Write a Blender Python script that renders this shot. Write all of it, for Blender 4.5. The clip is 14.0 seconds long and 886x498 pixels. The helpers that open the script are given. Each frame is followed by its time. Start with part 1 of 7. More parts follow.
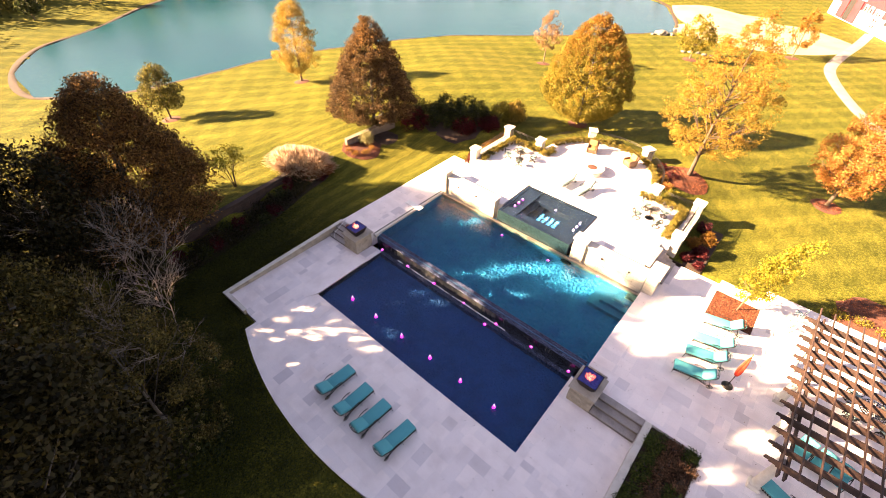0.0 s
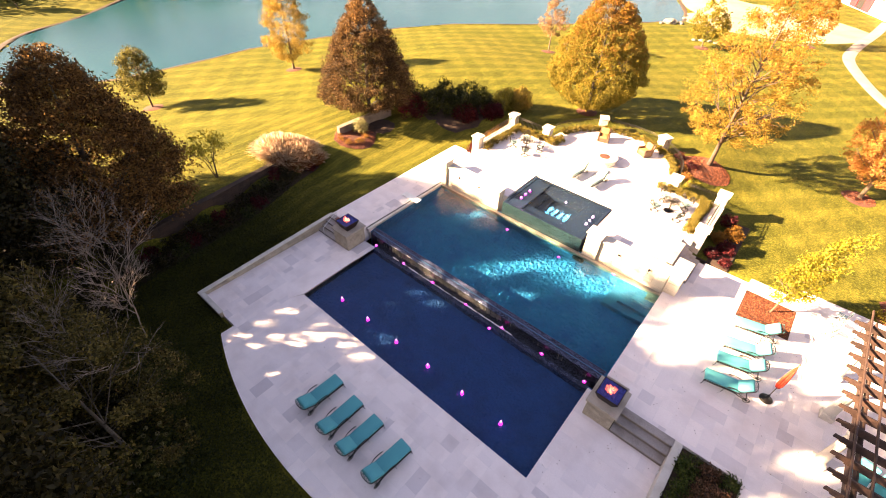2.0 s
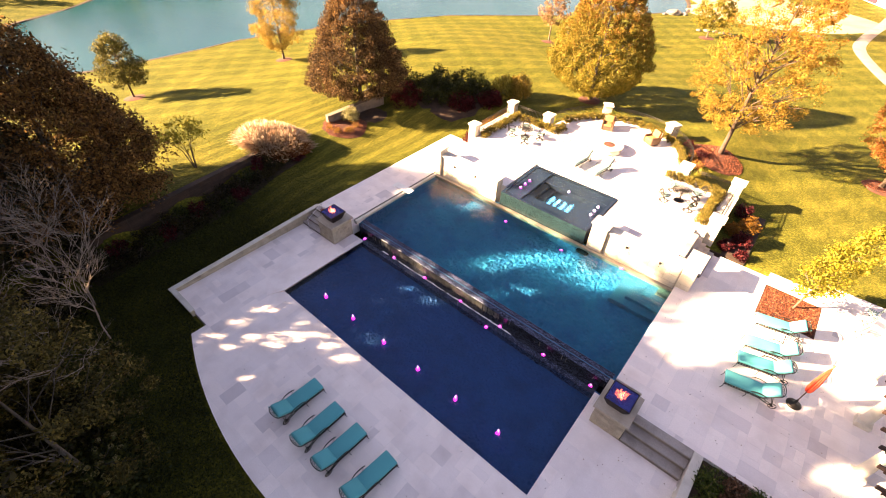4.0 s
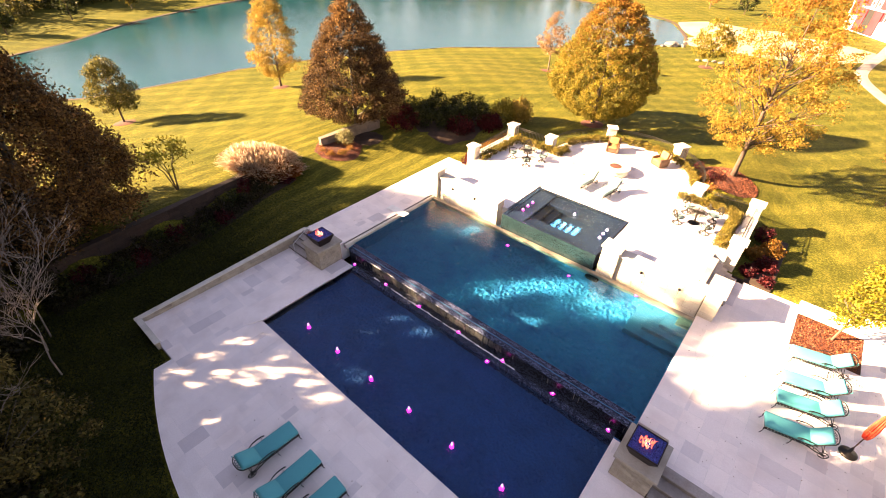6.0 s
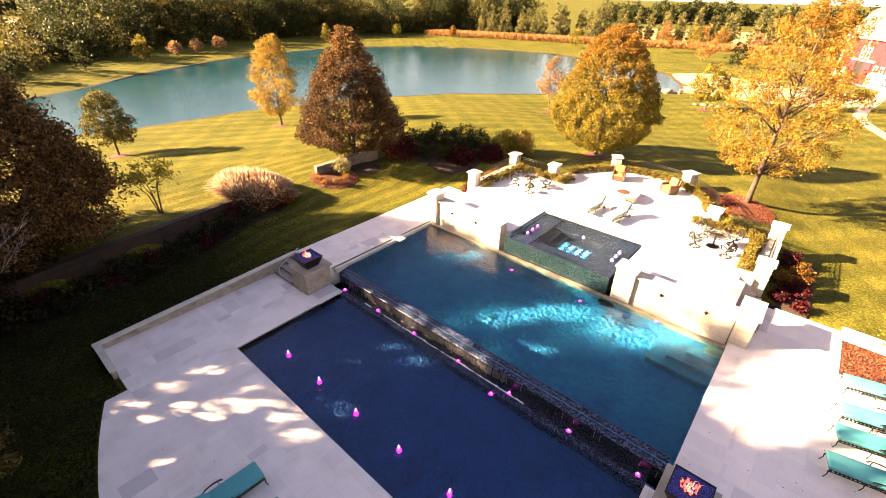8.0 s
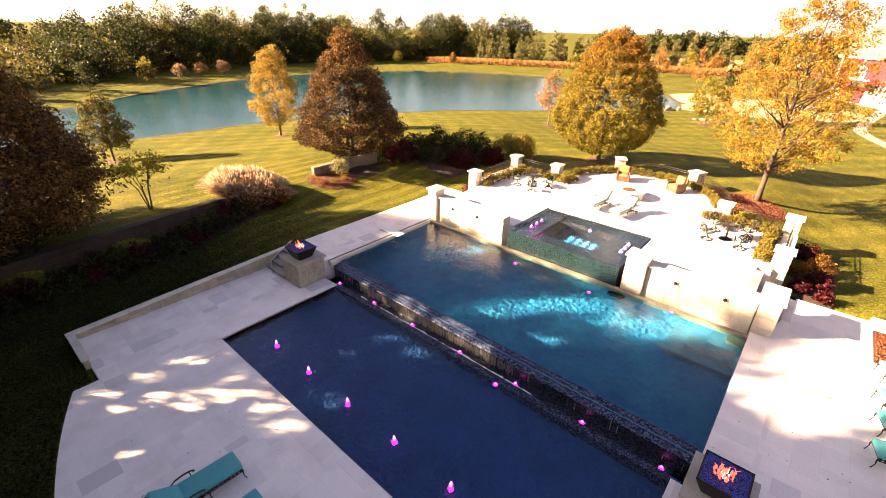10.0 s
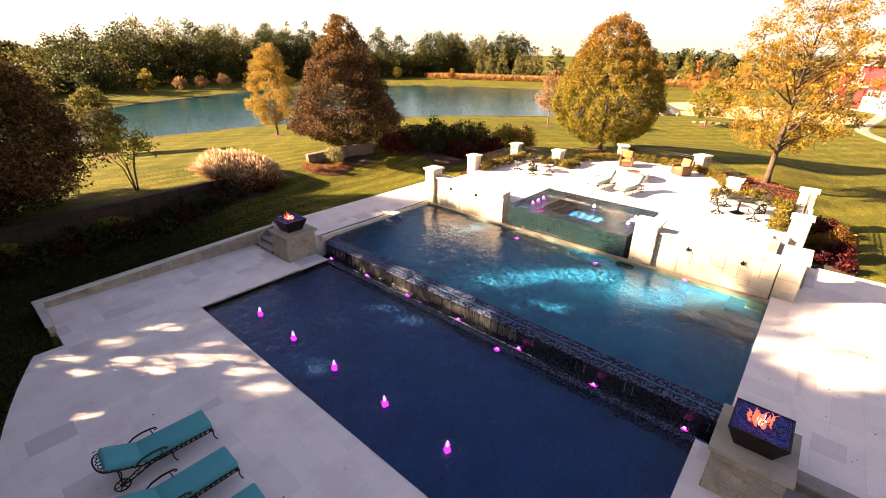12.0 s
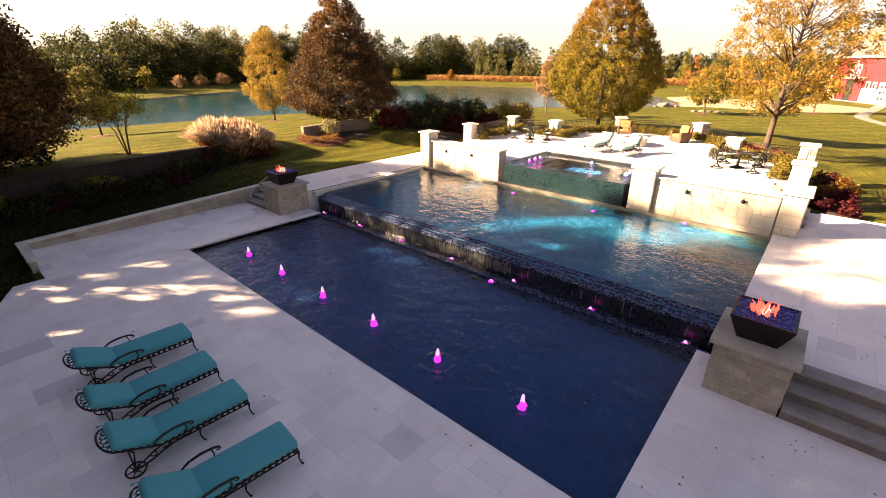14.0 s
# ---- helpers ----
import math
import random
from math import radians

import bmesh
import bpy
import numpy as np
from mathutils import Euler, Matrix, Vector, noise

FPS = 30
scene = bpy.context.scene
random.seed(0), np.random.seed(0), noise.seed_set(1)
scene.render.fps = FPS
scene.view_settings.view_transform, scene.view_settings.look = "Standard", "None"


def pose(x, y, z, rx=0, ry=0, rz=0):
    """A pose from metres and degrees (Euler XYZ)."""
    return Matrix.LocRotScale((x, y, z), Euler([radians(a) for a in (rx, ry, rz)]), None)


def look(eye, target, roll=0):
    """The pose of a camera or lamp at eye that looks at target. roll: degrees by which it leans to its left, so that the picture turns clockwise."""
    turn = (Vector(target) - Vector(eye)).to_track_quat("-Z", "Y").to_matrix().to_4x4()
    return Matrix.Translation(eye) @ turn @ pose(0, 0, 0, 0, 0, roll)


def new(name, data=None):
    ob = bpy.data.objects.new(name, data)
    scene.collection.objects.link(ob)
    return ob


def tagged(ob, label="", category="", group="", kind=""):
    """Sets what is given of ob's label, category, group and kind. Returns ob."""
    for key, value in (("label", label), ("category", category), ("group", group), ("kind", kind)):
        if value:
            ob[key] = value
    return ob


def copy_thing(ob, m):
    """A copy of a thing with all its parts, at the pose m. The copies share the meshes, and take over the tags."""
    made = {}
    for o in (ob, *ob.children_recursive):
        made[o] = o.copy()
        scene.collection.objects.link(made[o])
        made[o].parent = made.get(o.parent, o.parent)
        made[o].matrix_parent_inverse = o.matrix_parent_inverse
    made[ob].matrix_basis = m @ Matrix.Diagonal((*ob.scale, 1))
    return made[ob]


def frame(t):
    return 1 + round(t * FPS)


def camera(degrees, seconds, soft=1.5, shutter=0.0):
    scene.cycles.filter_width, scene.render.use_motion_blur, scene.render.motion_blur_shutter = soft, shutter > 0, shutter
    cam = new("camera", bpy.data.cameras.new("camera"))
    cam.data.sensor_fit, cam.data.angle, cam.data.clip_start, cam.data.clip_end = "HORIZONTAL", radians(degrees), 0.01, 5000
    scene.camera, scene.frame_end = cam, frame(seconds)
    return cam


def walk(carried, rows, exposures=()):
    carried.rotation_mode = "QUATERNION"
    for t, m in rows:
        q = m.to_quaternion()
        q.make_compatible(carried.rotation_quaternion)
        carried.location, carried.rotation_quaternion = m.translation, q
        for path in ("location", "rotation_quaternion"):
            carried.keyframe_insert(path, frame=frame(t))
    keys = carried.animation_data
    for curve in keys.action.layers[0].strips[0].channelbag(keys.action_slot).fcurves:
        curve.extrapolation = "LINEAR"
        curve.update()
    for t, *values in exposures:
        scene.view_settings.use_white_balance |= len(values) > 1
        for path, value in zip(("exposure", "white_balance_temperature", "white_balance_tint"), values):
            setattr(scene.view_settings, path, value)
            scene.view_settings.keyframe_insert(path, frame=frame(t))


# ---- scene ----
cam = camera(90.9, 14.0, soft=0.6)
PATH = [
    (0, (17.78, -9.632, 20.85), (16.839, -8.474, 19.519), 2.4),
    (0.5, (17.394, -9.145, 20.453), (16.45, -7.988, 19.122), 2.4),
    (1, (17.046, -8.767, 19.996), (16.103, -7.611, 18.664), 2.4),
    (1.5, (16.809, -8.411, 19.429), (15.864, -7.257, 18.096), 2.3),
    (2, (16.607, -8.085, 18.846), (15.666, -6.931, 17.511), 2.3),
    (2.5, (16.505, -7.744, 18.336), (15.563, -6.59, 17.002), 2.2),
    (3, (16.435, -7.485, 17.922), (15.492, -6.331, 16.587), 2.1),
    (5.5, (15.72, -5.945, 15.93), (14.742, -4.763, 14.647), 1.8),
    (6, (15.587, -5.701, 15.459), (14.571, -4.478, 14.247), 1.7),
    (6.5, (15.436, -5.463, 14.873), (14.382, -4.206, 13.728), 1.6),
    (7, (15.329, -5.203, 14.217), (14.249, -3.92, 13.127), 1.5),
    (7.5, (15.375, -5.045, 13.557), (14.275, -3.743, 12.511), 1.5),
    (8, (15.313, -5.011, 13.055), (14.197, -3.694, 12.044), 1.4),
    (10.5, (15.297, -4.864, 10.4), (14.13, -3.497, 9.522), 1.1),
    (11, (15.349, -4.809, 9.784), (14.174, -3.436, 8.929), 0.9),
    (11.5, (15.387, -4.767, 9.157), (14.205, -3.387, 8.321), 0.9),
    (12, (15.394, -4.735, 8.542), (14.208, -3.349, 7.723), 0.9),
    (12.5, (15.431, -4.67, 7.917), (14.24, -3.281, 7.11), 0.8),
    (13, (15.588, -4.722, 7.295), (14.393, -3.331, 6.497), 0.7),
    (13.5, (15.812, -4.883, 6.722), (14.615, -3.49, 5.93), 0.6),
    (14, (16.029, -5.022, 6.171), (14.831, -3.628, 5.383), 0.5),
]
walk(cam, [(t, look(eye, target, roll)) for t, eye, target, roll in PATH], [(0.0, 3.72, 7000, 24), (3.0, 3.66, 7000, 24), (7.0, 3.54, 7000, 24), (9.0, 3.4, 6950, 24), (11.0, 3.2, 6850, 23), (14.0, 2.88, 6750, 22)])

# ---- light: low autumn sun, clear sky ----
SUN_TO = Vector((-0.74, -0.672, 0.0)).normalized()
SUN_EL = radians(24.0)
sun_vec = Vector((SUN_TO.x * math.cos(SUN_EL), SUN_TO.y * math.cos(SUN_EL), math.sin(SUN_EL)))
world = bpy.data.worlds.new("sky")
scene.world = world
world.use_nodes = True
wn, wl = world.node_tree.nodes, world.node_tree.links
wn.clear()
sky = wn.new("ShaderNodeTexSky")
sky.sky_type, sky.sun_disc = "NISHITA", False
sky.sun_elevation, sky.sun_rotation = SUN_EL, math.atan2(sun_vec.x, sun_vec.y)
sky.air_density, sky.dust_density, sky.ozone_density = 1.0, 2.5, 1.0
bg, wo = wn.new("ShaderNodeBackground"), wn.new("ShaderNodeOutputWorld")
bg.inputs["Strength"].default_value = 0.0162
HAZE = 8.5
haze = wn.new("ShaderNodeMix")
haze.data_type, haze.blend_type = "RGBA", "ADD"
haze.inputs[0].default_value = 1.0
way_up = wn.new("ShaderNodeSeparateXYZ")
wl.new(wn.new("ShaderNodeTexCoord").outputs["Generated"], way_up.inputs[0])
veil = wn.new("ShaderNodeValToRGB")
stops = ((0.0, (1.0, 0.93, 0.66)), (0.2, (0.62, 0.59, 0.56)), (0.36, (0.11, 0.113, 0.165)), (1.0, (0.13, 0.128, 0.165)))
veil.color_ramp.elements.new(0.2)
veil.color_ramp.elements.new(0.36)
for el, (p, c) in zip(veil.color_ramp.elements, stops):
    el.position, el.color = p, (HAZE * c[0], HAZE * c[1], HAZE * c[2], 1)
wl.new(way_up.outputs[2], veil.inputs[0])
wl.new(sky.outputs[0], haze.inputs[6])
wl.new(veil.outputs[0], haze.inputs[7])
wl.new(haze.outputs[2], bg.inputs["Color"])
wl.new(bg.outputs[0], wo.inputs["Surface"])
sun = new("sun", bpy.data.lights.new("sun", "SUN"))
sun.data.energy, sun.data.angle, sun.data.color = 5.0, radians(0.55), (1.0, 0.755, 0.45)
sun.matrix_world = look(sun_vec * 60, (0, 0, 0))


# ---- materials ----
class Nodes:
    """A node material with a Principled surface and short ways to add to it."""

    def __init__(self, name, rough=0.6, metal=0.0, base=(0.5, 0.5, 0.5)):
        self.m = bpy.data.materials.new(name)
        self.m.use_nodes = True
        self.t = self.m.node_tree
        self.b = self.t.nodes["Principled BSDF"]
        self.b.inputs["Base Color"].default_value = (*base, 1)
        self.b.inputs["Roughness"].default_value = rough
        self.b.inputs["Metallic"].default_value = metal

    def n(self, kind, **values):
        node = self.t.nodes.new("ShaderNode" + kind)
        for k, v in values.items():
            node.inputs[k.replace("_", " ")].default_value = v
        return node

    def l(self, a, b):
        self.t.links.new(a, b)

    def coords(self, kind="Object"):
        return self.n("TexCoord").outputs[kind]

    def place(self):
        return self.n("NewGeometry").outputs["Position"]

    def noise(self, scale, detail=4.0, at=None, rough=0.55):
        x = self.n("TexNoise", Scale=scale, Detail=detail, Roughness=rough)
        self.l(at or self.place(), x.inputs["Vector"])
        return x.outputs["Fac"]

    def ramp(self, fac, *stops):
        r = self.n("ValToRGB")
        e = r.color_ramp.elements
        while len(e) < len(stops):
            e.new(0.5)
        for el, (p, c) in zip(e, stops):
            el.position, el.color = p, (*c, 1)
        self.l(fac, r.inputs["Fac"])
        return r.outputs["Color"]

    def mix(self, fac, a, b, blend="MIX"):
        x = self.t.nodes.new("ShaderNodeMix")
        x.data_type, x.blend_type = "RGBA", blend
        for sock, v in ((x.inputs[0], fac), (x.inputs[6], a), (x.inputs[7], b)):
            if isinstance(v, (int, float)):
                sock.default_value = v
            elif isinstance(v, tuple):
                sock.default_value = (*v, 1)
            else:
                self.l(v, sock)
        return x.outputs[2]

    def colour(self, c):
        self.l(c, self.b.inputs["Base Color"])
        return self

    def bump(self, height, strength=0.3, distance=0.01):
        x = self.n("Bump", Strength=strength, Distance=distance)
        self.l(height, x.inputs["Height"])
        self.l(x.outputs[0], self.b.inputs["Normal"])
        return self


def two_scale(name, a, b, c, rough=0.7, fine=40.0, broad=1.5, bump=0.25, per_piece=0.0, metal=0.0, odd=False):
    """Grain and stains: fine noise between a and b, broad stains towards c; pieces vary by Object Info's Random."""
    k = Nodes(name, rough, metal)
    g = k.ramp(k.noise(fine, 5), (0.3, a), (0.7, b))
    s = k.ramp(k.noise(broad, 4), (0.45, (0, 0, 0)), (0.75, (1, 1, 1)))
    col = k.mix(s, g, c)
    if per_piece:
        both = k.t.nodes.new("ShaderNodeMath")
        both.operation = "ADD"
        k.l(k.n("ObjectInfo").outputs["Random"], both.inputs[0])
        k.l(k.n("NewGeometry").outputs["Random Per Island"], both.inputs[1])
        turn = k.t.nodes.new("ShaderNodeMath")
        turn.operation = "FRACT"
        k.l(both.outputs[0], turn.inputs[0])
        r = turn.outputs[0]
        tone = k.ramp(r, (0.0, (0.74, 0.73, 0.76)), (0.06, (0.85, 0.845, 0.86)), (0.13, (0.94, 0.935, 0.945)), (1.0, (1.06, 1.045, 1.03))) if odd else k.ramp(r, (0.0, (1 - per_piece, 1 - per_piece, 1 - per_piece * 0.9)), (0.55, (1, 1, 1)), (1.0, (1 + per_piece * 0.3, 1 + per_piece * 0.28, 1 + per_piece * 0.2)))
        col = k.mix(1.0, col, tone, "MULTIPLY")
    k.colour(col)
    k.bump(k.noise(fine, 6), bump, 0.006)
    return k.m


def leaf_material(name, a, b, c, through_light=0.42, rough=0.55):
    k = Nodes(name, rough)
    k.b.inputs["Specular IOR Level"].default_value = 0.15
    a, b, c = (tuple(0.8 * v for v in q) for q in (a, b, c))
    r = k.n("NewGeometry").outputs["Random Per Island"]
    col = k.ramp(r, (0.0, a), (0.5, b), (1.0, c))
    patch = k.ramp(k.noise(0.55, 3), (0.35, (0.72, 0.72, 0.72)), (0.7, (1.18, 1.12, 1.0)))
    col = k.mix(1.0, col, patch, "MULTIPLY")
    k.colour(col)
    tr = k.n("BsdfTranslucent")
    k.l(col, tr.inputs["Color"])
    mx = k.n("MixShader")
    mx.inputs[0].default_value = through_light
    k.l(k.b.outputs[0], mx.inputs[1])
    k.l(tr.outputs[0], mx.inputs[2])
    k.l(mx.outputs[0], k.t.nodes["Material Output"].inputs["Surface"])
    return k.m


def grass_material():
    k = Nodes("lawn", 0.85)
    k.b.inputs["Specular IOR Level"].default_value = 0.08
    at = k.place()

    def stripes(turn, pitch, low):
        """Mowing stripes across the direction turn (radians)."""
        axis = k.n("Mapping", Rotation=(0, 0, turn))
        k.l(at, axis.inputs["Vector"])
        sep = k.n("SeparateXYZ")
        k.l(axis.outputs[0], sep.inputs[0])
        wob = k.t.nodes.new("ShaderNodeMath")
        wob.operation = "MULTIPLY_ADD"
        k.l(k.noise(0.35, 2), wob.inputs[0])
        wob.inputs[1].default_value = 0.6
        k.l(sep.outputs[0], wob.inputs[2])
        m1 = k.t.nodes.new("ShaderNodeMath")
        m1.operation = "MULTIPLY"
        m1.inputs[1].default_value = 2 * math.pi / pitch
        k.l(wob.outputs[0], m1.inputs[0])
        m2 = k.t.nodes.new("ShaderNodeMath")
        m2.operation = "SINE"
        k.l(m1.outputs[0], m2.inputs[0])
        return k.ramp(m2.outputs[0], (0.0, (low, low * 1.02, low)), (0.35, (1.06, 1.05, 1.03)))

    fine = k.ramp(k.noise(9.0, 8, rough=0.75), (0.34, (0.009, 0.016, 0.003)), (0.5, (0.082, 0.083, 0.011)), (0.66, (0.27, 0.235, 0.042)))
    broad = k.ramp(k.noise(0.16, 4), (0.35, (0.045, 0.056, 0.007)), (0.7, (0.155, 0.132, 0.022)))
    streak = k.n("Mapping", Scale=(1.0, 0.28, 1.0), Rotation=(0, 0, 0.5))
    k.l(at, streak.inputs["Vector"])
    mid = k.ramp(k.noise(2.4, 6, at=streak.outputs[0], rough=0.7), (0.34, (0.72, 0.75, 0.72)), (0.66, (1.2, 1.16, 1.1)))
    col = k.mix(0.4, fine, broad)
    col = k.mix(1.0, col, mid, "MULTIPLY")
    far = k.t.nodes.new("ShaderNodeVectorMath")
    far.operation = "DISTANCE"
    k.l(at, far.inputs[0])
    far.inputs[1].default_value = (-7.0, 9.0, 1.0)
    share = k.t.nodes.new("ShaderNodeMapRange")
    share.inputs["From Min"].default_value, share.inputs["From Max"].default_value = 9.0, 13.0
    k.l(far.outputs["Value"], share.inputs["Value"])
    across = k.mix(1.0, stripes(-0.86 - math.pi / 2, 2.5, 0.82), stripes(-0.86, 2.4, 0.9), "MULTIPLY")
    rows = k.mix(share.outputs[0], stripes(0.0, 1.25, 0.74), across)
    col = k.mix(1.0, col, rows, "MULTIPLY")
    k.colour(col)
    k.bump(k.noise(22.0, 8, rough=0.75), 0.9, 0.05)
    return k.m


def water_material(name, tint, wave, strength, rough=0.02, dist=0.02, drops=(), pitch=0.2, gloss=0.13):
    k = Nodes(name, rough, 0, tint)
    k.b.inputs["Transmission Weight"].default_value = 1.0
    k.b.inputs["Specular IOR Level"].default_value = gloss
    k.b.inputs["IOR"].default_value = 1.33
    a = k.noise(wave, 3)
    b = k.noise(wave * 3.1, 2)
    s = k.t.nodes.new("ShaderNodeMath")
    s.operation = "MULTIPLY_ADD"
    k.l(b, s.inputs[0])
    s.inputs[1].default_value = 0.35
    k.l(a, s.inputs[2])
    height = s.outputs[0]
    for c in drops:
        far = k.t.nodes.new("ShaderNodeVectorMath")
        far.operation = "DISTANCE"
        k.l(k.place(), far.inputs[0])
        far.inputs[1].default_value = c
        turns = k.t.nodes.new("ShaderNodeMath")
        turns.operation = "MULTIPLY"
        k.l(far.outputs["Value"], turns.inputs[0])
        turns.inputs[1].default_value = 2 * math.pi / pitch
        wave_ring = k.t.nodes.new("ShaderNodeMath")
        wave_ring.operation = "SINE"
        k.l(turns.outputs[0], wave_ring.inputs[0])
        fade = k.ramp(far.outputs["Value"], (0.12, (0.12, 0.12, 0.12)), (0.8, (0, 0, 0)))
        sum_up = k.t.nodes.new("ShaderNodeMath")
        sum_up.operation = "MULTIPLY_ADD"
        k.l(wave_ring.outputs[0], sum_up.inputs[0])
        k.l(fade, sum_up.inputs[1])
        k.l(height, sum_up.inputs[2])
        height = sum_up.outputs[0]
    k.bump(height, strength, dist)
    return k.m


def caustic_plaster(name, a, b, c, swell, depth):
    """Pool plaster: colour in two scales and a relief of swells that imitates rippling light where the low sun strikes.
    """
    k = Nodes(name, 0.6)
    at = k.place()
    g = k.ramp(k.noise(30, 5), (0.3, a), (0.7, b))
    k.colour(k.mix(k.ramp(k.noise(0.9, 4), (0.45, (0, 0, 0)), (0.75, (1, 1, 1))), g, c))
    bend = k.n("TexNoise", Scale=swell * 0.6, Detail=2.0)
    k.l(at, bend.inputs["Vector"])
    moved = k.mix(0.35, at, bend.outputs["Color"], "ADD")
    v = k.n("TexVoronoi")
    v.feature = "SMOOTH_F1"
    v.inputs["Scale"].default_value, v.inputs["Smoothness"].default_value = swell, 0.35
    k.l(moved, v.inputs["Vector"])
    k.bump(v.outputs["Distance"], 1.0, depth)
    return k.m


def mosaic_material(name, a, b, joint, size, rough=0.25, gloss=0.5):
    k = Nodes(name, rough)
    k.b.inputs["Specular IOR Level"].default_value = gloss
    at = k.place()
    v = k.n("TexVoronoi", Scale=1 / size, Randomness=0.25)
    k.l(at, v.inputs["Vector"])
    sep = k.n("SeparateColor")
    k.l(v.outputs["Color"], sep.inputs[0])
    col = k.ramp(sep.outputs[0], (0.1, a), (0.9, b))
    e = k.n("TexVoronoi", Scale=1 / size, Randomness=0.25)
    e.feature = "DISTANCE_TO_EDGE"
    k.l(at, e.inputs["Vector"])
    edge = k.ramp(e.outputs["Distance"], (0.02, (0, 0, 0)), (0.09, (1, 1, 1)))
    k.colour(k.mix(edge, joint, col))
    k.bump(edge, 0.4, 0.003)
    return k.m


def glow_material(name, c, strength):
    k = Nodes(name, 0.5, 0, c)
    k.b.inputs["Emission Color"].default_value = (*c, 1)
    k.b.inputs["Emission Strength"].default_value = strength
    return k.m


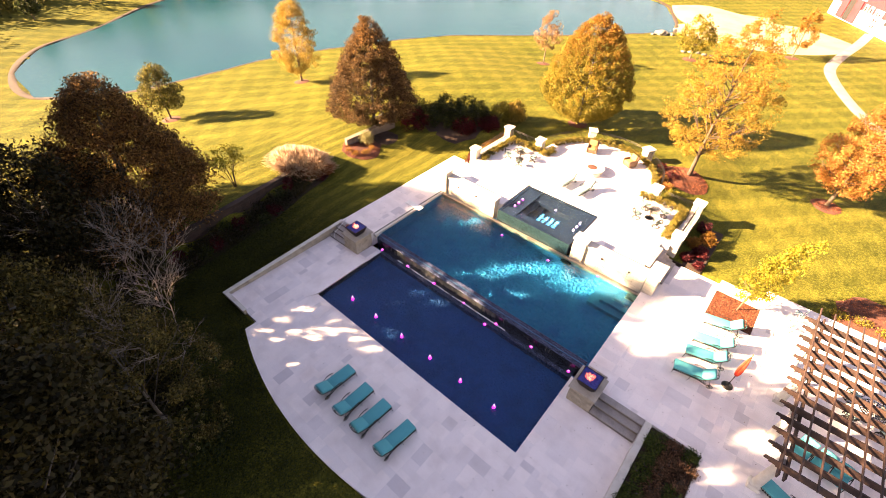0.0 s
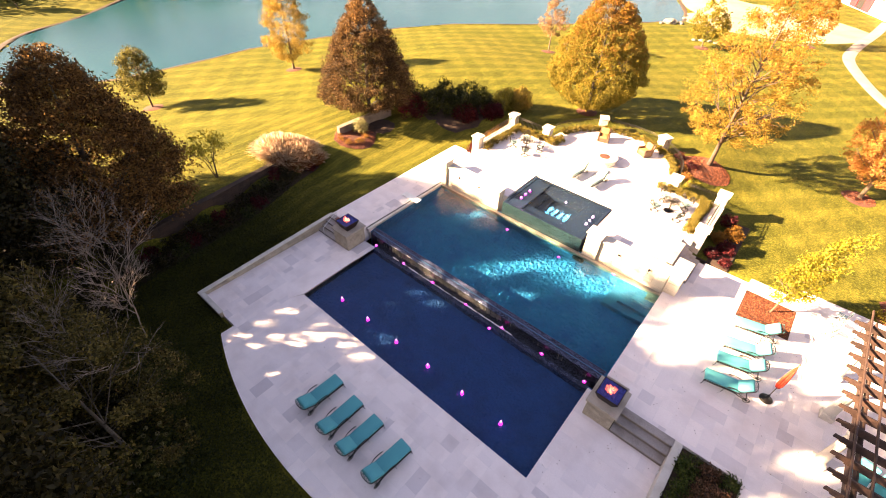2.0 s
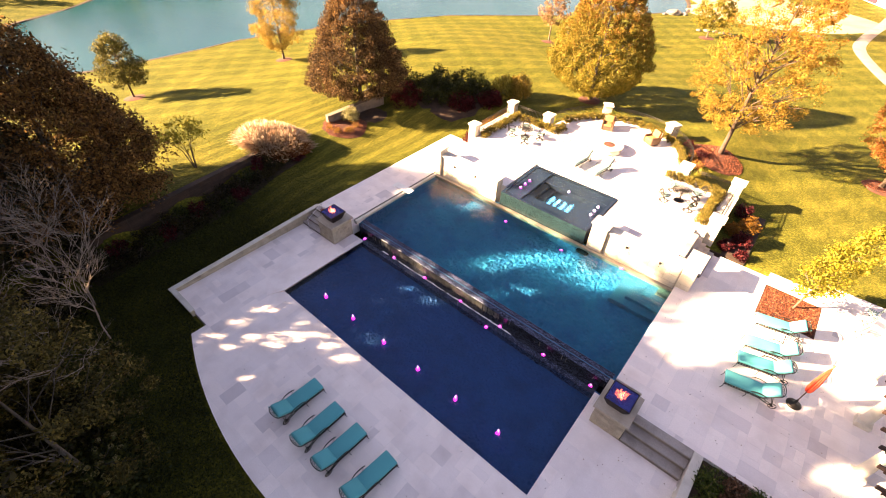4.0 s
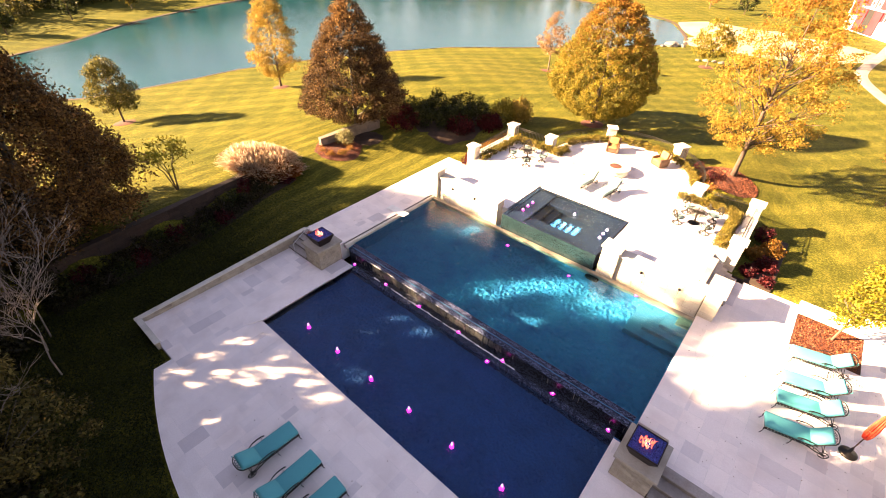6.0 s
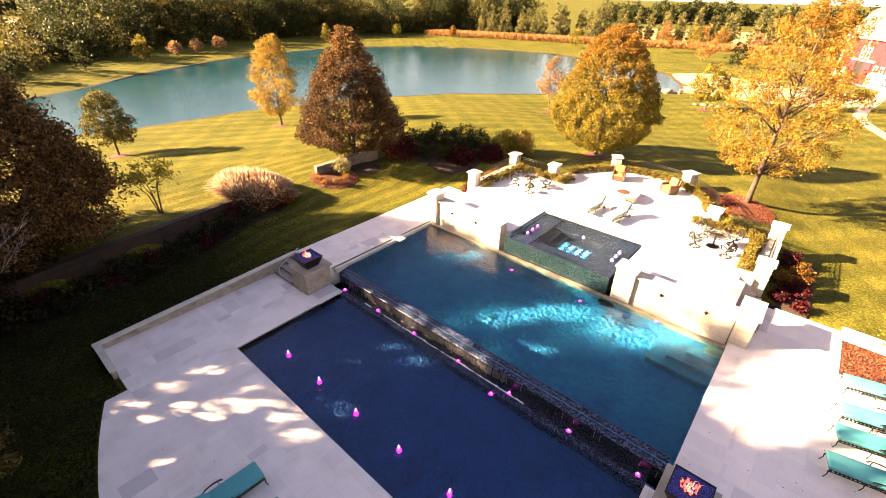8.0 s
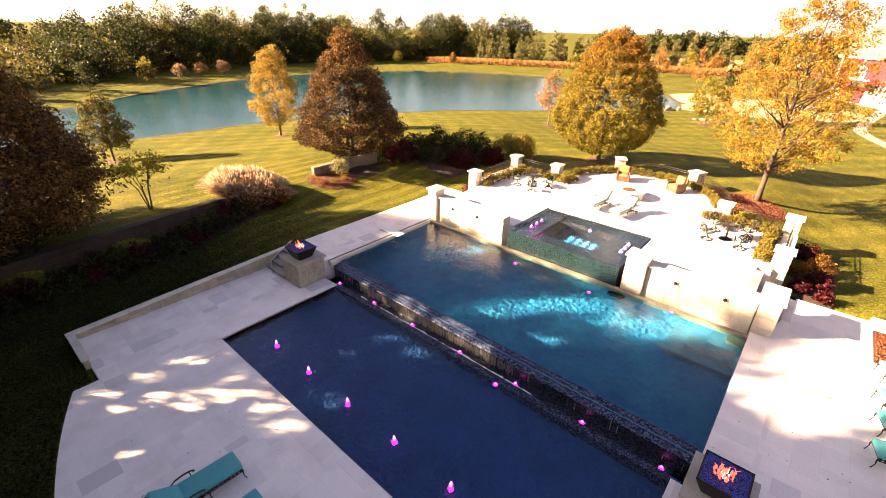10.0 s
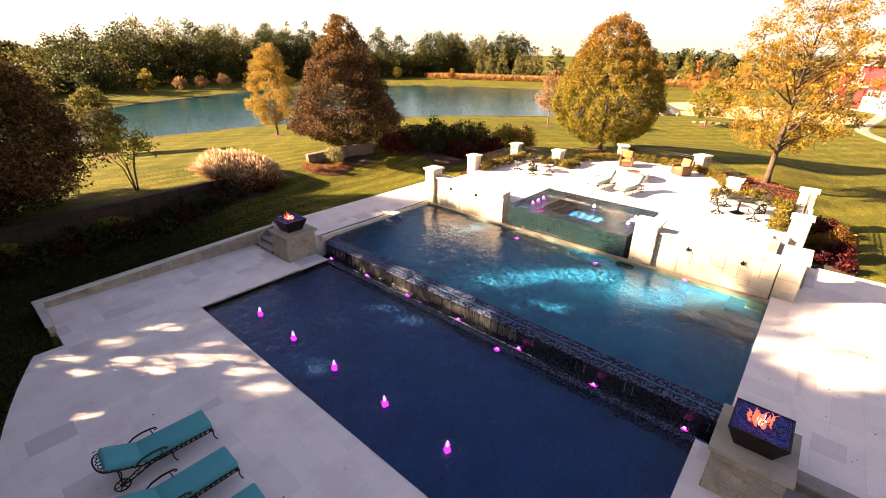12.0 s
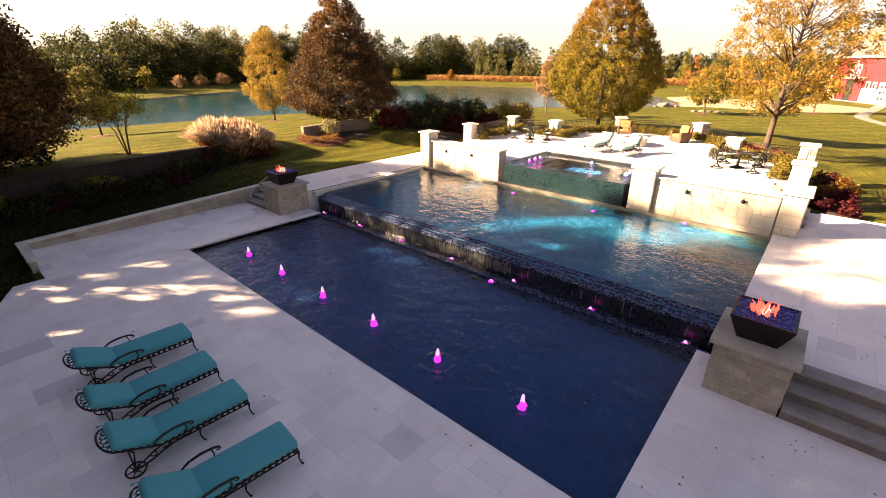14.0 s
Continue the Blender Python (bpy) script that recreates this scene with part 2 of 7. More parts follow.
M = dict(
    lawn=grass_material(),
    paver=two_scale("travertine", (0.745, 0.67, 0.645), (0.845, 0.77, 0.74), (0.67, 0.59, 0.56), 0.55, 22, 0.9, 0.2, 0.1, odd=True),
    joint=two_scale("paving_joint", (0.66, 0.62, 0.59), (0.78, 0.74, 0.70), (0.56, 0.51, 0.47), 0.9, 60, 2),
    stone=two_scale("limestone_cladding", (0.33, 0.275, 0.205), (0.44, 0.375, 0.285), (0.26, 0.21, 0.15), 0.8, 18, 2.2, 0.5, 0.2),
    wallstone=two_scale("cream_limestone", (0.50, 0.44, 0.35), (0.58, 0.52, 0.42), (0.43, 0.37, 0.28), 0.75, 22, 1.6, 0.35, 0.1),
    # brown stone made nearly black, so the tree's shade is partly in the colour
    brownwall=two_scale("shade_darkened_brown_stone", (0.026, 0.014, 0.009), (0.05, 0.028, 0.019), (0.016, 0.010, 0.007), 0.9, 16, 2, 0.6, 0.3),
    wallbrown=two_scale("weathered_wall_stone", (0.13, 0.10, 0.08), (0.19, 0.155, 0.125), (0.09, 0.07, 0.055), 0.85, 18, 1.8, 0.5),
    ledgestone=two_scale("wet_ledge_stone", (0.19, 0.165, 0.125), (0.28, 0.245, 0.19), (0.10, 0.09, 0.075), 0.35, 30, 2.5, 0.4),
    cap=two_scale("limestone_cap", (0.52, 0.48, 0.42), (0.60, 0.56, 0.49), (0.42, 0.38, 0.32), 0.65, 30, 1.8, 0.2),
    pedcap=two_scale("tan_cap_stone", (0.34, 0.29, 0.235), (0.43, 0.37, 0.30), (0.27, 0.225, 0.175), 0.75, 26, 1.8, 0.3),
    mortar=two_scale("mortar", (0.36, 0.31, 0.25), (0.45, 0.39, 0.32), (0.29, 0.25, 0.2), 0.95, 70, 3),
    basin=caustic_plaster("basin_plaster", (0.003, 0.05, 0.165), (0.008, 0.085, 0.24), (0.003, 0.042, 0.14), 6.0, 0.08),
    plaster=caustic_plaster("pool_plaster", (0.0005, 0.108, 0.255), (0.001, 0.165, 0.30), (0.0005, 0.084, 0.225), 5.0, 0.13),
    weir=mosaic_material("weir_mosaic", (0.004, 0.006, 0.016), (0.10, 0.125, 0.22), (0.006, 0.008, 0.018), 0.05, 0.22, 0.25),
    wetface=mosaic_material("wet_dark_tile", (0.006, 0.008, 0.016), (0.03, 0.035, 0.05), (0.01, 0.012, 0.016), 0.05, 0.25),
    spatile=mosaic_material("spa_tile", (0.004, 0.012, 0.016), (0.022, 0.05, 0.055), (0.01, 0.02, 0.022), 0.045, 0.15),
    spain=mosaic_material("spa_interior", (0.002, 0.005, 0.012), (0.016, 0.028, 0.055), (0.003, 0.006, 0.012), 0.06, 0.3),
    spastep=mosaic_material("spa_step_tile", (0.003, 0.004, 0.007), (0.012, 0.014, 0.02), (0.004, 0.005, 0.007), 0.06, 0.3),
    stepplaster=two_scale("pale_step_plaster", (0.016, 0.11, 0.20), (0.035, 0.155, 0.25), (0.012, 0.085, 0.16), 0.6, 30, 1.2),
    stream=two_scale("falling_water", (0.09, 0.09, 0.08), (0.26, 0.255, 0.235), (0.06, 0.06, 0.058), 0.12, 40, 3),
    water=water_material("pool_water", (0.2, 0.88, 1.0), 2.4, 1.0, 0.01, 0.042, ((0.38, 12.7, 0.55), (2.12, 12.7, 0.55), (12.52, 12.7, 0.55), (14.36, 12.7, 0.55), (5.6, 12.1, 0.55)), 0.24),
    basinwater=water_material("basin_water", (0.34, 0.70, 1.0), 2.0, 1.0, 0.01, 0.085, tuple((x, 1.08, -0.07) for x in (1.9, 4.05, 6.25, 8.45, 10.65, 12.88)), 0.2, 0.26),
    spawater=water_material("spa_water", (0.7, 0.9, 0.95), 4.6, 1.0, 0.01, 0.06),
    iron=two_scale("black_iron", (0.012, 0.011, 0.010), (0.03, 0.027, 0.024), (0.02, 0.016, 0.012), 0.45, 90, 6, 0.15, 0, 0.6),
    bronze=two_scale("dark_bronze", (0.018, 0.010, 0.009), (0.035, 0.018, 0.015), (0.013, 0.008, 0.007), 0.4, 60, 5, 0.15, 0, 0.5),
    teal=two_scale("teal_canvas", (0.045, 0.27, 0.30), (0.065, 0.33, 0.36), (0.05, 0.29, 0.32), 0.85, 220, 3.5, 0.25),
    paleteal=two_scale("faded_aqua_canvas", (0.2, 0.31, 0.29), (0.27, 0.39, 0.36), (0.23, 0.34, 0.31), 0.85, 220, 3.5, 0.25),
    gold=two_scale("golden_canvas", (0.27, 0.13, 0.045), (0.34, 0.17, 0.06), (0.22, 0.10, 0.032), 0.85, 200, 4, 0.25),
    wicker=two_scale("brown_wicker", (0.05, 0.025, 0.012), (0.14, 0.07, 0.035), (0.04, 0.02, 0.01), 0.6, 120, 6, 0.6),
    red=two_scale("red_canvas", (0.50, 0.05, 0.02), (0.62, 0.08, 0.03), (0.40, 0.03, 0.015), 0.85, 150, 5, 0.3),
    # darker copy of the step stone, with the risers' shade put into its colour
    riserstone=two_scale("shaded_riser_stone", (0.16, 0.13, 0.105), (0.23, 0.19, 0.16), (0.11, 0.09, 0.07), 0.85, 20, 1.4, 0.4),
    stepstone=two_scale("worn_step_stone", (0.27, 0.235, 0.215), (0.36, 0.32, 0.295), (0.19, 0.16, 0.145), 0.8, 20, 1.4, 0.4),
    cedar=two_scale("stained_cedar", (0.028, 0.014, 0.010), (0.06, 0.030, 0.020), (0.02, 0.010, 0.008), 0.7, 14, 2.5, 0.4, 0.25),
    bark=two_scale("bark", (0.075, 0.05, 0.032), (0.17, 0.115, 0.072), (0.05, 0.036, 0.025), 0.9, 14, 2.2, 0.9),
    maplebark=two_scale("brown_maple_bark", (0.05, 0.032, 0.022), (0.11, 0.07, 0.045), (0.035, 0.024, 0.018), 0.9, 14, 2.2, 0.9),
    darkbark=two_scale("grey_bark", (0.05, 0.042, 0.035), (0.13, 0.11, 0.09), (0.04, 0.035, 0.03), 0.9, 18, 2.2, 0.9),
    palebark=two_scale("pale_twig_bark", (0.17, 0.14, 0.12), (0.29, 0.24, 0.205), (0.11, 0.09, 0.075), 0.9, 18, 2.2, 0.6),
    mulch=two_scale("red_mulch", (0.045, 0.014, 0.008), (0.15, 0.05, 0.027), (0.03, 0.011, 0.007), 0.95, 24, 2.0, 1.0),
    soil=two_scale("dark_mulch", (0.022, 0.013, 0.008), (0.065, 0.036, 0.02), (0.016, 0.01, 0.007), 0.95, 24, 2.0, 1.0),
    sand=two_scale("sand", (0.29, 0.235, 0.13), (0.37, 0.30, 0.175), (0.22, 0.18, 0.10), 0.95, 12, 0.25, 0.4),
    stubble=two_scale("stubble_field", (0.24, 0.165, 0.06), (0.36, 0.25, 0.095), (0.19, 0.13, 0.05), 0.95, 0.8, 0.05, 0.3),
    concrete=two_scale("concrete", (0.19, 0.17, 0.145), (0.25, 0.225, 0.195), (0.155, 0.135, 0.115), 0.85, 25, 0.7, 0.3),
    rock=two_scale("boulder", (0.11, 0.095, 0.08), (0.2, 0.175, 0.15), (0.07, 0.06, 0.05), 0.9, 8, 1.2, 0.8),
    barnred=two_scale("red_board", (0.25, 0.016, 0.024), (0.32, 0.025, 0.032), (0.20, 0.013, 0.017), 0.7, 6, 0.5, 0.3),
    white=two_scale("white_paint", (0.72, 0.71, 0.68), (0.80, 0.79, 0.76), (0.64, 0.62, 0.58), 0.6, 12, 1.0, 0.2),
    shingle=two_scale("grey_shingle", (0.10, 0.083, 0.072), (0.17, 0.145, 0.125), (0.08, 0.068, 0.058), 0.85, 5, 0.8, 0.5),
    steel=two_scale("brushed_steel", (0.5, 0.5, 0.49), (0.62, 0.61, 0.6), (0.42, 0.41, 0.4), 0.3, 90, 5, 0.1, 0, 0.9),
    terracotta=two_scale("dark_clay", (0.09, 0.045, 0.03), (0.14, 0.07, 0.045), (0.06, 0.03, 0.02), 0.8, 40, 4),
    dark=two_scale("dark_interior", (0.012, 0.010, 0.010), (0.02, 0.018, 0.016), (0.01, 0.009, 0.008), 0.9),
    glassfill=mosaic_material("blue_fire_glass", (0.006, 0.006, 0.10), (0.05, 0.07, 0.42), (0.003, 0.003, 0.03), 0.02, 0.12),
    flame=glow_material("flame", (1.0, 0.17, 0.10), 0.16),
    core=glow_material("flame_core", (1.0, 0.6, 0.42), 0.3),
    magenta=glow_material("lit_magenta_water", (1.0, 0.03, 0.66), 0.3),
    pale=glow_material("lit_pale_water", (0.95, 0.6, 1.0), 0.13),
    bluelamp=glow_material("underwater_lamp", (0.10, 0.5, 0.95), 0.2),
    foam=two_scale("white_water", (0.7, 0.72, 0.74), (0.8, 0.82, 0.84), (0.6, 0.63, 0.66), 0.3),
)
LEAF = dict(
    brown=leaf_material("bronze_leaf", (0.045, 0.026, 0.011), (0.16, 0.088, 0.03), (0.38, 0.21, 0.07)),
    purple=leaf_material("purple_brown_leaf", (0.03, 0.018, 0.010), (0.10, 0.058, 0.027), (0.26, 0.165, 0.07)),
    gold=leaf_material("golden_leaf", (0.24, 0.18, 0.03), (0.44, 0.31, 0.055), (0.54, 0.34, 0.09)),
    olive=leaf_material("olive_gold_leaf", (0.11, 0.105, 0.014), (0.27, 0.23, 0.03), (0.42, 0.32, 0.06)),
    rust=leaf_material("rust_tip_leaf", (0.20, 0.12, 0.02), (0.32, 0.165, 0.03), (0.38, 0.17, 0.035)),
    yellow=leaf_material("yellow_maple_leaf", (0.19, 0.145, 0.022), (0.36, 0.255, 0.038), (0.47, 0.275, 0.055), 0.4),
    mapletip=leaf_material("maple_tip_leaf", (0.30, 0.19, 0.028), (0.40, 0.235, 0.04), (0.42, 0.12, 0.035), 0.4),
    orange=leaf_material("orange_leaf", (0.36, 0.24, 0.05), (0.52, 0.27, 0.07), (0.56, 0.17, 0.07)),
    coral=leaf_material("coral_leaf", (0.32, 0.18, 0.10), (0.42, 0.24, 0.13), (0.42, 0.30, 0.12)),
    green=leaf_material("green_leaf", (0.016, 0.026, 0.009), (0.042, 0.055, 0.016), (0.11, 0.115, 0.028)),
    # green taken almost to black for shaded plants; shade is part of this colour
    dark=leaf_material("shade_darkened_leaf", (0.010, 0.009, 0.0035), (0.026, 0.023, 0.0075), (0.07, 0.057, 0.016), 0.2),
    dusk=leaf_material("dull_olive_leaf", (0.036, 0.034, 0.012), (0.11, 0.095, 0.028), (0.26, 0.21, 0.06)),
    sedum=leaf_material("dusty_flower_leaf", (0.06, 0.045, 0.02), (0.16, 0.085, 0.05), (0.34, 0.19, 0.12)),
    bedgreen=leaf_material("bed_green_leaf", (0.03, 0.05, 0.012), (0.08, 0.12, 0.025), (0.17, 0.19, 0.04)),
    lime=leaf_material("lime_leaf", (0.20, 0.20, 0.02), (0.34, 0.31, 0.03), (0.46, 0.37, 0.055)),
    hedge=leaf_material("boxwood_leaf", (0.06, 0.065, 0.012), (0.17, 0.14, 0.024), (0.30, 0.22, 0.04), 0.25),
    burgundy=leaf_material("burgundy_leaf", (0.03, 0.006, 0.010), (0.09, 0.012, 0.02), (0.16, 0.03, 0.03)),
    scarlet=leaf_material("scarlet_petal", (0.20, 0.012, 0.015), (0.42, 0.025, 0.03), (0.55, 0.05, 0.05)),
    chip=leaf_material("bark_chip", (0.12, 0.036, 0.017), (0.26, 0.085, 0.04), (0.40, 0.16, 0.085), 0.05, 0.9),
    woods=leaf_material("woodland_leaf", (0.045, 0.05, 0.015), (0.12, 0.115, 0.028), (0.24, 0.20, 0.048)),
    ivory=leaf_material("ivory_leaf", (0.12, 0.13, 0.03), (0.36, 0.34, 0.16), (0.52, 0.48, 0.30)),
    plume=leaf_material("grass_plume", (0.5, 0.33, 0.2), (0.70, 0.52, 0.37), (0.82, 0.68, 0.53), 0.45),
    blade=leaf_material("grass_blade", (0.20, 0.06, 0.018), (0.34, 0.11, 0.035), (0.36, 0.19, 0.06), 0.4),
    field=leaf_material("dry_field_grass", (0.34, 0.20, 0.08), (0.48, 0.24, 0.09), (0.55, 0.33, 0.13), 0.4),
    pine=leaf_material("pine_leaf", (0.07, 0.082, 0.028), (0.16, 0.165, 0.055), (0.30, 0.25, 0.085), 0.25),
)


# ---- mesh helpers ----
def mesh_object(name, verts, faces, material, parent=None, label="", smooth=False):
    me = bpy.data.meshes.new(name)
    me.from_pydata([tuple(v) for v in verts], [], [tuple(f) for f in faces])
    me.materials.append(material)
    if smooth:
        me.shade_smooth()
    ob = new(name, me)
    if parent:
        ob.parent = parent
    if label:
        ob["label"] = label
    return ob


def part(name, bm, material, parent=None, label="", smooth=False):
    me = bpy.data.meshes.new(name)
    bm.to_mesh(me)
    bm.free()
    me.materials.append(material)
    if smooth:
        me.shade_smooth()
    ob = new(name, me)
    if parent:
        ob.parent = parent
    if label:
        ob["label"] = label
    return ob


def thing(name, m, label, category, group="", kind=""):
    e = new(name)
    e.empty_display_size = 0.2
    e.matrix_world = m
    return tagged(e, label, category, group, kind)


def box(bm, c, s, bevel=0.0, turn=None, taper=1.0):
    """A box of centre c and size s, with chamfered edges; taper: the top's size over the bottom's."""
    r = bmesh.ops.create_cube(bm, size=1.0)
    vs = r["verts"]
    for v in vs:
        k = taper if v.co.z > 0 else 1.0
        v.co = Vector((v.co.x * s[0] * k, v.co.y * s[1] * k, v.co.z * s[2]))
    if bevel:
        es = list({e for v in vs for e in v.link_edges})
        out = bmesh.ops.bevel(bm, geom=es, offset=bevel, segments=2, affect="EDGES", profile=0.6)
        vs = list({v for f in out["faces"] for v in f.verts} | {v for v in vs if v.is_valid})
    m = Matrix.Translation(c) @ (turn.to_4x4() if turn else Matrix.Identity(4))
    bmesh.ops.transform(bm, matrix=m, verts=vs)
    return vs


def one_box(name, c, s, material, parent=None, bevel=0.01, label="", turn=None, taper=1.0):
    bm = bmesh.new()
    box(bm, c, s, bevel, turn, taper)
    return part(name, bm, material, parent, label)


def tube(bm, pts, radii, sides=8, cap=True):
    """A tapering tube along pts."""
    rings = []
    for i, p in enumerate(pts):
        p = Vector(p)
        a = Vector(pts[max(i - 1, 0)])
        b = Vector(pts[min(i + 1, len(pts) - 1)])
        d = (b - a).normalized()
        u = d.orthogonal().normalized()
        if rings:
            prev = rings[-1][1]
            u = (prev - d * prev.dot(d)).normalized()
        w = d.cross(u)
        r = radii[i] if isinstance(radii, (list, tuple)) else radii
        rings.append(([bm.verts.new(p + (u * math.cos(2 * math.pi * k / sides) + w * math.sin(2 * math.pi * k / sides)) * r) for k in range(sides)], u))
    for (r0, _), (r1, _) in zip(rings, rings[1:]):
        for k in range(sides):
            bm.faces.new((r0[k], r0[(k + 1) % sides], r1[(k + 1) % sides], r1[k]))
    if cap:
        bm.faces.new(rings[0][0][::-1])
        bm.faces.new(rings[-1][0])


def one_tube(name, pts, radii, material, parent=None, sides=8, label=""):
    bm = bmesh.new()
    tube(bm, pts, radii, sides)
    return part(name, bm, material, parent, label, smooth=True)


def lathe(bm, profile, sides=24, at=(0, 0, 0)):
    rings = []
    for r, h in profile:
        rings.append([bm.verts.new((at[0] + r * math.cos(2 * math.pi * k / sides), at[1] + r * math.sin(2 * math.pi * k / sides), at[2] + h)) for k in range(sides)])
    for a, b in zip(rings, rings[1:]):
        for k in range(sides):
            bm.faces.new((a[k], a[(k + 1) % sides], b[(k + 1) % sides], b[k]))
    bm.faces.new(rings[0][::-1])
    bm.faces.new(rings[-1])


def ring(bm, c, r, thick, sides=20, axis="z"):
    pts = []
    for k in range(sides + 1):
        a = 2 * math.pi * k / sides
        o = {"z": (math.cos(a), math.sin(a), 0), "x": (0, math.cos(a), math.sin(a)), "y": (math.cos(a), 0, math.sin(a))}[axis]
        pts.append(Vector(c) + Vector(o) * r)
    tube(bm, pts, thick, 5, cap=False)


def prism(verts, faces, poly, z0, z1):
    """Adds the upright prism over a polygon to the lists."""
    n, b = len(poly), len(verts)
    verts += [(x, y, z0) for x, y in poly] + [(x, y, z1) for x, y in poly]
    faces.append(list(range(b + n - 1, b - 1, -1)))
    faces.append(list(range(b + n, b + 2 * n)))
    for i in range(n):
        j = (i + 1) % n
        faces.append([b + i, b + j, b + n + j, b + n + i])


def rect(x0, y0, x1, y1):
    return [(x0, y0), (x1, y0), (x1, y1), (x0, y1)]


def clip(poly, convex):
    """The part of a polygon inside a convex one, both counter-clockwise."""
    out = poly
    for (ax, ay), (bx, by) in zip(convex, convex[1:] + convex[:1]):
        src, out = out, []
        for i, (px, py) in enumerate(src):
            qx, qy = src[(i + 1) % len(src)]
            sp = (bx - ax) * (py - ay) - (by - ay) * (px - ax)
            sq = (bx - ax) * (qy - ay) - (by - ay) * (qx - ax)
            if sp >= 0:
                out.append((px, py))
            if (sp >= 0) != (sq >= 0):
                f = sp / (sp - sq)
                out.append((px + f * (qx - px), py + f * (qy - py)))
        if len(out) < 3:
            return []
    return out


def area(poly):
    return 0.5 * sum(x0 * y1 - x1 * y0 for (x0, y0), (x1, y1) in zip(poly, poly[1:] + poly[:1]))


def ashlar(nu, nv, sizes, rng):
    """A random fitting of oblong pieces into a grid: (u, v, width, height) in cells."""
    free = np.ones((nu, nv), bool)
    out = []
    for v in range(nv):
        for u in range(nu):
            if not free[u, v]:
                continue
            opts = sizes[:]
            rng.shuffle(opts)
            for w, h in opts + [(1, 1)]:
                if u + w <= nu and v + h <= nv and free[u:u + w, v:v + h].all():
                    free[u:u + w, v:v + h] = False
                    out.append((u, v, w, h))
                    break
    return out


PAVER_MESH = {}


def slab_mesh(name, poly, z0, z1, material, cham=0.004):
    """A slab over a polygon with a chamfered upper edge."""
    n = len(poly)
    cx, cy = sum(p[0] for p in poly) / n, sum(p[1] for p in poly) / n
    inner = []
    for x, y in poly:
        d = math.hypot(x - cx, y - cy) or 1
        inner.append((x - (x - cx) / d * cham * 1.4, y - (y - cy) / d * cham * 1.4))
    verts = [(x, y, z0) for x, y in poly] + [(x, y, z1 - cham) for x, y in poly] + [(x, y, z1) for x, y in inner]
    faces = [list(range(2 * n, 3 * n))]
    for i in range(n):
        j = (i + 1) % n
        faces += [[i, j, n + j, n + i], [n + i, n + j, 2 * n + j, 2 * n + i]]
    me = bpy.data.meshes.new(name)
    me.from_pydata(verts, [], faces)
    me.materials.append(material)
    return me


def pave(parent, polys, z, cell, seed, near, gap=0.006, cap=300):
    """Lays pavers over convex polygons; the ones closest to the point near are parts, the rest one joined part."""
    rng = random.Random(seed)
    xs, ys = [p[0] for q in polys for p in q], [p[1] for q in polys for p in q]
    x0, y0 = min(xs), min(ys)
    nu, nv = math.ceil((max(xs) - x0) / cell), math.ceil((max(ys) - y0) / cell)
    bits = []
    for u, v, w, h in ashlar(nu, nv, [(2, 3), (3, 2), (2, 2), (2, 2), (2, 1), (1, 2), (3, 2), (4, 2)], rng):
        q = rect(x0 + u * cell + gap / 2, y0 + v * cell + gap / 2, x0 + (u + w) * cell - gap / 2, y0 + (v + h) * cell - gap / 2)
        for poly in polys:
            c = clip(q, poly)
            if len(c) >= 3 and area(c) > 0.004:
                full = abs(area(c) - area(q)) < 1e-6
                bits.append((math.hypot(c[0][0] - near[0], c[0][1] - near[1]), c, (w, h) if full else None))
    bits.sort(key=lambda b: b[0])
    verts, faces = [], []
    for i, (_, c, size) in enumerate(bits):
        lift = z + rng.uniform(-0.0015, 0.0015)
        if i < cap:
            cx, cy = sum(p[0] for p in c) / len(c), sum(p[1] for p in c) / len(c)
            key = (size, cell) if size else None
            me = PAVER_MESH.get(key) if key else None
            if me is None:
                me = slab_mesh("paver", [(x - cx, y - cy) for x, y in c], -0.03, 0.0, M["paver"])
                if key:
                    PAVER_MESH[key] = me
            ob = new("paver", me)
            ob.location = (cx, cy, lift)
            ob.parent = parent
        else:
            n, b = len(c), len(verts)
            verts += [(x, y, lift - 0.03) for x, y in c] + [(x, y, lift) for x, y in c]
            faces.append(list(range(b + n, b + 2 * n)))
            for k in range(n):
                j = (k + 1) % n
                faces.append([b + k, b + j, b + n + j, b + n + k])
    if verts:
        tagged(mesh_object("paving", verts, faces, M["paver"], parent), kind="stuff")


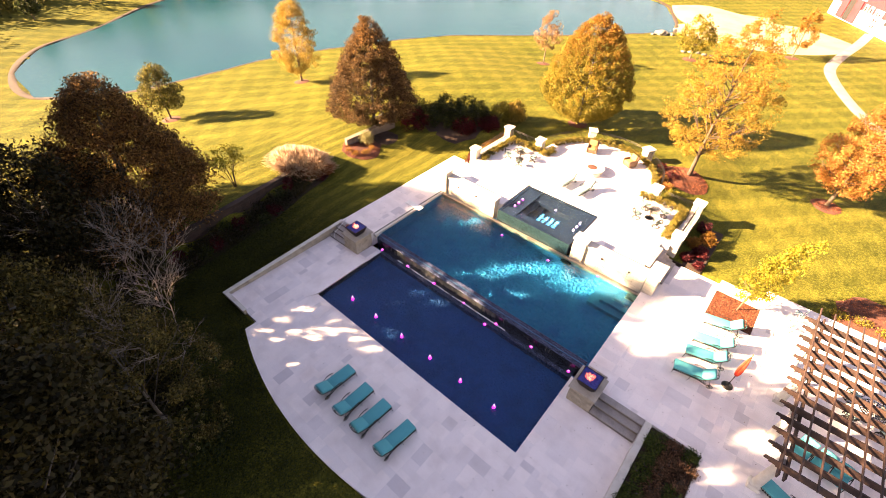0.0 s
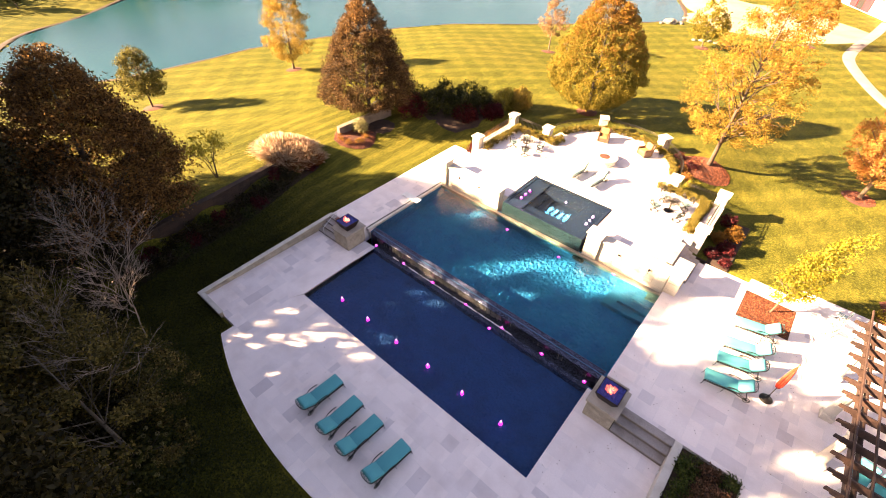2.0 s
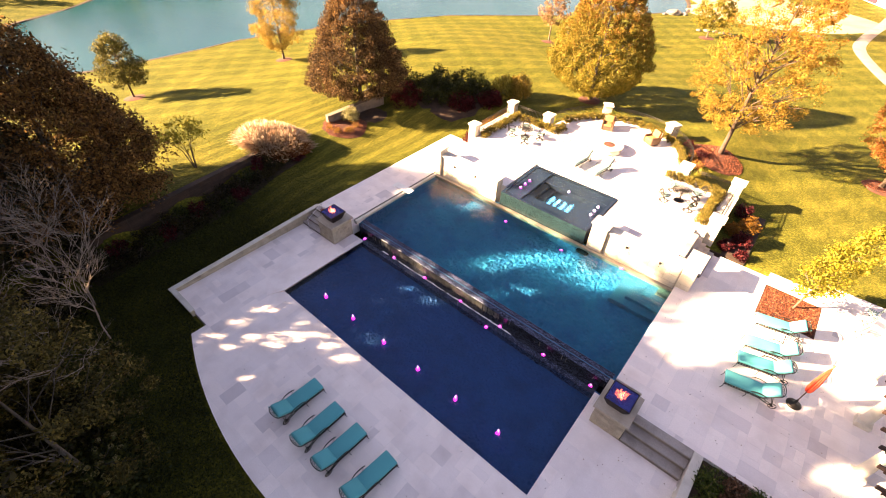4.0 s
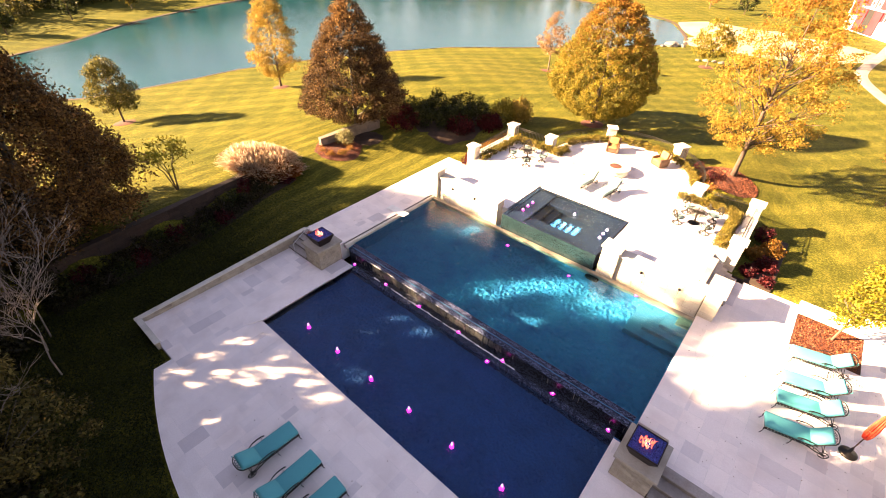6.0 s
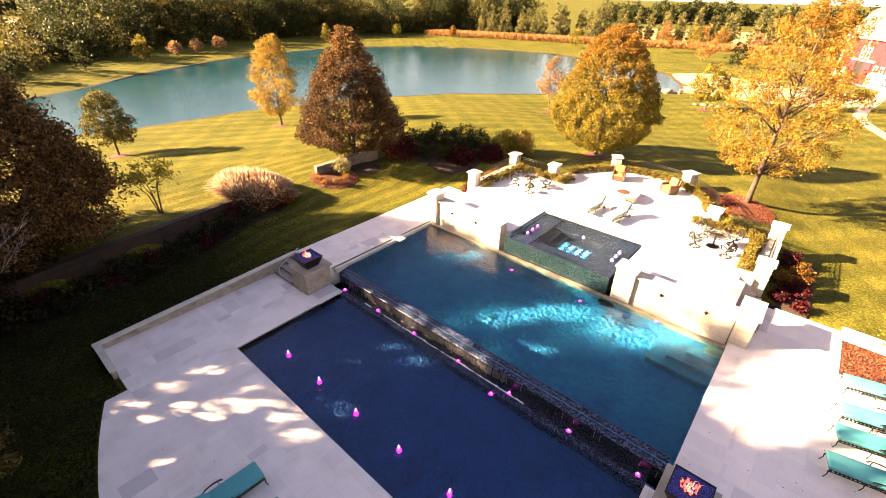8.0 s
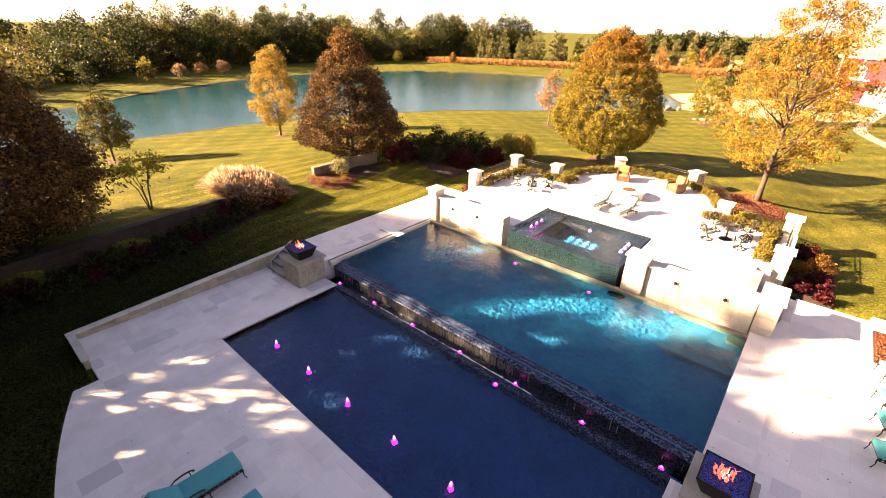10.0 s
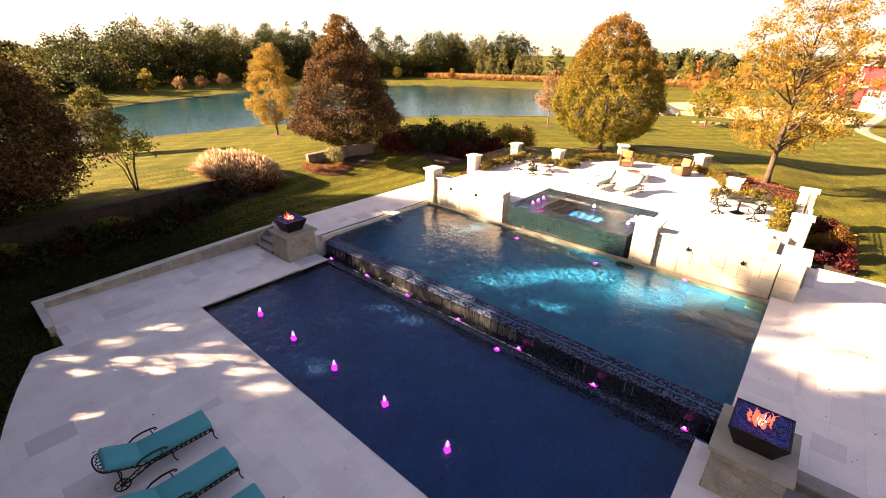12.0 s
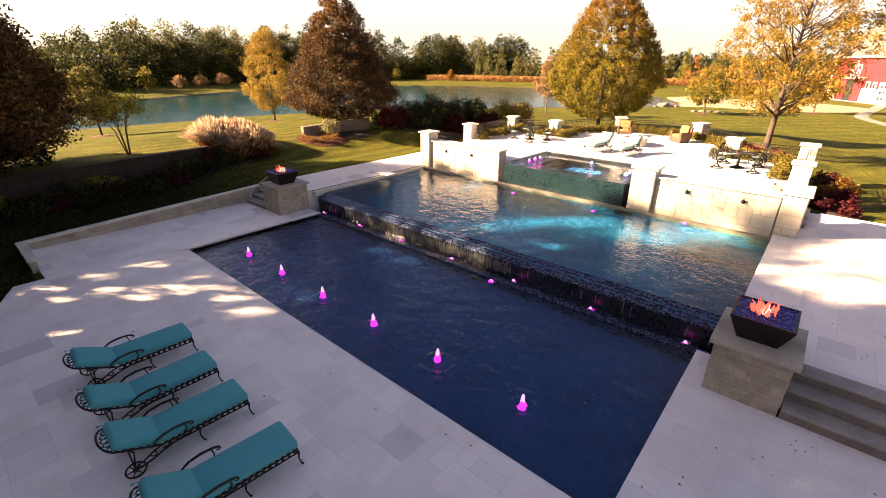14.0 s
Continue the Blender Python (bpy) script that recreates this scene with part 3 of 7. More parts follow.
def clad(parent, corner, along, length, height, out, cell, seed, sizes=((2, 1), (3, 1), (2, 2), (1, 1), (4, 1), (3, 2)), depth=0.03, material=None, cap=120):
    """Facing stones on an upright face: corner is its lower start, along its direction, out its normal."""
    rng = random.Random(seed)
    a, o, c0 = Vector(along), Vector(out), Vector(corner)
    nu, nv = max(1, round(length / cell)), max(1, round(height / cell))
    cu, cv = length / nu, height / nv
    rows = ashlar(nu, nv, list(sizes), rng)
    for u, v, w, h in rows[:cap]:
        g = 0.006
        d = depth + rng.uniform(-0.006, 0.008)
        p0 = c0 + a * (u * cu + g) + Vector((0, 0, v * cv + g))
        ww, hh = w * cu - 2 * g, h * cv - 2 * g
        ch = min(0.012, ww * 0.2)
        vs = []
        for du, dz, dd in ((0, 0, 0), (ww, 0, 0), (ww, hh, 0), (0, hh, 0), (0, 0, d - ch), (ww, 0, d - ch), (ww, hh, d - ch), (0, hh, d - ch),
                           (ch, ch, d), (ww - ch, ch, d), (ww - ch, hh - ch, d), (ch, hh - ch, d)):
            vs.append(p0 + a * du + Vector((0, 0, dz)) + o * dd)
        fs = [[8, 9, 10, 11]]
        for i in range(4):
            j = (i + 1) % 4
            fs += [[i, j, 4 + j, 4 + i], [4 + i, 4 + j, 8 + j, 8 + i]]
        if a.cross(Vector((0, 0, 1))).dot(o) < 0:
            fs = [f[::-1] for f in fs]
        mesh_object("stone", vs, fs, material or M["stone"], parent)


# ---- leaves and trees ----
def leaf_cloud(name, pts, size, material, parent, rng, label="", droop=0.3, slim=0.55):
    """Small bent leaves at the points pts (n x 3)."""
    n = len(pts)
    ax = rng.normal(size=(n, 3))
    ax[:, 2] -= droop
    ax /= np.linalg.norm(ax, axis=1)[:, None]
    side = np.cross(ax, rng.normal(size=(n, 3)))
    side /= np.linalg.norm(side, axis=1)[:, None] + 1e-9
    nor = np.cross(ax, side)
    s = size * rng.uniform(0.6, 1.35, (n, 1))
    v = np.empty((n, 4, 3))
    v[:, 0] = pts - ax * s * 0.5
    v[:, 1] = pts + side * s * slim * 0.5 + nor * s * 0.12
    v[:, 2] = pts + ax * s * 0.5
    v[:, 3] = pts - side * s * slim * 0.5 + nor * s * 0.12
    me = bpy.data.meshes.new(name)
    me.vertices.add(4 * n)
    me.vertices.foreach_set("co", v.reshape(-1))
    me.loops.add(4 * n)
    me.loops.foreach_set("vertex_index", np.arange(4 * n, dtype=np.int32))
    me.polygons.add(n)
    me.polygons.foreach_set("loop_start", np.arange(0, 4 * n, 4, dtype=np.int32))
    me.update(calc_edges=True)
    me.materials.append(material)
    ob = new(name, me)
    if parent:
        ob.parent = parent
    if label:
        ob["label"] = label
    return ob


def crown_points(rng, n, profile, height, z0, lumps, hollow=0.55, lump_r=0.35):
    """Points in clumps through a crown: profile(f) is the radius at the height share f."""
    f = rng.uniform(0.0, 1.0, lumps * 3)
    rad = np.array([profile(x) for x in f])
    keep = rng.uniform(0, 1, len(f)) < rad / max(rad.max(), 1e-6)
    f, rad = f[keep][:lumps], rad[keep][:lumps]
    a = rng.uniform(0, 2 * np.pi, len(f))
    q = np.sqrt(rng.uniform(hollow ** 2, 1.0, len(f)))
    c = np.stack([rad * q * np.cos(a), rad * q * np.sin(a), z0 + f * height], 1)
    pick = rng.integers(0, len(c), n)
    lr = lump_r * rng.uniform(0.6, 1.3, len(c))
    d = rng.normal(size=(n, 3))
    d /= np.linalg.norm(d, axis=1)[:, None]
    d *= (rng.uniform(0, 1, (n, 1)) ** 0.45) * lr[pick][:, None]
    d[:, 2] *= 0.8
    return c[pick] + d


def round_top(f):
    return math.sqrt(max(0.0, 1 - (2 * f - 0.85) ** 2 / 1.35))


def cone_top(f):
    return min(1.0, (f * 5 + 0.25)) * max(0.03, 1 - f) ** 0.72


def egg(f):
    return min(1.0, math.sqrt(f * 3.2 + 0.08)) * max(0.02, 1 - f ** 1.6) ** 0.62


def column(f):
    return min(1.0, math.sqrt(f * 4 + 0.1)) * max(0.02, 1 - f ** 2.2) ** 0.6


def tree(x, y, z, h, r, clear, leaf, label, n, size, shape=egg, lumps=160, lump_r=0.55, lean=(0, 0), trunk=0.16, bark="bark", tips=None, seed=1, name="tree", group="", hollow=0.45, limbs=16, gaps=(), blend=0.13):
    """A tree: tapered trunk with limbs, and a crown of clumped leaves; tips: a second leaf colour for the upper crown."""
    rng = np.random.default_rng(seed)
    t = thing(name, pose(x, y, z), label, "tree", group)
    ch = h - clear
    bm = bmesh.new()
    tops = [(lean[0] * s * s, lean[1] * s * s, -0.25 + (h * 0.9 + 0.25) * s) for s in (0, 0.08, 0.25, 0.5, 0.75, 1.0)]
    tube(bm, tops, [trunk * 1.45, trunk, trunk * 0.85, trunk * 0.55, trunk * 0.3, 0.015], 9)
    for i in range(limbs):
        f = rng.uniform(0.0, 0.8)
        s = (clear * 0.85 + ch * f * 0.8) / (h * 0.9)
        b = Vector((lean[0] * s * s, lean[1] * s * s, h * 0.9 * s))
        a = rng.uniform(0, 2 * math.pi)
        rr = r * shape(min(1, f + 0.2)) * rng.uniform(0.6, 0.95)
        e = b + Vector((math.cos(a) * rr, math.sin(a) * rr, rr * rng.uniform(0.6, 1.25)))
        mid = b.lerp(e, 0.5) + Vector((0, 0, -0.08 * rr))
        t0 = trunk * (0.42 - 0.3 * f)
        tube(bm, [b, mid, e], [t0, t0 * 0.6, 0.012], 5)
        for j in range(2):
            e2 = mid + Vector((math.cos(a + rng.uniform(-1, 1)) * rr * 0.5, math.sin(a + rng.uniform(-1, 1)) * rr * 0.5, rr * rng.uniform(0.2, 0.6)))
            tube(bm, [mid, e2], [t0 * 0.45, 0.01], 4)
    part("trunk", bm, M[bark], t, smooth=True)
    pts = crown_points(rng, n, lambda f: r * shape(f), ch, clear, lumps, hollow, lump_r)
    s = np.clip(pts[:, 2:3] / h, 0, 1.2)
    pts[:, :2] += np.array(lean)[None, :] * s * s
    # leave out leaves along the sun's way so that chosen spots are lit
    if gaps:
        down = (pts[:, 2] + z - 0.9) / math.tan(SUN_EL)
        gx, gy = pts[:, 0] + x - SUN_TO.x * down, pts[:, 1] + y - SUN_TO.y * down
        keep = np.ones(n, bool)
        wob = 1 + 0.55 * np.sin(gx * 4.1 + gy * 1.7) * np.sin(gy * 3.3 - gx * 1.1)
        for cx, cy, r in gaps:
            along = -(gx - cx) * SUN_TO.x - (gy - cy) * SUN_TO.y
            across = (gx - cx) * SUN_TO.y - (gy - cy) * SUN_TO.x
            keep &= (along / (1.9 * r)) ** 2 + (across / (0.75 * r)) ** 2 > wob * rng.uniform(0.05, 1.6, n)
        pts, n = pts[keep], int(keep.sum())
    if tips:
        up = (pts[:, 2] - clear) / ch + rng.normal(size=n) * blend > 0.72
        leaf_cloud("crown", pts[~up], size, LEAF[leaf], t, rng)
        leaf_cloud("crown_tip", pts[up], size, LEAF[tips], t, rng)
    else:
        leaf_cloud("crown", pts, size, LEAF[leaf], t, rng)
    return t


def shrub(x, y, z, w, d, h, leaf, label, n, size, seed, name="shrub", group="", lump_r=0.22, lumps=40, turn=0.0):
    """A shrub: a few stems and a mound of clumped leaves."""
    rng = np.random.default_rng(seed)
    t = thing(name, pose(x, y, z, 0, 0, turn), label, "shrub", group)
    bm = bmesh.new()
    for i in range(5):
        a = rng.uniform(0, 6.28)
        tube(bm, [(0, 0, -0.05), (math.cos(a) * w * 0.15, math.sin(a) * d * 0.15, h * 0.4), (math.cos(a) * w * 0.3, math.sin(a) * d * 0.3, h * 0.7)], [0.025, 0.018, 0.006], 5)
    part("stem", bm, M["darkbark"], t)
    f = rng.uniform(0, 1, lumps)
    a = rng.uniform(0, 2 * np.pi, lumps)
    q = np.sqrt(rng.uniform(0.1, 1, lumps))
    c = np.stack([w / 2 * 0.85 * q * np.cos(a), d / 2 * 0.85 * q * np.sin(a), h * 0.85 * np.sqrt(np.clip(1 - q * q * 0.8, 0, 1)) * (0.25 + 0.75 * f)], 1)
    pick = rng.integers(0, lumps, n)
    off = rng.normal(size=(n, 3))
    off /= np.linalg.norm(off, axis=1)[:, None]
    pts = c[pick] + off * (rng.uniform(0, 1, (n, 1)) ** 0.5) * lump_r
    pts[:, 2] = np.abs(pts[:, 2])
    leaf_cloud("foliage", pts, size, LEAF[leaf], t, rng)
    return t


# ---- the lie of the land ----
DECK, PATIO = 0.69, 1.60
ARC_C, ARC_R = (7.6, 15.5), 21.9
ROUND_C, ROUND_R = (7.05, 23.76), 5.27
SHORE = [(-42.3, 4.6), (-41.6, 9.3), (-41.2, 14.7), (-41, 21.2), (-38.5, 31), (-34.4, 41.9), (-29.9, 49.8), (-20.7, 59.8), (-13.7, 67.4), (-7.6, 76), (-4.6, 79.4),
         (-6.5, 86), (-13, 99), (-25.4, 106), (-39.9, 111), (-53, 111), (-67, 106.5), (-80, 99), (-90, 84), (-93.5, 66), (-89, 43.5), (-80.5, 24), (-70.8, 11.4), (-66, 2.5), (-57.5, -2.5), (-47.5, -3)]


def smooth(v):
    v = np.clip(v, 0, 1)
    return v * v * (3 - 2 * v)


def arc_front(x):
    return ARC_C[1] - math.sqrt(ARC_R ** 2 - (x - ARC_C[0]) ** 2)


def shore_distance(x, y):
    """Distance to the shore, negative over the lake."""
    d = np.full(x.shape, 1e9)
    inside = np.zeros(x.shape, bool)
    for (ax, ay), (bx, by) in zip(SHORE, SHORE[1:] + SHORE[:1]):
        ex, ey = bx - ax, by - ay
        t = np.clip(((x - ax) * ex + (y - ay) * ey) / (ex * ex + ey * ey), 0, 1)
        d = np.minimum(d, np.hypot(x - ax - t * ex, y - ay - t * ey))
        cond = (ay > y) != (by > y)
        with np.errstate(divide="ignore", invalid="ignore"):
            cross = x < ex * (y - ay) / (ey if ey else 1e-9) + ax
        inside ^= cond & cross
    return np.where(inside, -d, d)


def wall_line(y):
    return -10.5 - 0.13 * y


def land(x, y):
    x, y = np.asarray(x, float), np.asarray(y, float)
    a = smooth((x - 12.5) / 5)
    plateau = 1.38 * (1 - a) + 0.52 * a
    d = np.hypot(np.maximum(np.maximum(-15 - x, x - 40), 0), np.maximum(y - 33, 0))
    out = plateau + (-0.1 - plateau) * smooth(d / 20)
    inner = -0.12 + 0.76 * smooth((y - 1) / 6)
    start = 12 + 6.3 * smooth((x + 9) / 4) * (1 - smooth((x - 10) / 4))
    inner = inner + (out - inner) * smooth((y - start) / np.minimum(7, 24 - start))
    width = 0.5 + 5.5 * smooth((y - 6) / 5)
    k = smooth((wall_line(y) + width - x) / width)
    right = smooth((x - 16) / 2)
    low = inner + (out - inner) * np.maximum(k, right * smooth((y - 4) / 6))
    h = np.where(y < 24, low, out)
    s = shore_distance(x, y)
    h = np.where(s < 0, -0.5 - np.minimum(2.0, -s * 0.3), -0.42 + (h + 0.42) * smooth(s / 7))
    h = h + 0.05 * np.sin(x * 0.21 + 1.3) * np.sin(y * 0.17) * smooth(np.hypot(x - 6, y - 10) / 40)
    return h


def land_at(x, y):
    return float(land(np.array([x]), np.array([y]))[0])


ARC_PTS = [(x, arc_front(x)) for x in np.linspace(-0.9, 16.1, 24)]
FOOT = [ARC_PTS + [(16.1, 0.2), (-0.9, 0.2)], rect(-4.2, -3.9, 19.3, 5.4), rect(-4.1, 3.6, 31, 18.0), rect(21.7, -4, 31, 19.0), rect(-1.6, 13.5, 15.6, 23.3),
        [(ROUND_C[0] + ROUND_R * math.cos(k * math.pi / 14), ROUND_C[1] + ROUND_R * math.sin(k * math.pi / 14)) for k in range(28)]]


def depth_inside(x, y, polys=None):
    best = np.full(x.shape, -1e9)
    for poly in polys or FOOT:
        m = np.full(x.shape, 1e9)
        for (ax, ay), (bx, by) in zip(poly, poly[1:] + poly[:1]):
            ln = math.hypot(bx - ax, by - ay)
            m = np.minimum(m, ((bx - ax) * (y - ay) - (by - ay) * (x - ax)) / ln)
        best = np.maximum(best, m)
    return best


def axis_steps(lo, fine0, fine1, hi, fine, mids):
    """Grid lines: fine between fine0 and fine1, then the given stretches (end, step), then wider and wider to lo and hi."""
    v = list(np.arange(fine0, fine1, fine))
    for end, step in mids:
        if end < fine0:
            v = list(np.arange(end, v[0] - 1e-6, step)) + v
        else:
            v = v + list(np.arange(v[-1] + step, end, step))
    step = 6.0
    while v[-1] < hi:
        v.append(v[-1] + step)
        step *= 1.5
    step = 6.0
    while v[0] > lo:
        v.insert(0, v[0] - step)
        step *= 1.5
    return np.array(v)


gx = axis_steps(-2600, -45, 30, 2600, 0.55, [(60, 2.0), (-112, 1.5)])
gy = axis_steps(-2600, -26, 40, 2600, 0.55, [(125, 1.4)])
GX, GY = np.meshgrid(gx, gy, indexing="ij")
GZ = land(GX, GY)
inset = depth_inside(GX, GY)
GZ = np.where(inset > 0.45, -3.0, GZ)
under = depth_inside(GX, GY, FOOT[:2])
GZ = np.where((under > -0.12) & (GZ > -0.12), -0.12, GZ)
nx, ny = len(gx), len(gy)
gv = np.stack([GX, GY, GZ], -1).reshape(-1, 3)
ii, jj = np.meshgrid(np.arange(nx - 1), np.arange(ny - 1), indexing="ij")
q0 = (ii * ny + jj).reshape(-1)
gf = np.stack([q0, q0 + ny, q0 + ny + 1, q0 + 1], 1)
ground = mesh_object("ground", gv.tolist(), gf.tolist(), M["lawn"], smooth=True)
tagged(ground, "mown autumn lawn in yellow-green stripes, sloping gently to a lake", "lawn", kind="structure")

# the lake
lake_mat = Nodes("lake_water", 0.045, 0, (0.03, 0.105, 0.115))
lake_mat.b.inputs["IOR"].default_value = 1.33
lake_mat.colour(lake_mat.ramp(lake_mat.noise(0.05, 3), (0.3, (0.003, 0.034, 0.046)), (0.7, (0.008, 0.05, 0.06))))
lake_mat.bump(lake_mat.noise(1.6, 6, rough=0.7), 0.5, 0.06)
cxs, cys = sum(p[0] for p in SHORE) / len(SHORE), sum(p[1] for p in SHORE) / len(SHORE)
lv = [(cxs, cys, -0.5)] + [(x + (x - cxs) * 0.04, y + (y - cys) * 0.04, -0.5) for x, y in SHORE]
lake = mesh_object("water", lv, [[0, i, i % len(SHORE) + 1] for i in range(1, len(SHORE) + 1)], lake_mat.m)
tagged(lake, "teal lake water, finely rippled, pale with sky far off", "lake", kind="structure")


# ---- paved levels ----
def deck(name, polys, z, depth, label):
    verts, faces = [], []
    for p in polys:
        prism(verts, faces, p, z - depth, z - 0.0035)
    d = mesh_object(name, verts, faces, M["joint"])
    return tagged(d, label, "terrace", kind="structure")


LOWER = [ARC_PTS + [(16.1, -0.15), (-0.9, -0.15)], rect(-4.05, -3.95, -0.9, -0.15), rect(-4.05, -0.15, 0.0, 3.97), rect(-0.98, 3.97, 0.0, 5.35),
         rect(16.1, -4.6, 19.05, -0.15), rect(15.02, -0.15, 19.05, 4.0), rect(15.02, 3.95, 15.4, 5.35)]
LEFT = [rect(-4.1, 5.3, -1.28, 14.0), rect(-4.1, 14.0, -2.0, 18.35)]
RIGHT = [rect(15.48, 6.1, 16.6, 13.4), rect(16.6, 5.1, 21.68, 14.35), rect(21.68, -4.0, 30.5, 19.1), rect(16.6, 14.35, 19.12, 17.6), rect(15.48, 13.4, 16.6, 17.4), rect(19.12, 16.92, 21.68, 18.1)]
TOP = [rect(-0.85, 13.95, 4.2, 17.75), rect(10.3, 13.95, 14.85, 17.75), rect(-1.35, 17.75, 15.4, 23.2),
       [(ROUND_C[0] + 5.1 * math.cos(a), ROUND_C[1] + 5.1 * math.sin(a)) for a in np.linspace(-0.1, math.pi + 0.1, 22)]]
lower_deck = deck("lower_terrace", LOWER, 0.0, 0.5, "pale travertine pavers laid in a random pattern, curved front edge")
left_deck = deck("left_terrace", LEFT, DECK, 1.1, "pale travertine strip beside the pool, flush with the lawn")
right_deck = deck("right_terrace", RIGHT, DECK, 1.1, "pale travertine terrace dotted with fallen leaves")
patio = deck("upper_patio", TOP, PATIO, 1.9, "bright limestone patio with a rounded far end")


# the paving beside the basin has lifted a little towards the pool
lift = mesh_object("lifted_paving", [(0.0, -0.15, 0.075), (-0.42, -0.92, 0.006), (-1.3, -0.4, 0.006), (-1.3, 3.9, 0.006), (0.0, 3.9, 0.075), (0.0, -0.15, -0.03), (-0.42, -0.92, -0.03), (0.0, 3.9, -0.03)],
                   [[0, 2, 1], [0, 4, 3, 2], [0, 1, 6, 5], [0, 5, 7, 4]], M["paver"], lower_deck)


def wall_block(name, x0, y0, x1, y1, z0, z1, label, cap=0.06, over=0.05, material="mortar", cell=0.19, seed=3, faces="-y+x", body_kind="structure", stone="wallstone"):
    """A stone-faced wall: core, facing stones on the faces that can be seen, and a cap with an overhang."""
    w = one_box(name, ((x0 + x1) / 2, (y0 + y1) / 2, (z0 + z1 - cap) / 2), (x1 - x0, y1 - y0, z1 - cap - z0), M[material], None, 0)
    tagged(w, label, "wall", kind=body_kind)
    hh = z1 - cap - z0
    if "-y" in faces:
        clad(w, (x0, y0, z0), (1, 0, 0), x1 - x0, hh, (0, -1, 0), cell, seed, depth=0.012, material=M[stone])
    if "+x" in faces:
        clad(w, (x1, y0, z0), (0, 1, 0), y1 - y0, hh, (1, 0, 0), cell, seed + 1, depth=0.012, material=M[stone])
    if "-x" in faces:
        clad(w, (x0, y0, z0), (0, 1, 0), y1 - y0, hh, (-1, 0, 0), cell, seed + 2, depth=0.012, material=M[stone])
    if "+y" in faces:
        clad(w, (x0, y1, z0), (1, 0, 0), x1 - x0, hh, (0, 1, 0), cell, seed + 3, depth=0.012, material=M[stone])
    o = over + 0.03
    one_box("cap", ((x0 + x1) / 2, (y0 + y1) / 2, z1 - cap / 2), (x1 - x0 + 2 * o, y1 - y0 + 2 * o, cap), M["cap"], w, 0.012)
    return w


# ---- lower basin ----
def shell(name, x0, y0, x1, y1, floor, rim, material, label, t=0.25):
    """An open basin: floor and four walls with thickness."""
    verts, faces = [], []
    prism(verts, faces, rect(x0 - t, y0 - t, x1 + t, y1 + t), floor - t, floor)
    for r in (rect(x0 - t, y0 - t, x1 + t, y0), rect(x0 - t, y1, x1 + t, y1 + t), rect(x0 - t, y0, x0, y1), rect(x1, y0, x1 + t, y1)):
        prism(verts, faces, r, floor, rim)
    s = mesh_object(name, verts, faces, material)
    return tagged(s, label, "pool", kind="structure")


def sheet(name, x0, y0, x1, y1, z, material, label):
    w = mesh_object(name, [(x0, y0, z), (x1, y0, z), (x1, y1, z), (x0, y1, z)], [[0, 1, 2, 3]], material)
    w.visible_shadow = False
    return tagged(w, label, "water", kind="structure")


shell("lower_pool", 0.0, -0.15, 15.02, 5.2, -0.55, -0.035, M["basin"], "shallow catch basin lined with midnight-blue plaster")
sheet("basin_water", 0.001, -0.149, 15.019, 5.199, -0.07, M["basinwater"], "dark blue rippled water of the catch basin")
ledge = one_box("gutter_ledge", (7.51, 5.33, -0.3), (15.02, 0.27, 0.56), M["weir"], None, 0.01)
tagged(ledge, "grey mosaic kerb at the foot of the weir", "ledge", kind="structure")
gutter = one_box("gutter", (7.41, 5.69, -0.35), (15.2, 0.45, 0.4), M["wetface"], None, 0)
tagged(gutter, "dark wet gutter behind the kerb", "gutter", kind="structure")


def wedge(name, x0, x1, y0, y1, zb, z0, z1, material, parent=None, label=""):
    """A long block whose top slopes from z0 at y0 to z1 at y1, with eased upper edges."""
    prof = [(y0, zb), (y0, z0 - 0.02), (y0 + 0.02, z0), (y1, z1), (y1, zb)]
    v = [(x, y, z) for x in (x0, x1) for y, z in prof]
    n = len(prof)
    f = [list(range(n)), list(range(2 * n - 1, n - 1, -1))] + [[i, n + i, n + (i + 1) % n, (i + 1) % n] for i in range(n)]
    return mesh_object(name, v, [q[::-1] for q in f], material, parent, label)


weir = wedge("weir_wall", -0.95, 15.35, 5.90, 6.36, -0.76, 0.355, 0.525, M["wetface"])
tagged(weir, "dark tiled overflow wall, wet and glossy", "weir", kind="structure")
wedge("weir_top", -0.95, 15.35, 5.893, 6.357, 0.30, 0.372, 0.543, M["weir"], weir, "speckled grey mosaic top under a film of water")

fv, ff = [], []
fr0 = random.Random(44)
for i in range(260):
    x = 1.2 + 9.2 * fr0.random() ** 0.8
    w, d = fr0.uniform(0.04, 0.16), fr0.uniform(0.012, 0.05)
    y = fr0.uniform(5.48, 5.62)
    b = len(fv)
    fv += [(x - w, y, -0.145), (x, y - d, -0.135), (x + w, y, -0.145), (x, y + d, -0.135)]
    ff.append([b, b + 1, b + 2, b + 3])
foam_line = mesh_object("foam", fv, ff, M["foam"])
tagged(foam_line, "white foam where the overflow lands in the gutter", "foam", kind="stuff")



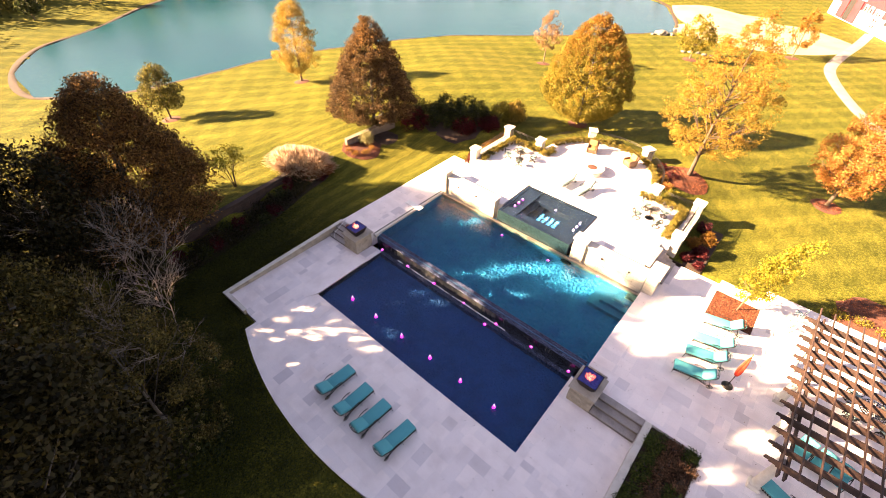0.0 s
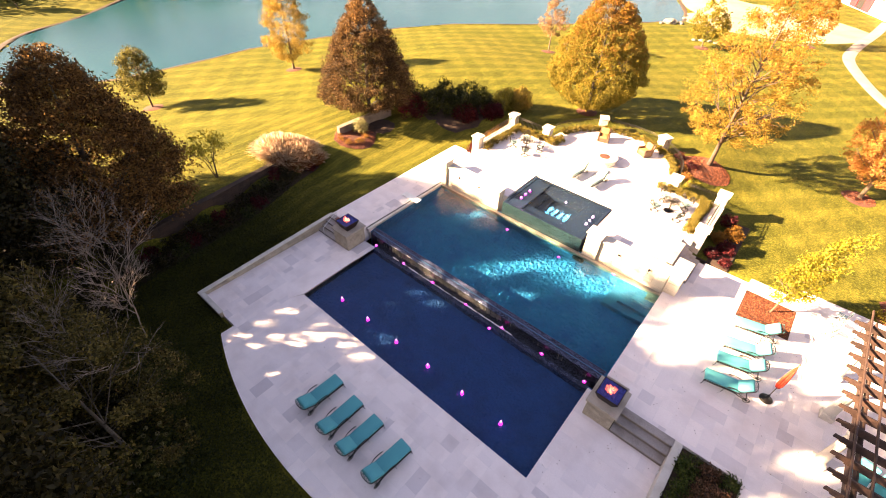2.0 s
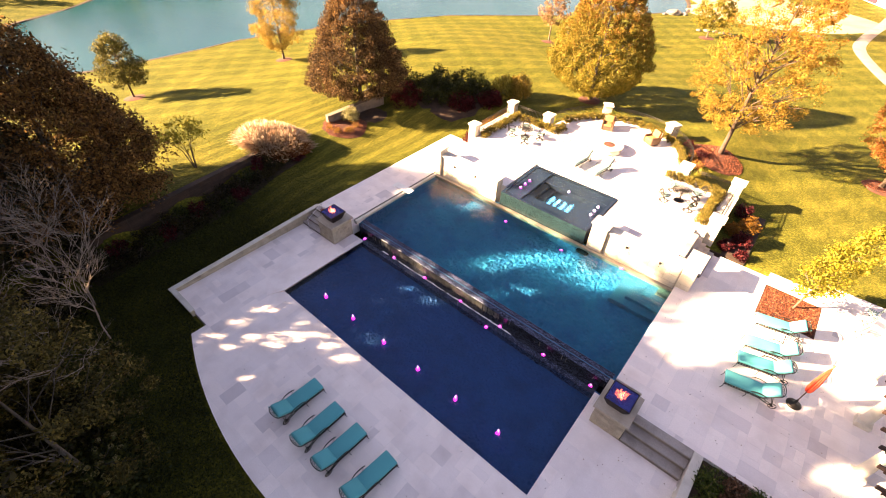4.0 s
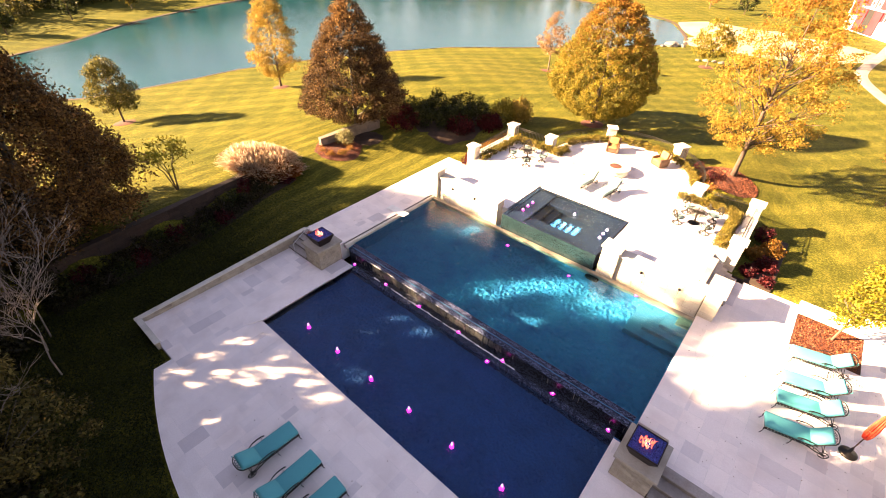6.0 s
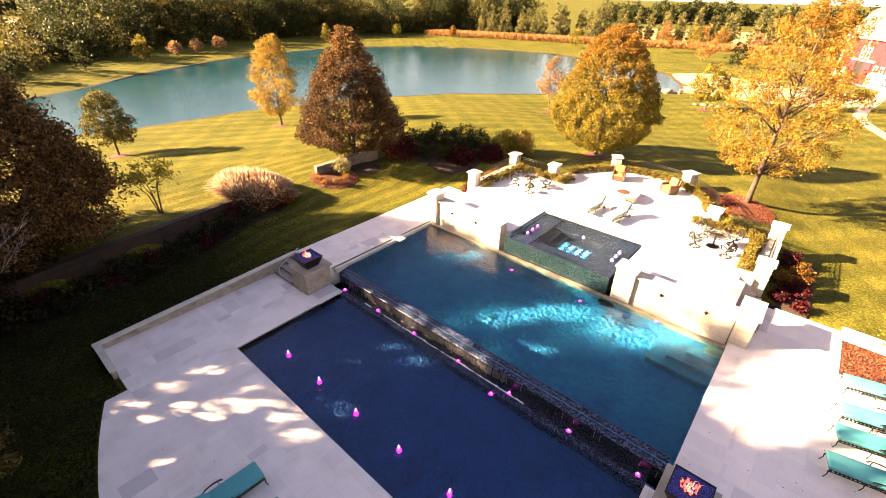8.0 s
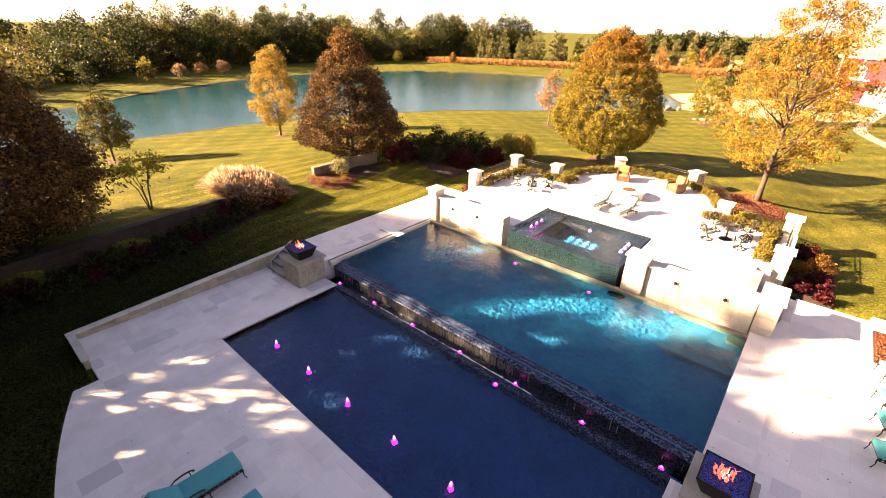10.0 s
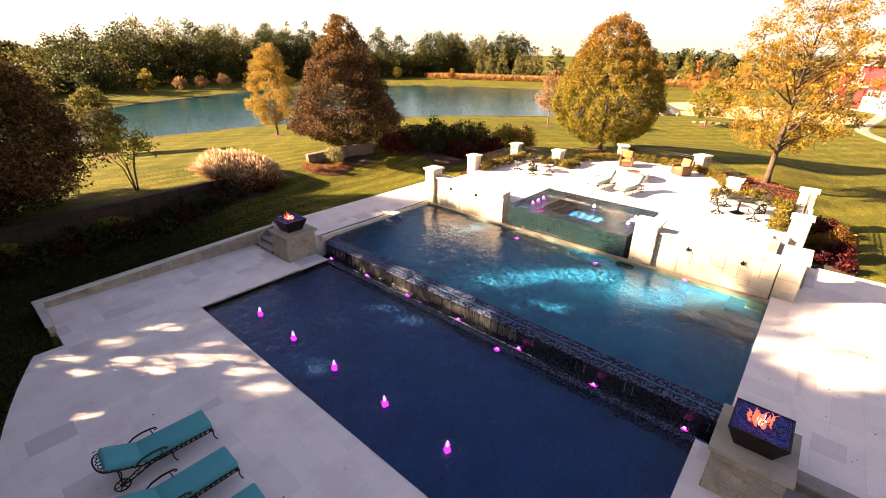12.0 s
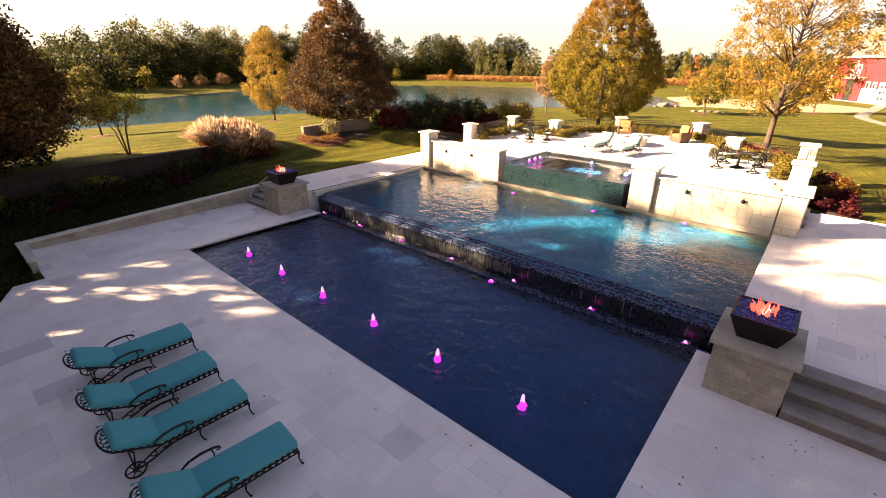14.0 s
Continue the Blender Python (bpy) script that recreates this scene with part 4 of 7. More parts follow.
def trickles(parent, xs, y, tops, feet, rng, wide=(0.004, 0.013)):
    """Thin streams that run down an upright face at y."""
    sv, sf = [], []
    for x in xs:
        w, top, foot = rng.uniform(*wide), rng.uniform(*tops), rng.uniform(*feet)
        b = len(sv)
        for k in range(5):
            zz = top + (foot - top) * k / 4
            dx = rng.uniform(-0.01, 0.01)
            q = w * (0.35, 1.0, 0.8, 1.1, 0.4)[k]
            sv += [(x + dx - q, y, zz), (x + dx, y - 0.015, zz), (x + dx + q, y, zz)]
        for k in range(4):
            for j in (0, 1):
                sf.append([b + 3 * k + j, b + 3 * k + j + 1, b + 3 * k + j + 4, b + 3 * k + j + 3])
    return tagged(mesh_object("falling_water", sv, sf, M["stream"], parent, "thin streams of water running down the tiles"), kind="stuff")


# pale streams crowd x 1 to 9.5, adding brightness to the sunlit stretch
trickles(weir, [1.0 + 8.5 * fr0.random() if i % 14 else fr0.uniform(-0.85, 15.2) for i in range(620)], 5.889, (0.16, 0.36), (-0.16, 0.05), fr0, (0.006, 0.024))

# ---- upper pool ----
shell("upper_pool", -1.0, 6.36, 15.46, 13.3, -0.9, 0.46, M["plaster"], "pool lined with blue plaster")
sheet("pool_water", -0.999, 6.355, 15.459, 13.299, 0.552, M["water"], "clear turquoise pool water with ripples")
for i, (w, d, hh) in enumerate(((2.4, 2.2, 0.4), (1.75, 1.7, 0.72), (1.15, 1.2, 1.04), (0.6, 0.75, 1.3))):
    st = one_box("pool_step", (15.46 - w / 2, 13.3 - d / 2, -0.9 + hh / 2), (w - 0.004 * i, d - 0.004 * i, hh), M["ledgestone" if i == 3 else "stepplaster"], None, 0.02)
    tagged(st, "underwater corner step of the pool", "step", kind="structure")
waterline = one_box("waterline_ledge", (7.23, 13.12, 0.47), (16.5, 0.22, 0.34), M["ledgestone"], None, 0.015)
tagged(waterline, "narrow wet stone ledge along the foot of the raised wall", "ledge", kind="structure")
slot = one_box("cover_track", (-1.14, 9.6, 0.55), (0.24, 7.6, 0.26), M["cap"], None, 0.01)
tagged(slot, "stone coping with the pool cover's track", "coping", kind="structure")
one_box("track_slot", (-1.22, 9.6, 0.678), (0.05, 7.6, 0.016), M["iron"], slot, 0)

# ---- walls ----
wall_block("wall_west", -0.85, 13.42, 3.85, 14.05, 0.3, 2.12, "cream limestone raised wall with two spouts", cell=0.23, seed=11)
wall_block("wall_pier_west", -1.42, 13.25, -0.78, 14.0, 0.3, 2.58, "cream limestone pier with a square cap", 0.1, 0.06, cell=0.23, seed=21)
wall_block("wall_east", 11.35, 13.45, 15.4, 14.05, 0.3, 2.06, "cream limestone raised wall with two spouts", cell=0.23, seed=31)
wall_block("wall_pier_east", 10.42, 13.27, 11.32, 14.0, 0.3, 2.40, "cream limestone pier beside the spa", 0.09, 0.05, cell=0.23, seed=41)
wall_block("stair_pier", 15.44, 13.42, 16.12, 14.86, 0.3, 2.24, "stepped limestone pier at the foot of the stairs", 0.1, 0.06, cell=0.23, seed=51)


def sloped_wall():
    """The low wall along the lower terrace; its top rises with the lawn."""
    v, f = [], []
    y0, y1 = -4.12, 5.35
    for x, y, zz in ((-4.19, y0, 0.25), (-4.03, y0, 0.25), (-4.03, y1, 0.63), (-4.19, y1, 0.63)):
        v += [(x, y, -0.6), (x, y, zz)]
    for i in range(4):
        j = (i + 1) % 4
        f.append([2 * i, 2 * j, 2 * j + 1, 2 * i + 1])
    f.append([1, 3, 5, 7])
    w = mesh_object("wall_low", v, f, M["mortar"])
    tagged(w, "low limestone wall with a flat cap beside the lawn", "wall", kind="structure")
    for i in range(22):
        a = y0 + 0.34 + i * (y1 - y0 - 0.36) / 22
        b = a + (y1 - y0 - 0.36) / 22 - 0.012
        for k in range(2):
            za = -0.02 + (0.27 + 0.38 * (a - y0) / (y1 - y0)) * k * 0.5
            zb = -0.02 + (0.27 + 0.38 * (a - y0) / (y1 - y0)) * (k + 1) * 0.5 - 0.01
            one_box("stone", (-4.02, (a + b) / 2, (za + zb) / 2), (0.05, b - a, zb - za), M["stone"], w, 0)
    for i in range(9):
        a, b = y0 - 0.04 + i * (y1 - y0) / 9, y0 - 0.04 + (i + 1) * (y1 - y0) / 9 - 0.008
        za, zb = 0.25 + 0.38 * (a - y0) / (y1 - y0), 0.25 + 0.38 * (b - y0) / (y1 - y0)
        cv, cf = [], []
        for y, zz in ((a, za), (b, zb)):
            cv += [(-4.23, y, zz + 0.002), (-3.97, y, zz + 0.002), (-3.97, y, zz + 0.065), (-4.23, y, zz + 0.065)]
        cf = [[0, 1, 2, 3], [7, 6, 5, 4]] + [[i2, 4 + i2, 4 + (i2 + 1) % 4, (i2 + 1) % 4] for i2 in range(4)]
        mesh_object("cap", cv, cf, M["cap"], w)
    one_box("return_wall", (-2.99, -4.02, 0.0), (2.06, 0.18, 0.5), M["stone"], w, 0.01)
    for i in range(3):
        one_box("cap", (-3.62 + i * 0.68, -4.02, 0.285), (0.672, 0.26, 0.06), M["cap"], w, 0.01)
    return w


sloped_wall()

# ---- spa ----
SX0, SX1, SY0, SY1 = 4.3, 10.2, 13.3, 17.6
spa = shell("spa", SX0 + 0.16, SY0 + 0.16, SX1 - 0.16, SY1 - 0.16, 0.75, 1.575, M["spain"], "raised spa lined with dark mosaic", 0.16)
one_box("spillway", ((SX0 + SX1) / 2, SY0 - 0.02, 1.05), (SX1 - SX0, 0.05, 1.04), M["spatile"], spa, 0.01, "teal glass tile spillway wet with falling water")
sheet("spa_water", SX0 + 0.02, SY0, SX1 - 0.161, SY1 - 0.161, 1.582, M["spawater"], "clear spa water brimming at the spillway")
for nm, c, size, mat in (("spa_bench", (5.05, 15.44, 1.15), (1.15, 3.9, 0.72), "spain"), ("spa_bench", (9.35, 15.44, 1.15), (1.35, 3.9, 0.72), "spain"), ("spa_bench", (7.15, 16.85, 1.1), (3.04, 1.1, 0.62), "spain"),
                         ("spa_bench", (7.15, 13.88, 1.08), (3.04, 0.8, 0.6), "spain"), ("spa_step", (5.9, 15.27, 1.0), (0.5, 2.0, 0.46), "spastep"), ("spa_step", (6.4, 15.27, 0.88), (0.48, 2.0, 0.22), "spastep")):
    one_box(nm, c, size, M[mat], spa, 0.03)
for y in (14.3, 15.35, 16.25):
    one_box("tile_nosing", (5.62, y, 1.515), (0.05, 0.9, 0.012), M["spastep"], spa, 0)
for k in range(4):
    one_box("underwater_lamp", (6.9 + 0.42 * k, 15.1, 0.775), (0.17, 0.95, 0.04), M["bluelamp"], spa, 0.01, "glowing blue underwater lamp")


# ---- steps ----
def stairs(name, x0, x1, y0, y1, z0, z1, n, way, label):
    """Solid stone steps that climb along way ('+y', '+x' or '-x'), each under a tread slab with a nosing."""
    e = None
    hgt = (z1 - z0) / n
    for i in range(n):
        top = z0 + hgt * (i + 1)
        if way == "+y":
            d = (y1 - y0) / n
            r, lip = (x0, y0 + d * i, x1, y1), (x0, y0 + d * i - 0.03, x1, y0 + d * (i + 1) + 0.02)
        elif way == "-x":
            d = (x1 - x0) / n
            r, lip = (x0, y0, x1 - d * i, y1), (x1 - d * (i + 1) - 0.02, y0, x1 - d * i + 0.03, y1)
        else:
            d = (x1 - x0) / n
            r, lip = (x0 + d * i, y0, x1, y1), (x0 + d * i - 0.03, y0, x0 + d * (i + 1) + 0.02, y1)
        # the riser's colour already holds the shade below its tread
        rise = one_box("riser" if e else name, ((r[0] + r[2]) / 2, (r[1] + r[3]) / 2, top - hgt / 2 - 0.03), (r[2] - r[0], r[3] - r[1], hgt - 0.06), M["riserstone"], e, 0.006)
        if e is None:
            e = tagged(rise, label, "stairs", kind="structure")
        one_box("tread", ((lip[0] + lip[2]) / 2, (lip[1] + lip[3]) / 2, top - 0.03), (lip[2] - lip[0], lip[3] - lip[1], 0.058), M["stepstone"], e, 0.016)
    return e


stairs("stairs_east", 16.72, 19.04, 4.0, 5.12, 0.0, DECK, 3, "+y", "three broad worn limestone steps up to the terrace")
stairs("stairs_west", -4.0, -2.36, 3.97, 5.3, 0.0, DECK, 4, "+y", "narrow limestone steps beside the fire pedestal")
stairs("patio_stairs_east", 14.87, 16.25, 14.9, 17.35, DECK, PATIO, 5, "-x", "limestone steps up to the patio")
stairs("patio_stairs_west", -2.25, -0.87, 14.9, 17.35, DECK, PATIO, 5, "+x", "limestone steps up to the patio")
kerb = one_box("planter_kerb", (19.22, 2.0, 0.2), (0.34, 6.2, 0.98), M["cap"], None, 0.015)
tagged(kerb, "limestone kerb between the steps and the planting bed", "kerb", kind="structure")
step_lamp = one_box("step_lamp", (19.03, 3.55, 0.2), (0.05, 0.14, 0.14), M["white"], None, 0.01)
tagged(step_lamp, "small square white step light on the kerb", "lamp")
planter = one_box("planting_bed", (20.55, 1.05, 0.1), (2.25, 8.05, 0.9), M["soil"], None, 0.02)
tagged(planter, "dark mulch bed beside the steps", "bed", kind="structure")
bed = one_box("mulch_bed", (20.4, 15.63, 0.5), (2.54, 2.54, 0.36), M["mulch"], None, 0.01)
tagged(bed, "square bed of red bark mulch let into the terrace", "bed", kind="structure")


# ---- pillars ----
def pillar(x, y, z0, z1, w=0.62, turn=0.0, seed=1):
    p = thing("pillar", pose(x, y, 0, 0, 0, turn), "cream limestone pillar with an overhanging cap", "pillar", "pillars of the patio fence")
    core = one_box("shaft", (0, 0, (z0 + z1 - 0.1) / 2), (w, w, z1 - 0.1 - z0), M["mortar"], p, 0)
    hh = z1 - 0.1 - z0
    for i, (a, o, c) in enumerate((((1, 0, 0), (0, -1, 0), (-w / 2, -w / 2, z0)), ((0, 1, 0), (1, 0, 0), (w / 2, -w / 2, z0)), ((0, 1, 0), (-1, 0, 0), (-w / 2, -w / 2, z0)), ((1, 0, 0), (0, 1, 0), (-w / 2, w / 2, z0)))):
        clad(core, c, a, w, hh, o, 0.2, seed + i, depth=0.012, material=M["wallstone"])
    one_box("cap", (0, 0, z1 - 0.05), (w + 0.16, w + 0.16, 0.1), M["cap"], p, 0.015)
    return p


PILLARS = [(-1.6, 18.12, 0.4, 2.56, 0.62, 0), (-1.68, 23.4, 1.0, 2.6, 0.62, 0), (1.72, 23.35, 1.0, 2.6, 0.62, 0), (4.35, 28.35, 1.0, 2.62, 0.62, 30),
           (9.6, 28.4, 1.0, 2.66, 0.7, -28), (12.36, 22.95, 1.0, 2.62, 0.66, 0), (15.52, 23.0, 0.2, 2.66, 0.66, 0), (15.6, 18.35, 0.2, 2.5, 0.66, 0)]
for i, (x, y, z0, z1, w, a) in enumerate(PILLARS):
    pillar(x, y, z0, z1, w, a, 60 + 5 * i)
edge = wall_block("wall_patio_east", 15.35, 18.6, 15.85, 22.7, 0.1, 1.78, "low limestone wall below the fence", 0.06, 0.03, cell=0.25, seed=91, faces="+x-y")
edge = wall_block("wall_patio_west", -1.85, 18.4, -1.4, 23.1, 0.3, 1.72, "low limestone wall below the fence", 0.06, 0.03, cell=0.25, seed=95, faces="-x-y")


# ---- fire pedestals ----
def pedestal(x0, y0, x1, y1, ztop, seed):
    c = ((x0 + x1) / 2, (y0 + y1) / 2)
    p = thing("fire_pedestal", pose(c[0], c[1], 0), "square pedestal of tan ledgestone with a limestone cap", "pedestal", "fire pedestals")
    w, d = x1 - x0, y1 - y0
    core = one_box("body", (0, 0, (ztop - 0.1) / 2 - 0.1), (w, d, ztop - 0.1 + 0.2), M["mortar"], p, 0)
    for i, (a, o, k, ln) in enumerate((((1, 0, 0), (0, -1, 0), (-w / 2, -d / 2, 0), w), ((0, 1, 0), (1, 0, 0), (w / 2, -d / 2, 0), d), ((0, 1, 0), (-1, 0, 0), (-w / 2, -d / 2, 0), d), ((1, 0, 0), (0, 1, 0), (-w / 2, d / 2, 0), w))):
        clad(core, k, a, ln, ztop - 0.1, o, 0.105, seed + i, sizes=((3, 1), (4, 2), (2, 2), (2, 1), (3, 2), (5, 1)), depth=0.014)
    one_box("cap", (0, 0, ztop - 0.05), (w + 0.2, d + 0.2, 0.1), M["pedcap"], p, 0.015)
    return p


def fire_bowl(x, y, z, w, h, turn, seed):
    """A square tapering bowl filled with blue glass, with a gas flame."""
    rng = random.Random(seed)
    b = thing("fire_bowl", pose(x, y, z, 0, 0, turn), "square dark bronze fire bowl full of blue fire glass, alight", "fire bowl", "fire bowls")
    bm = bmesh.new()
    lo, hi, t = w * 0.32, w * 0.5, 0.035
    rows = [(lo, 0.0), (hi, h - 0.03), (hi, h), (hi - t, h), (hi - t, h - 0.05)]
    rings = [[bm.verts.new((sx * r, sy * r, zz)) for sx, sy in ((-1, -1), (1, -1), (1, 1), (-1, 1))] for r, zz in rows]
    for a, c in zip(rings, rings[1:]):
        for k in range(4):
            bm.faces.new((a[k], a[(k + 1) % 4], c[(k + 1) % 4], c[k]))
    bm.faces.new(rings[0][::-1])
    bm.faces.new(rings[-1])
    part("bowl", bm, M["bronze"], b)
    one_box("glass_bed", (0, 0, h - 0.035), (2 * hi - 2 * t - 0.01, 2 * hi - 2 * t - 0.01, 0.03), M["glassfill"], b, 0)
    bm = bmesh.new()
    for i in range(600):
        s = rng.uniform(0.018, 0.038)
        px, py = rng.uniform(-hi + t + 0.02, hi - t - 0.02), rng.uniform(-hi + t + 0.02, hi - t - 0.02)
        r = bmesh.ops.create_cube(bm, size=s)
        bmesh.ops.transform(bm, matrix=Matrix.Translation((px, py, h - 0.035 + rng.uniform(0, 0.02))) @ Euler((rng.random() * 3, rng.random() * 3, rng.random() * 3)).to_matrix().to_4x4(), verts=r["verts"])
    tagged(part("fire_glass", bm, M["glassfill"], b, "cobalt blue crushed glass"), kind="stuff")
    for nm, mat, cnt, hgt, rad in (("flame", "flame", 24, 0.26, 0.25), ("flame_core", "core", 12, 0.16, 0.17)):
        for i in range(cnt):
            bm = bmesh.new()
            a, q = rng.uniform(0, 6.28), rad * math.sqrt(rng.random()) * w
            px, py = math.cos(a) * q, math.sin(a) * q * 0.7
            hh, rr = hgt * rng.uniform(0.25, 1.0), rng.uniform(0.012, 0.034)
            dx, dy = rng.uniform(-0.1, 0.1), rng.uniform(-0.07, 0.07)
            tube(bm, [(px, py, h - 0.03), (px + dx * 0.3, py + dy * 0.3, h + hh * 0.3), (px + dx * 0.2, py + dy, h + hh * 0.65), (px + dx, py + dy, h + hh)], [rr * 0.6, rr, rr * 0.55, 0.002], 6)
            part(nm, bm, M[mat], b)
    return b


pedestal(15.42, 4.0, 16.68, 5.42, 1.22, 201)
pedestal(-2.3, 4.0, -1.02, 5.42, 1.22, 211)
fire_bowl(16.03, 4.66, 1.22, 1.04, 0.52, 0, 5)
fire_bowl(-1.64, 4.66, 1.22, 1.04, 0.52, 0, 6)


# ---- trees ----
def ring_bed(x, y, r, z, label="ring of red bark mulch round a trunk", mat="mulch"):
    rng = random.Random(int(x * 7 + y * 13) + 999)
    bm = bmesh.new()
    n = 22
    c = bm.verts.new((x, y, land_at(x, y) + 0.12))
    rim = []
    for k in range(n):
        a = 2 * math.pi * k / n
        q = r * rng.uniform(0.92, 1.08)
        px, py = x + q * math.cos(a), y + q * math.sin(a)
        rim.append(bm.verts.new((px, py, land_at(px, py) + 0.01)))
    mids = []
    for v in rim:
        p = c.co.lerp(v.co, 0.72)
        mids.append(bm.verts.new((p.x, p.y, land_at(p.x, p.y) + 0.09)))
    for k in range(n):
        j = (k + 1) % n
        bm.faces.new((c, mids[k], mids[j]))
        bm.faces.new((mids[k], rim[k], rim[j], mids[j]))
    b = part("mulch_ring", bm, M[mat], None, "", True)
    return tagged(b, label, "mulch", kind="structure")


def put(x, y, *args, bedr=0.0, **kw):
    z = land_at(x, y)
    if bedr:
        ring_bed(x, y, bedr, z)
    return tree(x, y, z, *args, **kw)


put(-12.9, 16.7, 9.5, 4.95, 0.7, "purple", "dense conical tree with purple-brown autumn leaves", 76000, 0.145, shape=cone_top, lumps=820, lump_r=0.48, trunk=0.17, bark="darkbark", tips="brown", seed=3, hollow=0.66)
put(1.6, 31.0, 9.9, 4.8, 0.9, "olive", "egg-shaped tree of olive-gold leaves with a rusty top", 92000, 0.135, shape=egg, lumps=1500, lump_r=0.36, trunk=0.16, bark="darkbark", tips="rust", seed=4, bedr=1.0, hollow=0.74, blend=0.2)
put(13.3, 28.8, 12.6, 4.5, 2.2, "yellow", "open airy maple with yellow and orange leaves", 33000, 0.125, shape=egg, lumps=520, lump_r=0.42, trunk=0.17, bark="maplebark", seed=5, lean=(0.3, 0.2), hollow=0.3, limbs=40, tips="mapletip", blend=0.3)
put(23.2, 33.5, 9.5, 3.4, 1.7, "orange", "young maple with coral and orange leaves", 36000, 0.13, shape=egg, lumps=360, lump_r=0.48, trunk=0.15, seed=6, lean=(0.8, 0.9), hollow=0.3, limbs=24, bedr=1.1)
put(-29.4, 19.9, 9.0, 2.65, 1.2, "gold", "upright tree with golden-yellow leaves", 15000, 0.17, shape=column, lumps=180, lump_r=0.55, trunk=0.12, seed=7, bedr=0.9)
put(-30.3, 4.6, 5.6, 2.1, 1.0, "woods", "small oval tree, green turning gold", 10000, 0.165, shape=egg, lumps=150, lump_r=0.45, trunk=0.09, seed=8, bedr=0.9)
put(-11.8, 47.1, 6.6, 1.9, 1.9, "coral", "slender young tree with pinkish thinning leaves", 2400, 0.22, shape=column, lumps=60, lump_r=0.5, trunk=0.09, seed=9, bedr=0.9)
put(2.3, 65.5, 6.2, 2.6, 1.2, "olive", "small rounded tree, green and gold", 4200, 0.26, shape=egg, lumps=80, lump_r=0.6, trunk=0.1, seed=10, bedr=1.0)
put(13.6, 78.0, 6.6, 2.3, 1.5, "rust", "small tree with thin russet leaves", 2200, 0.25, shape=egg, lumps=60, lump_r=0.5, trunk=0.1, seed=11, bedr=1.0)
put(29.0, 24.5, 5.6, 2.2, 0.9, "lime", "bright yellow-green young tree", 6500, 0.22, shape=egg, lumps=120, lump_r=0.5, trunk=0.1, seed=12)
tree(20.55, 15.95, 0.66, 5.2, 0.95, 1.0, "lime", "slender leaning young tree with yellow-green leaves", 5200, 0.14, shape=column, lumps=80, lump_r=0.38, lean=(1.6, 1.9), trunk=0.05, seed=13, name="young_tree")
# openings cut into the crowns to place sun patches, given where they land:
# lanes (x, y, to x, to y, how many, radius) and single ones (x, y, radius)
SUN_LANES = ((-1.4, -5.4, -1.2, -3, 3, 0.64), (-0.4, -5.2, -0.1, -4.2, 2, 0.46), (1, -3.8, 1, -2, 3, 0.68), (2, -2.1, 4, -2.2, 3, 0.66),
             (2.1, 2.35, 3.5, 2.56, 2, 0.68), (1.3, 0.6, 2.75, 0.8, 2, 0.45), (0.2, 4.7, 7.0, 4.85, 7, 0.75),
             (3.15, 4.9, 4.4, 7.4, 3, 0.8), (4.6, 7.7, 6.4, 9.6, 3, 0.9), (7.0, 9.5, 9.4, 9.2, 3, 0.85), (10.1, 10.7, 12.6, 11.6, 3, 1.25),
             (15.6, 9.6, 17.2, 9, 3, 0.73), (17.2, 11.3, 21.2, 9.6, 4, 0.6), (17.4, 13.2, 21.3, 12.2, 4, 0.95))
SUN_GAPS = [(x0 + (x1 - x0) * k / (n - 1), y0 + (y1 - y0) * k / (n - 1), r) for x0, y0, x1, y1, n, r in SUN_LANES for k in range(n)]
SUN_GAPS += [(-0.8, -2, 0.4), (3.1, -1.2, 0.7), (1.6, -5.7, 0.3), (2.62, -1.2, 0.4), (6.3, 5.9, 0.65), (-0.9, 10.0, 0.85), (23.2, 7.5, 1), (22.2, 4.3, 0.8)]
# the shaded side: big trees west and south of the pool
put(-12.4, -4.7, 10.1, 6.2, 0.6, "brown", "huge broad bronze-brown tree beside the lawn", 92000, 0.16, shape=cone_top, lumps=820, lump_r=0.68, trunk=0.32, bark="darkbark", seed=14, hollow=0.5, lean=(0, 0.5), gaps=SUN_GAPS)
put(-3.0, -12.8, 8.4, 4.3, 0.0, "dusk", "dull olive leafy tree in shade with some bare twigs", 60000, 0.17, shape=round_top, lumps=520, lump_r=0.7, trunk=0.25, bark="darkbark", seed=15, limbs=40, gaps=SUN_GAPS)
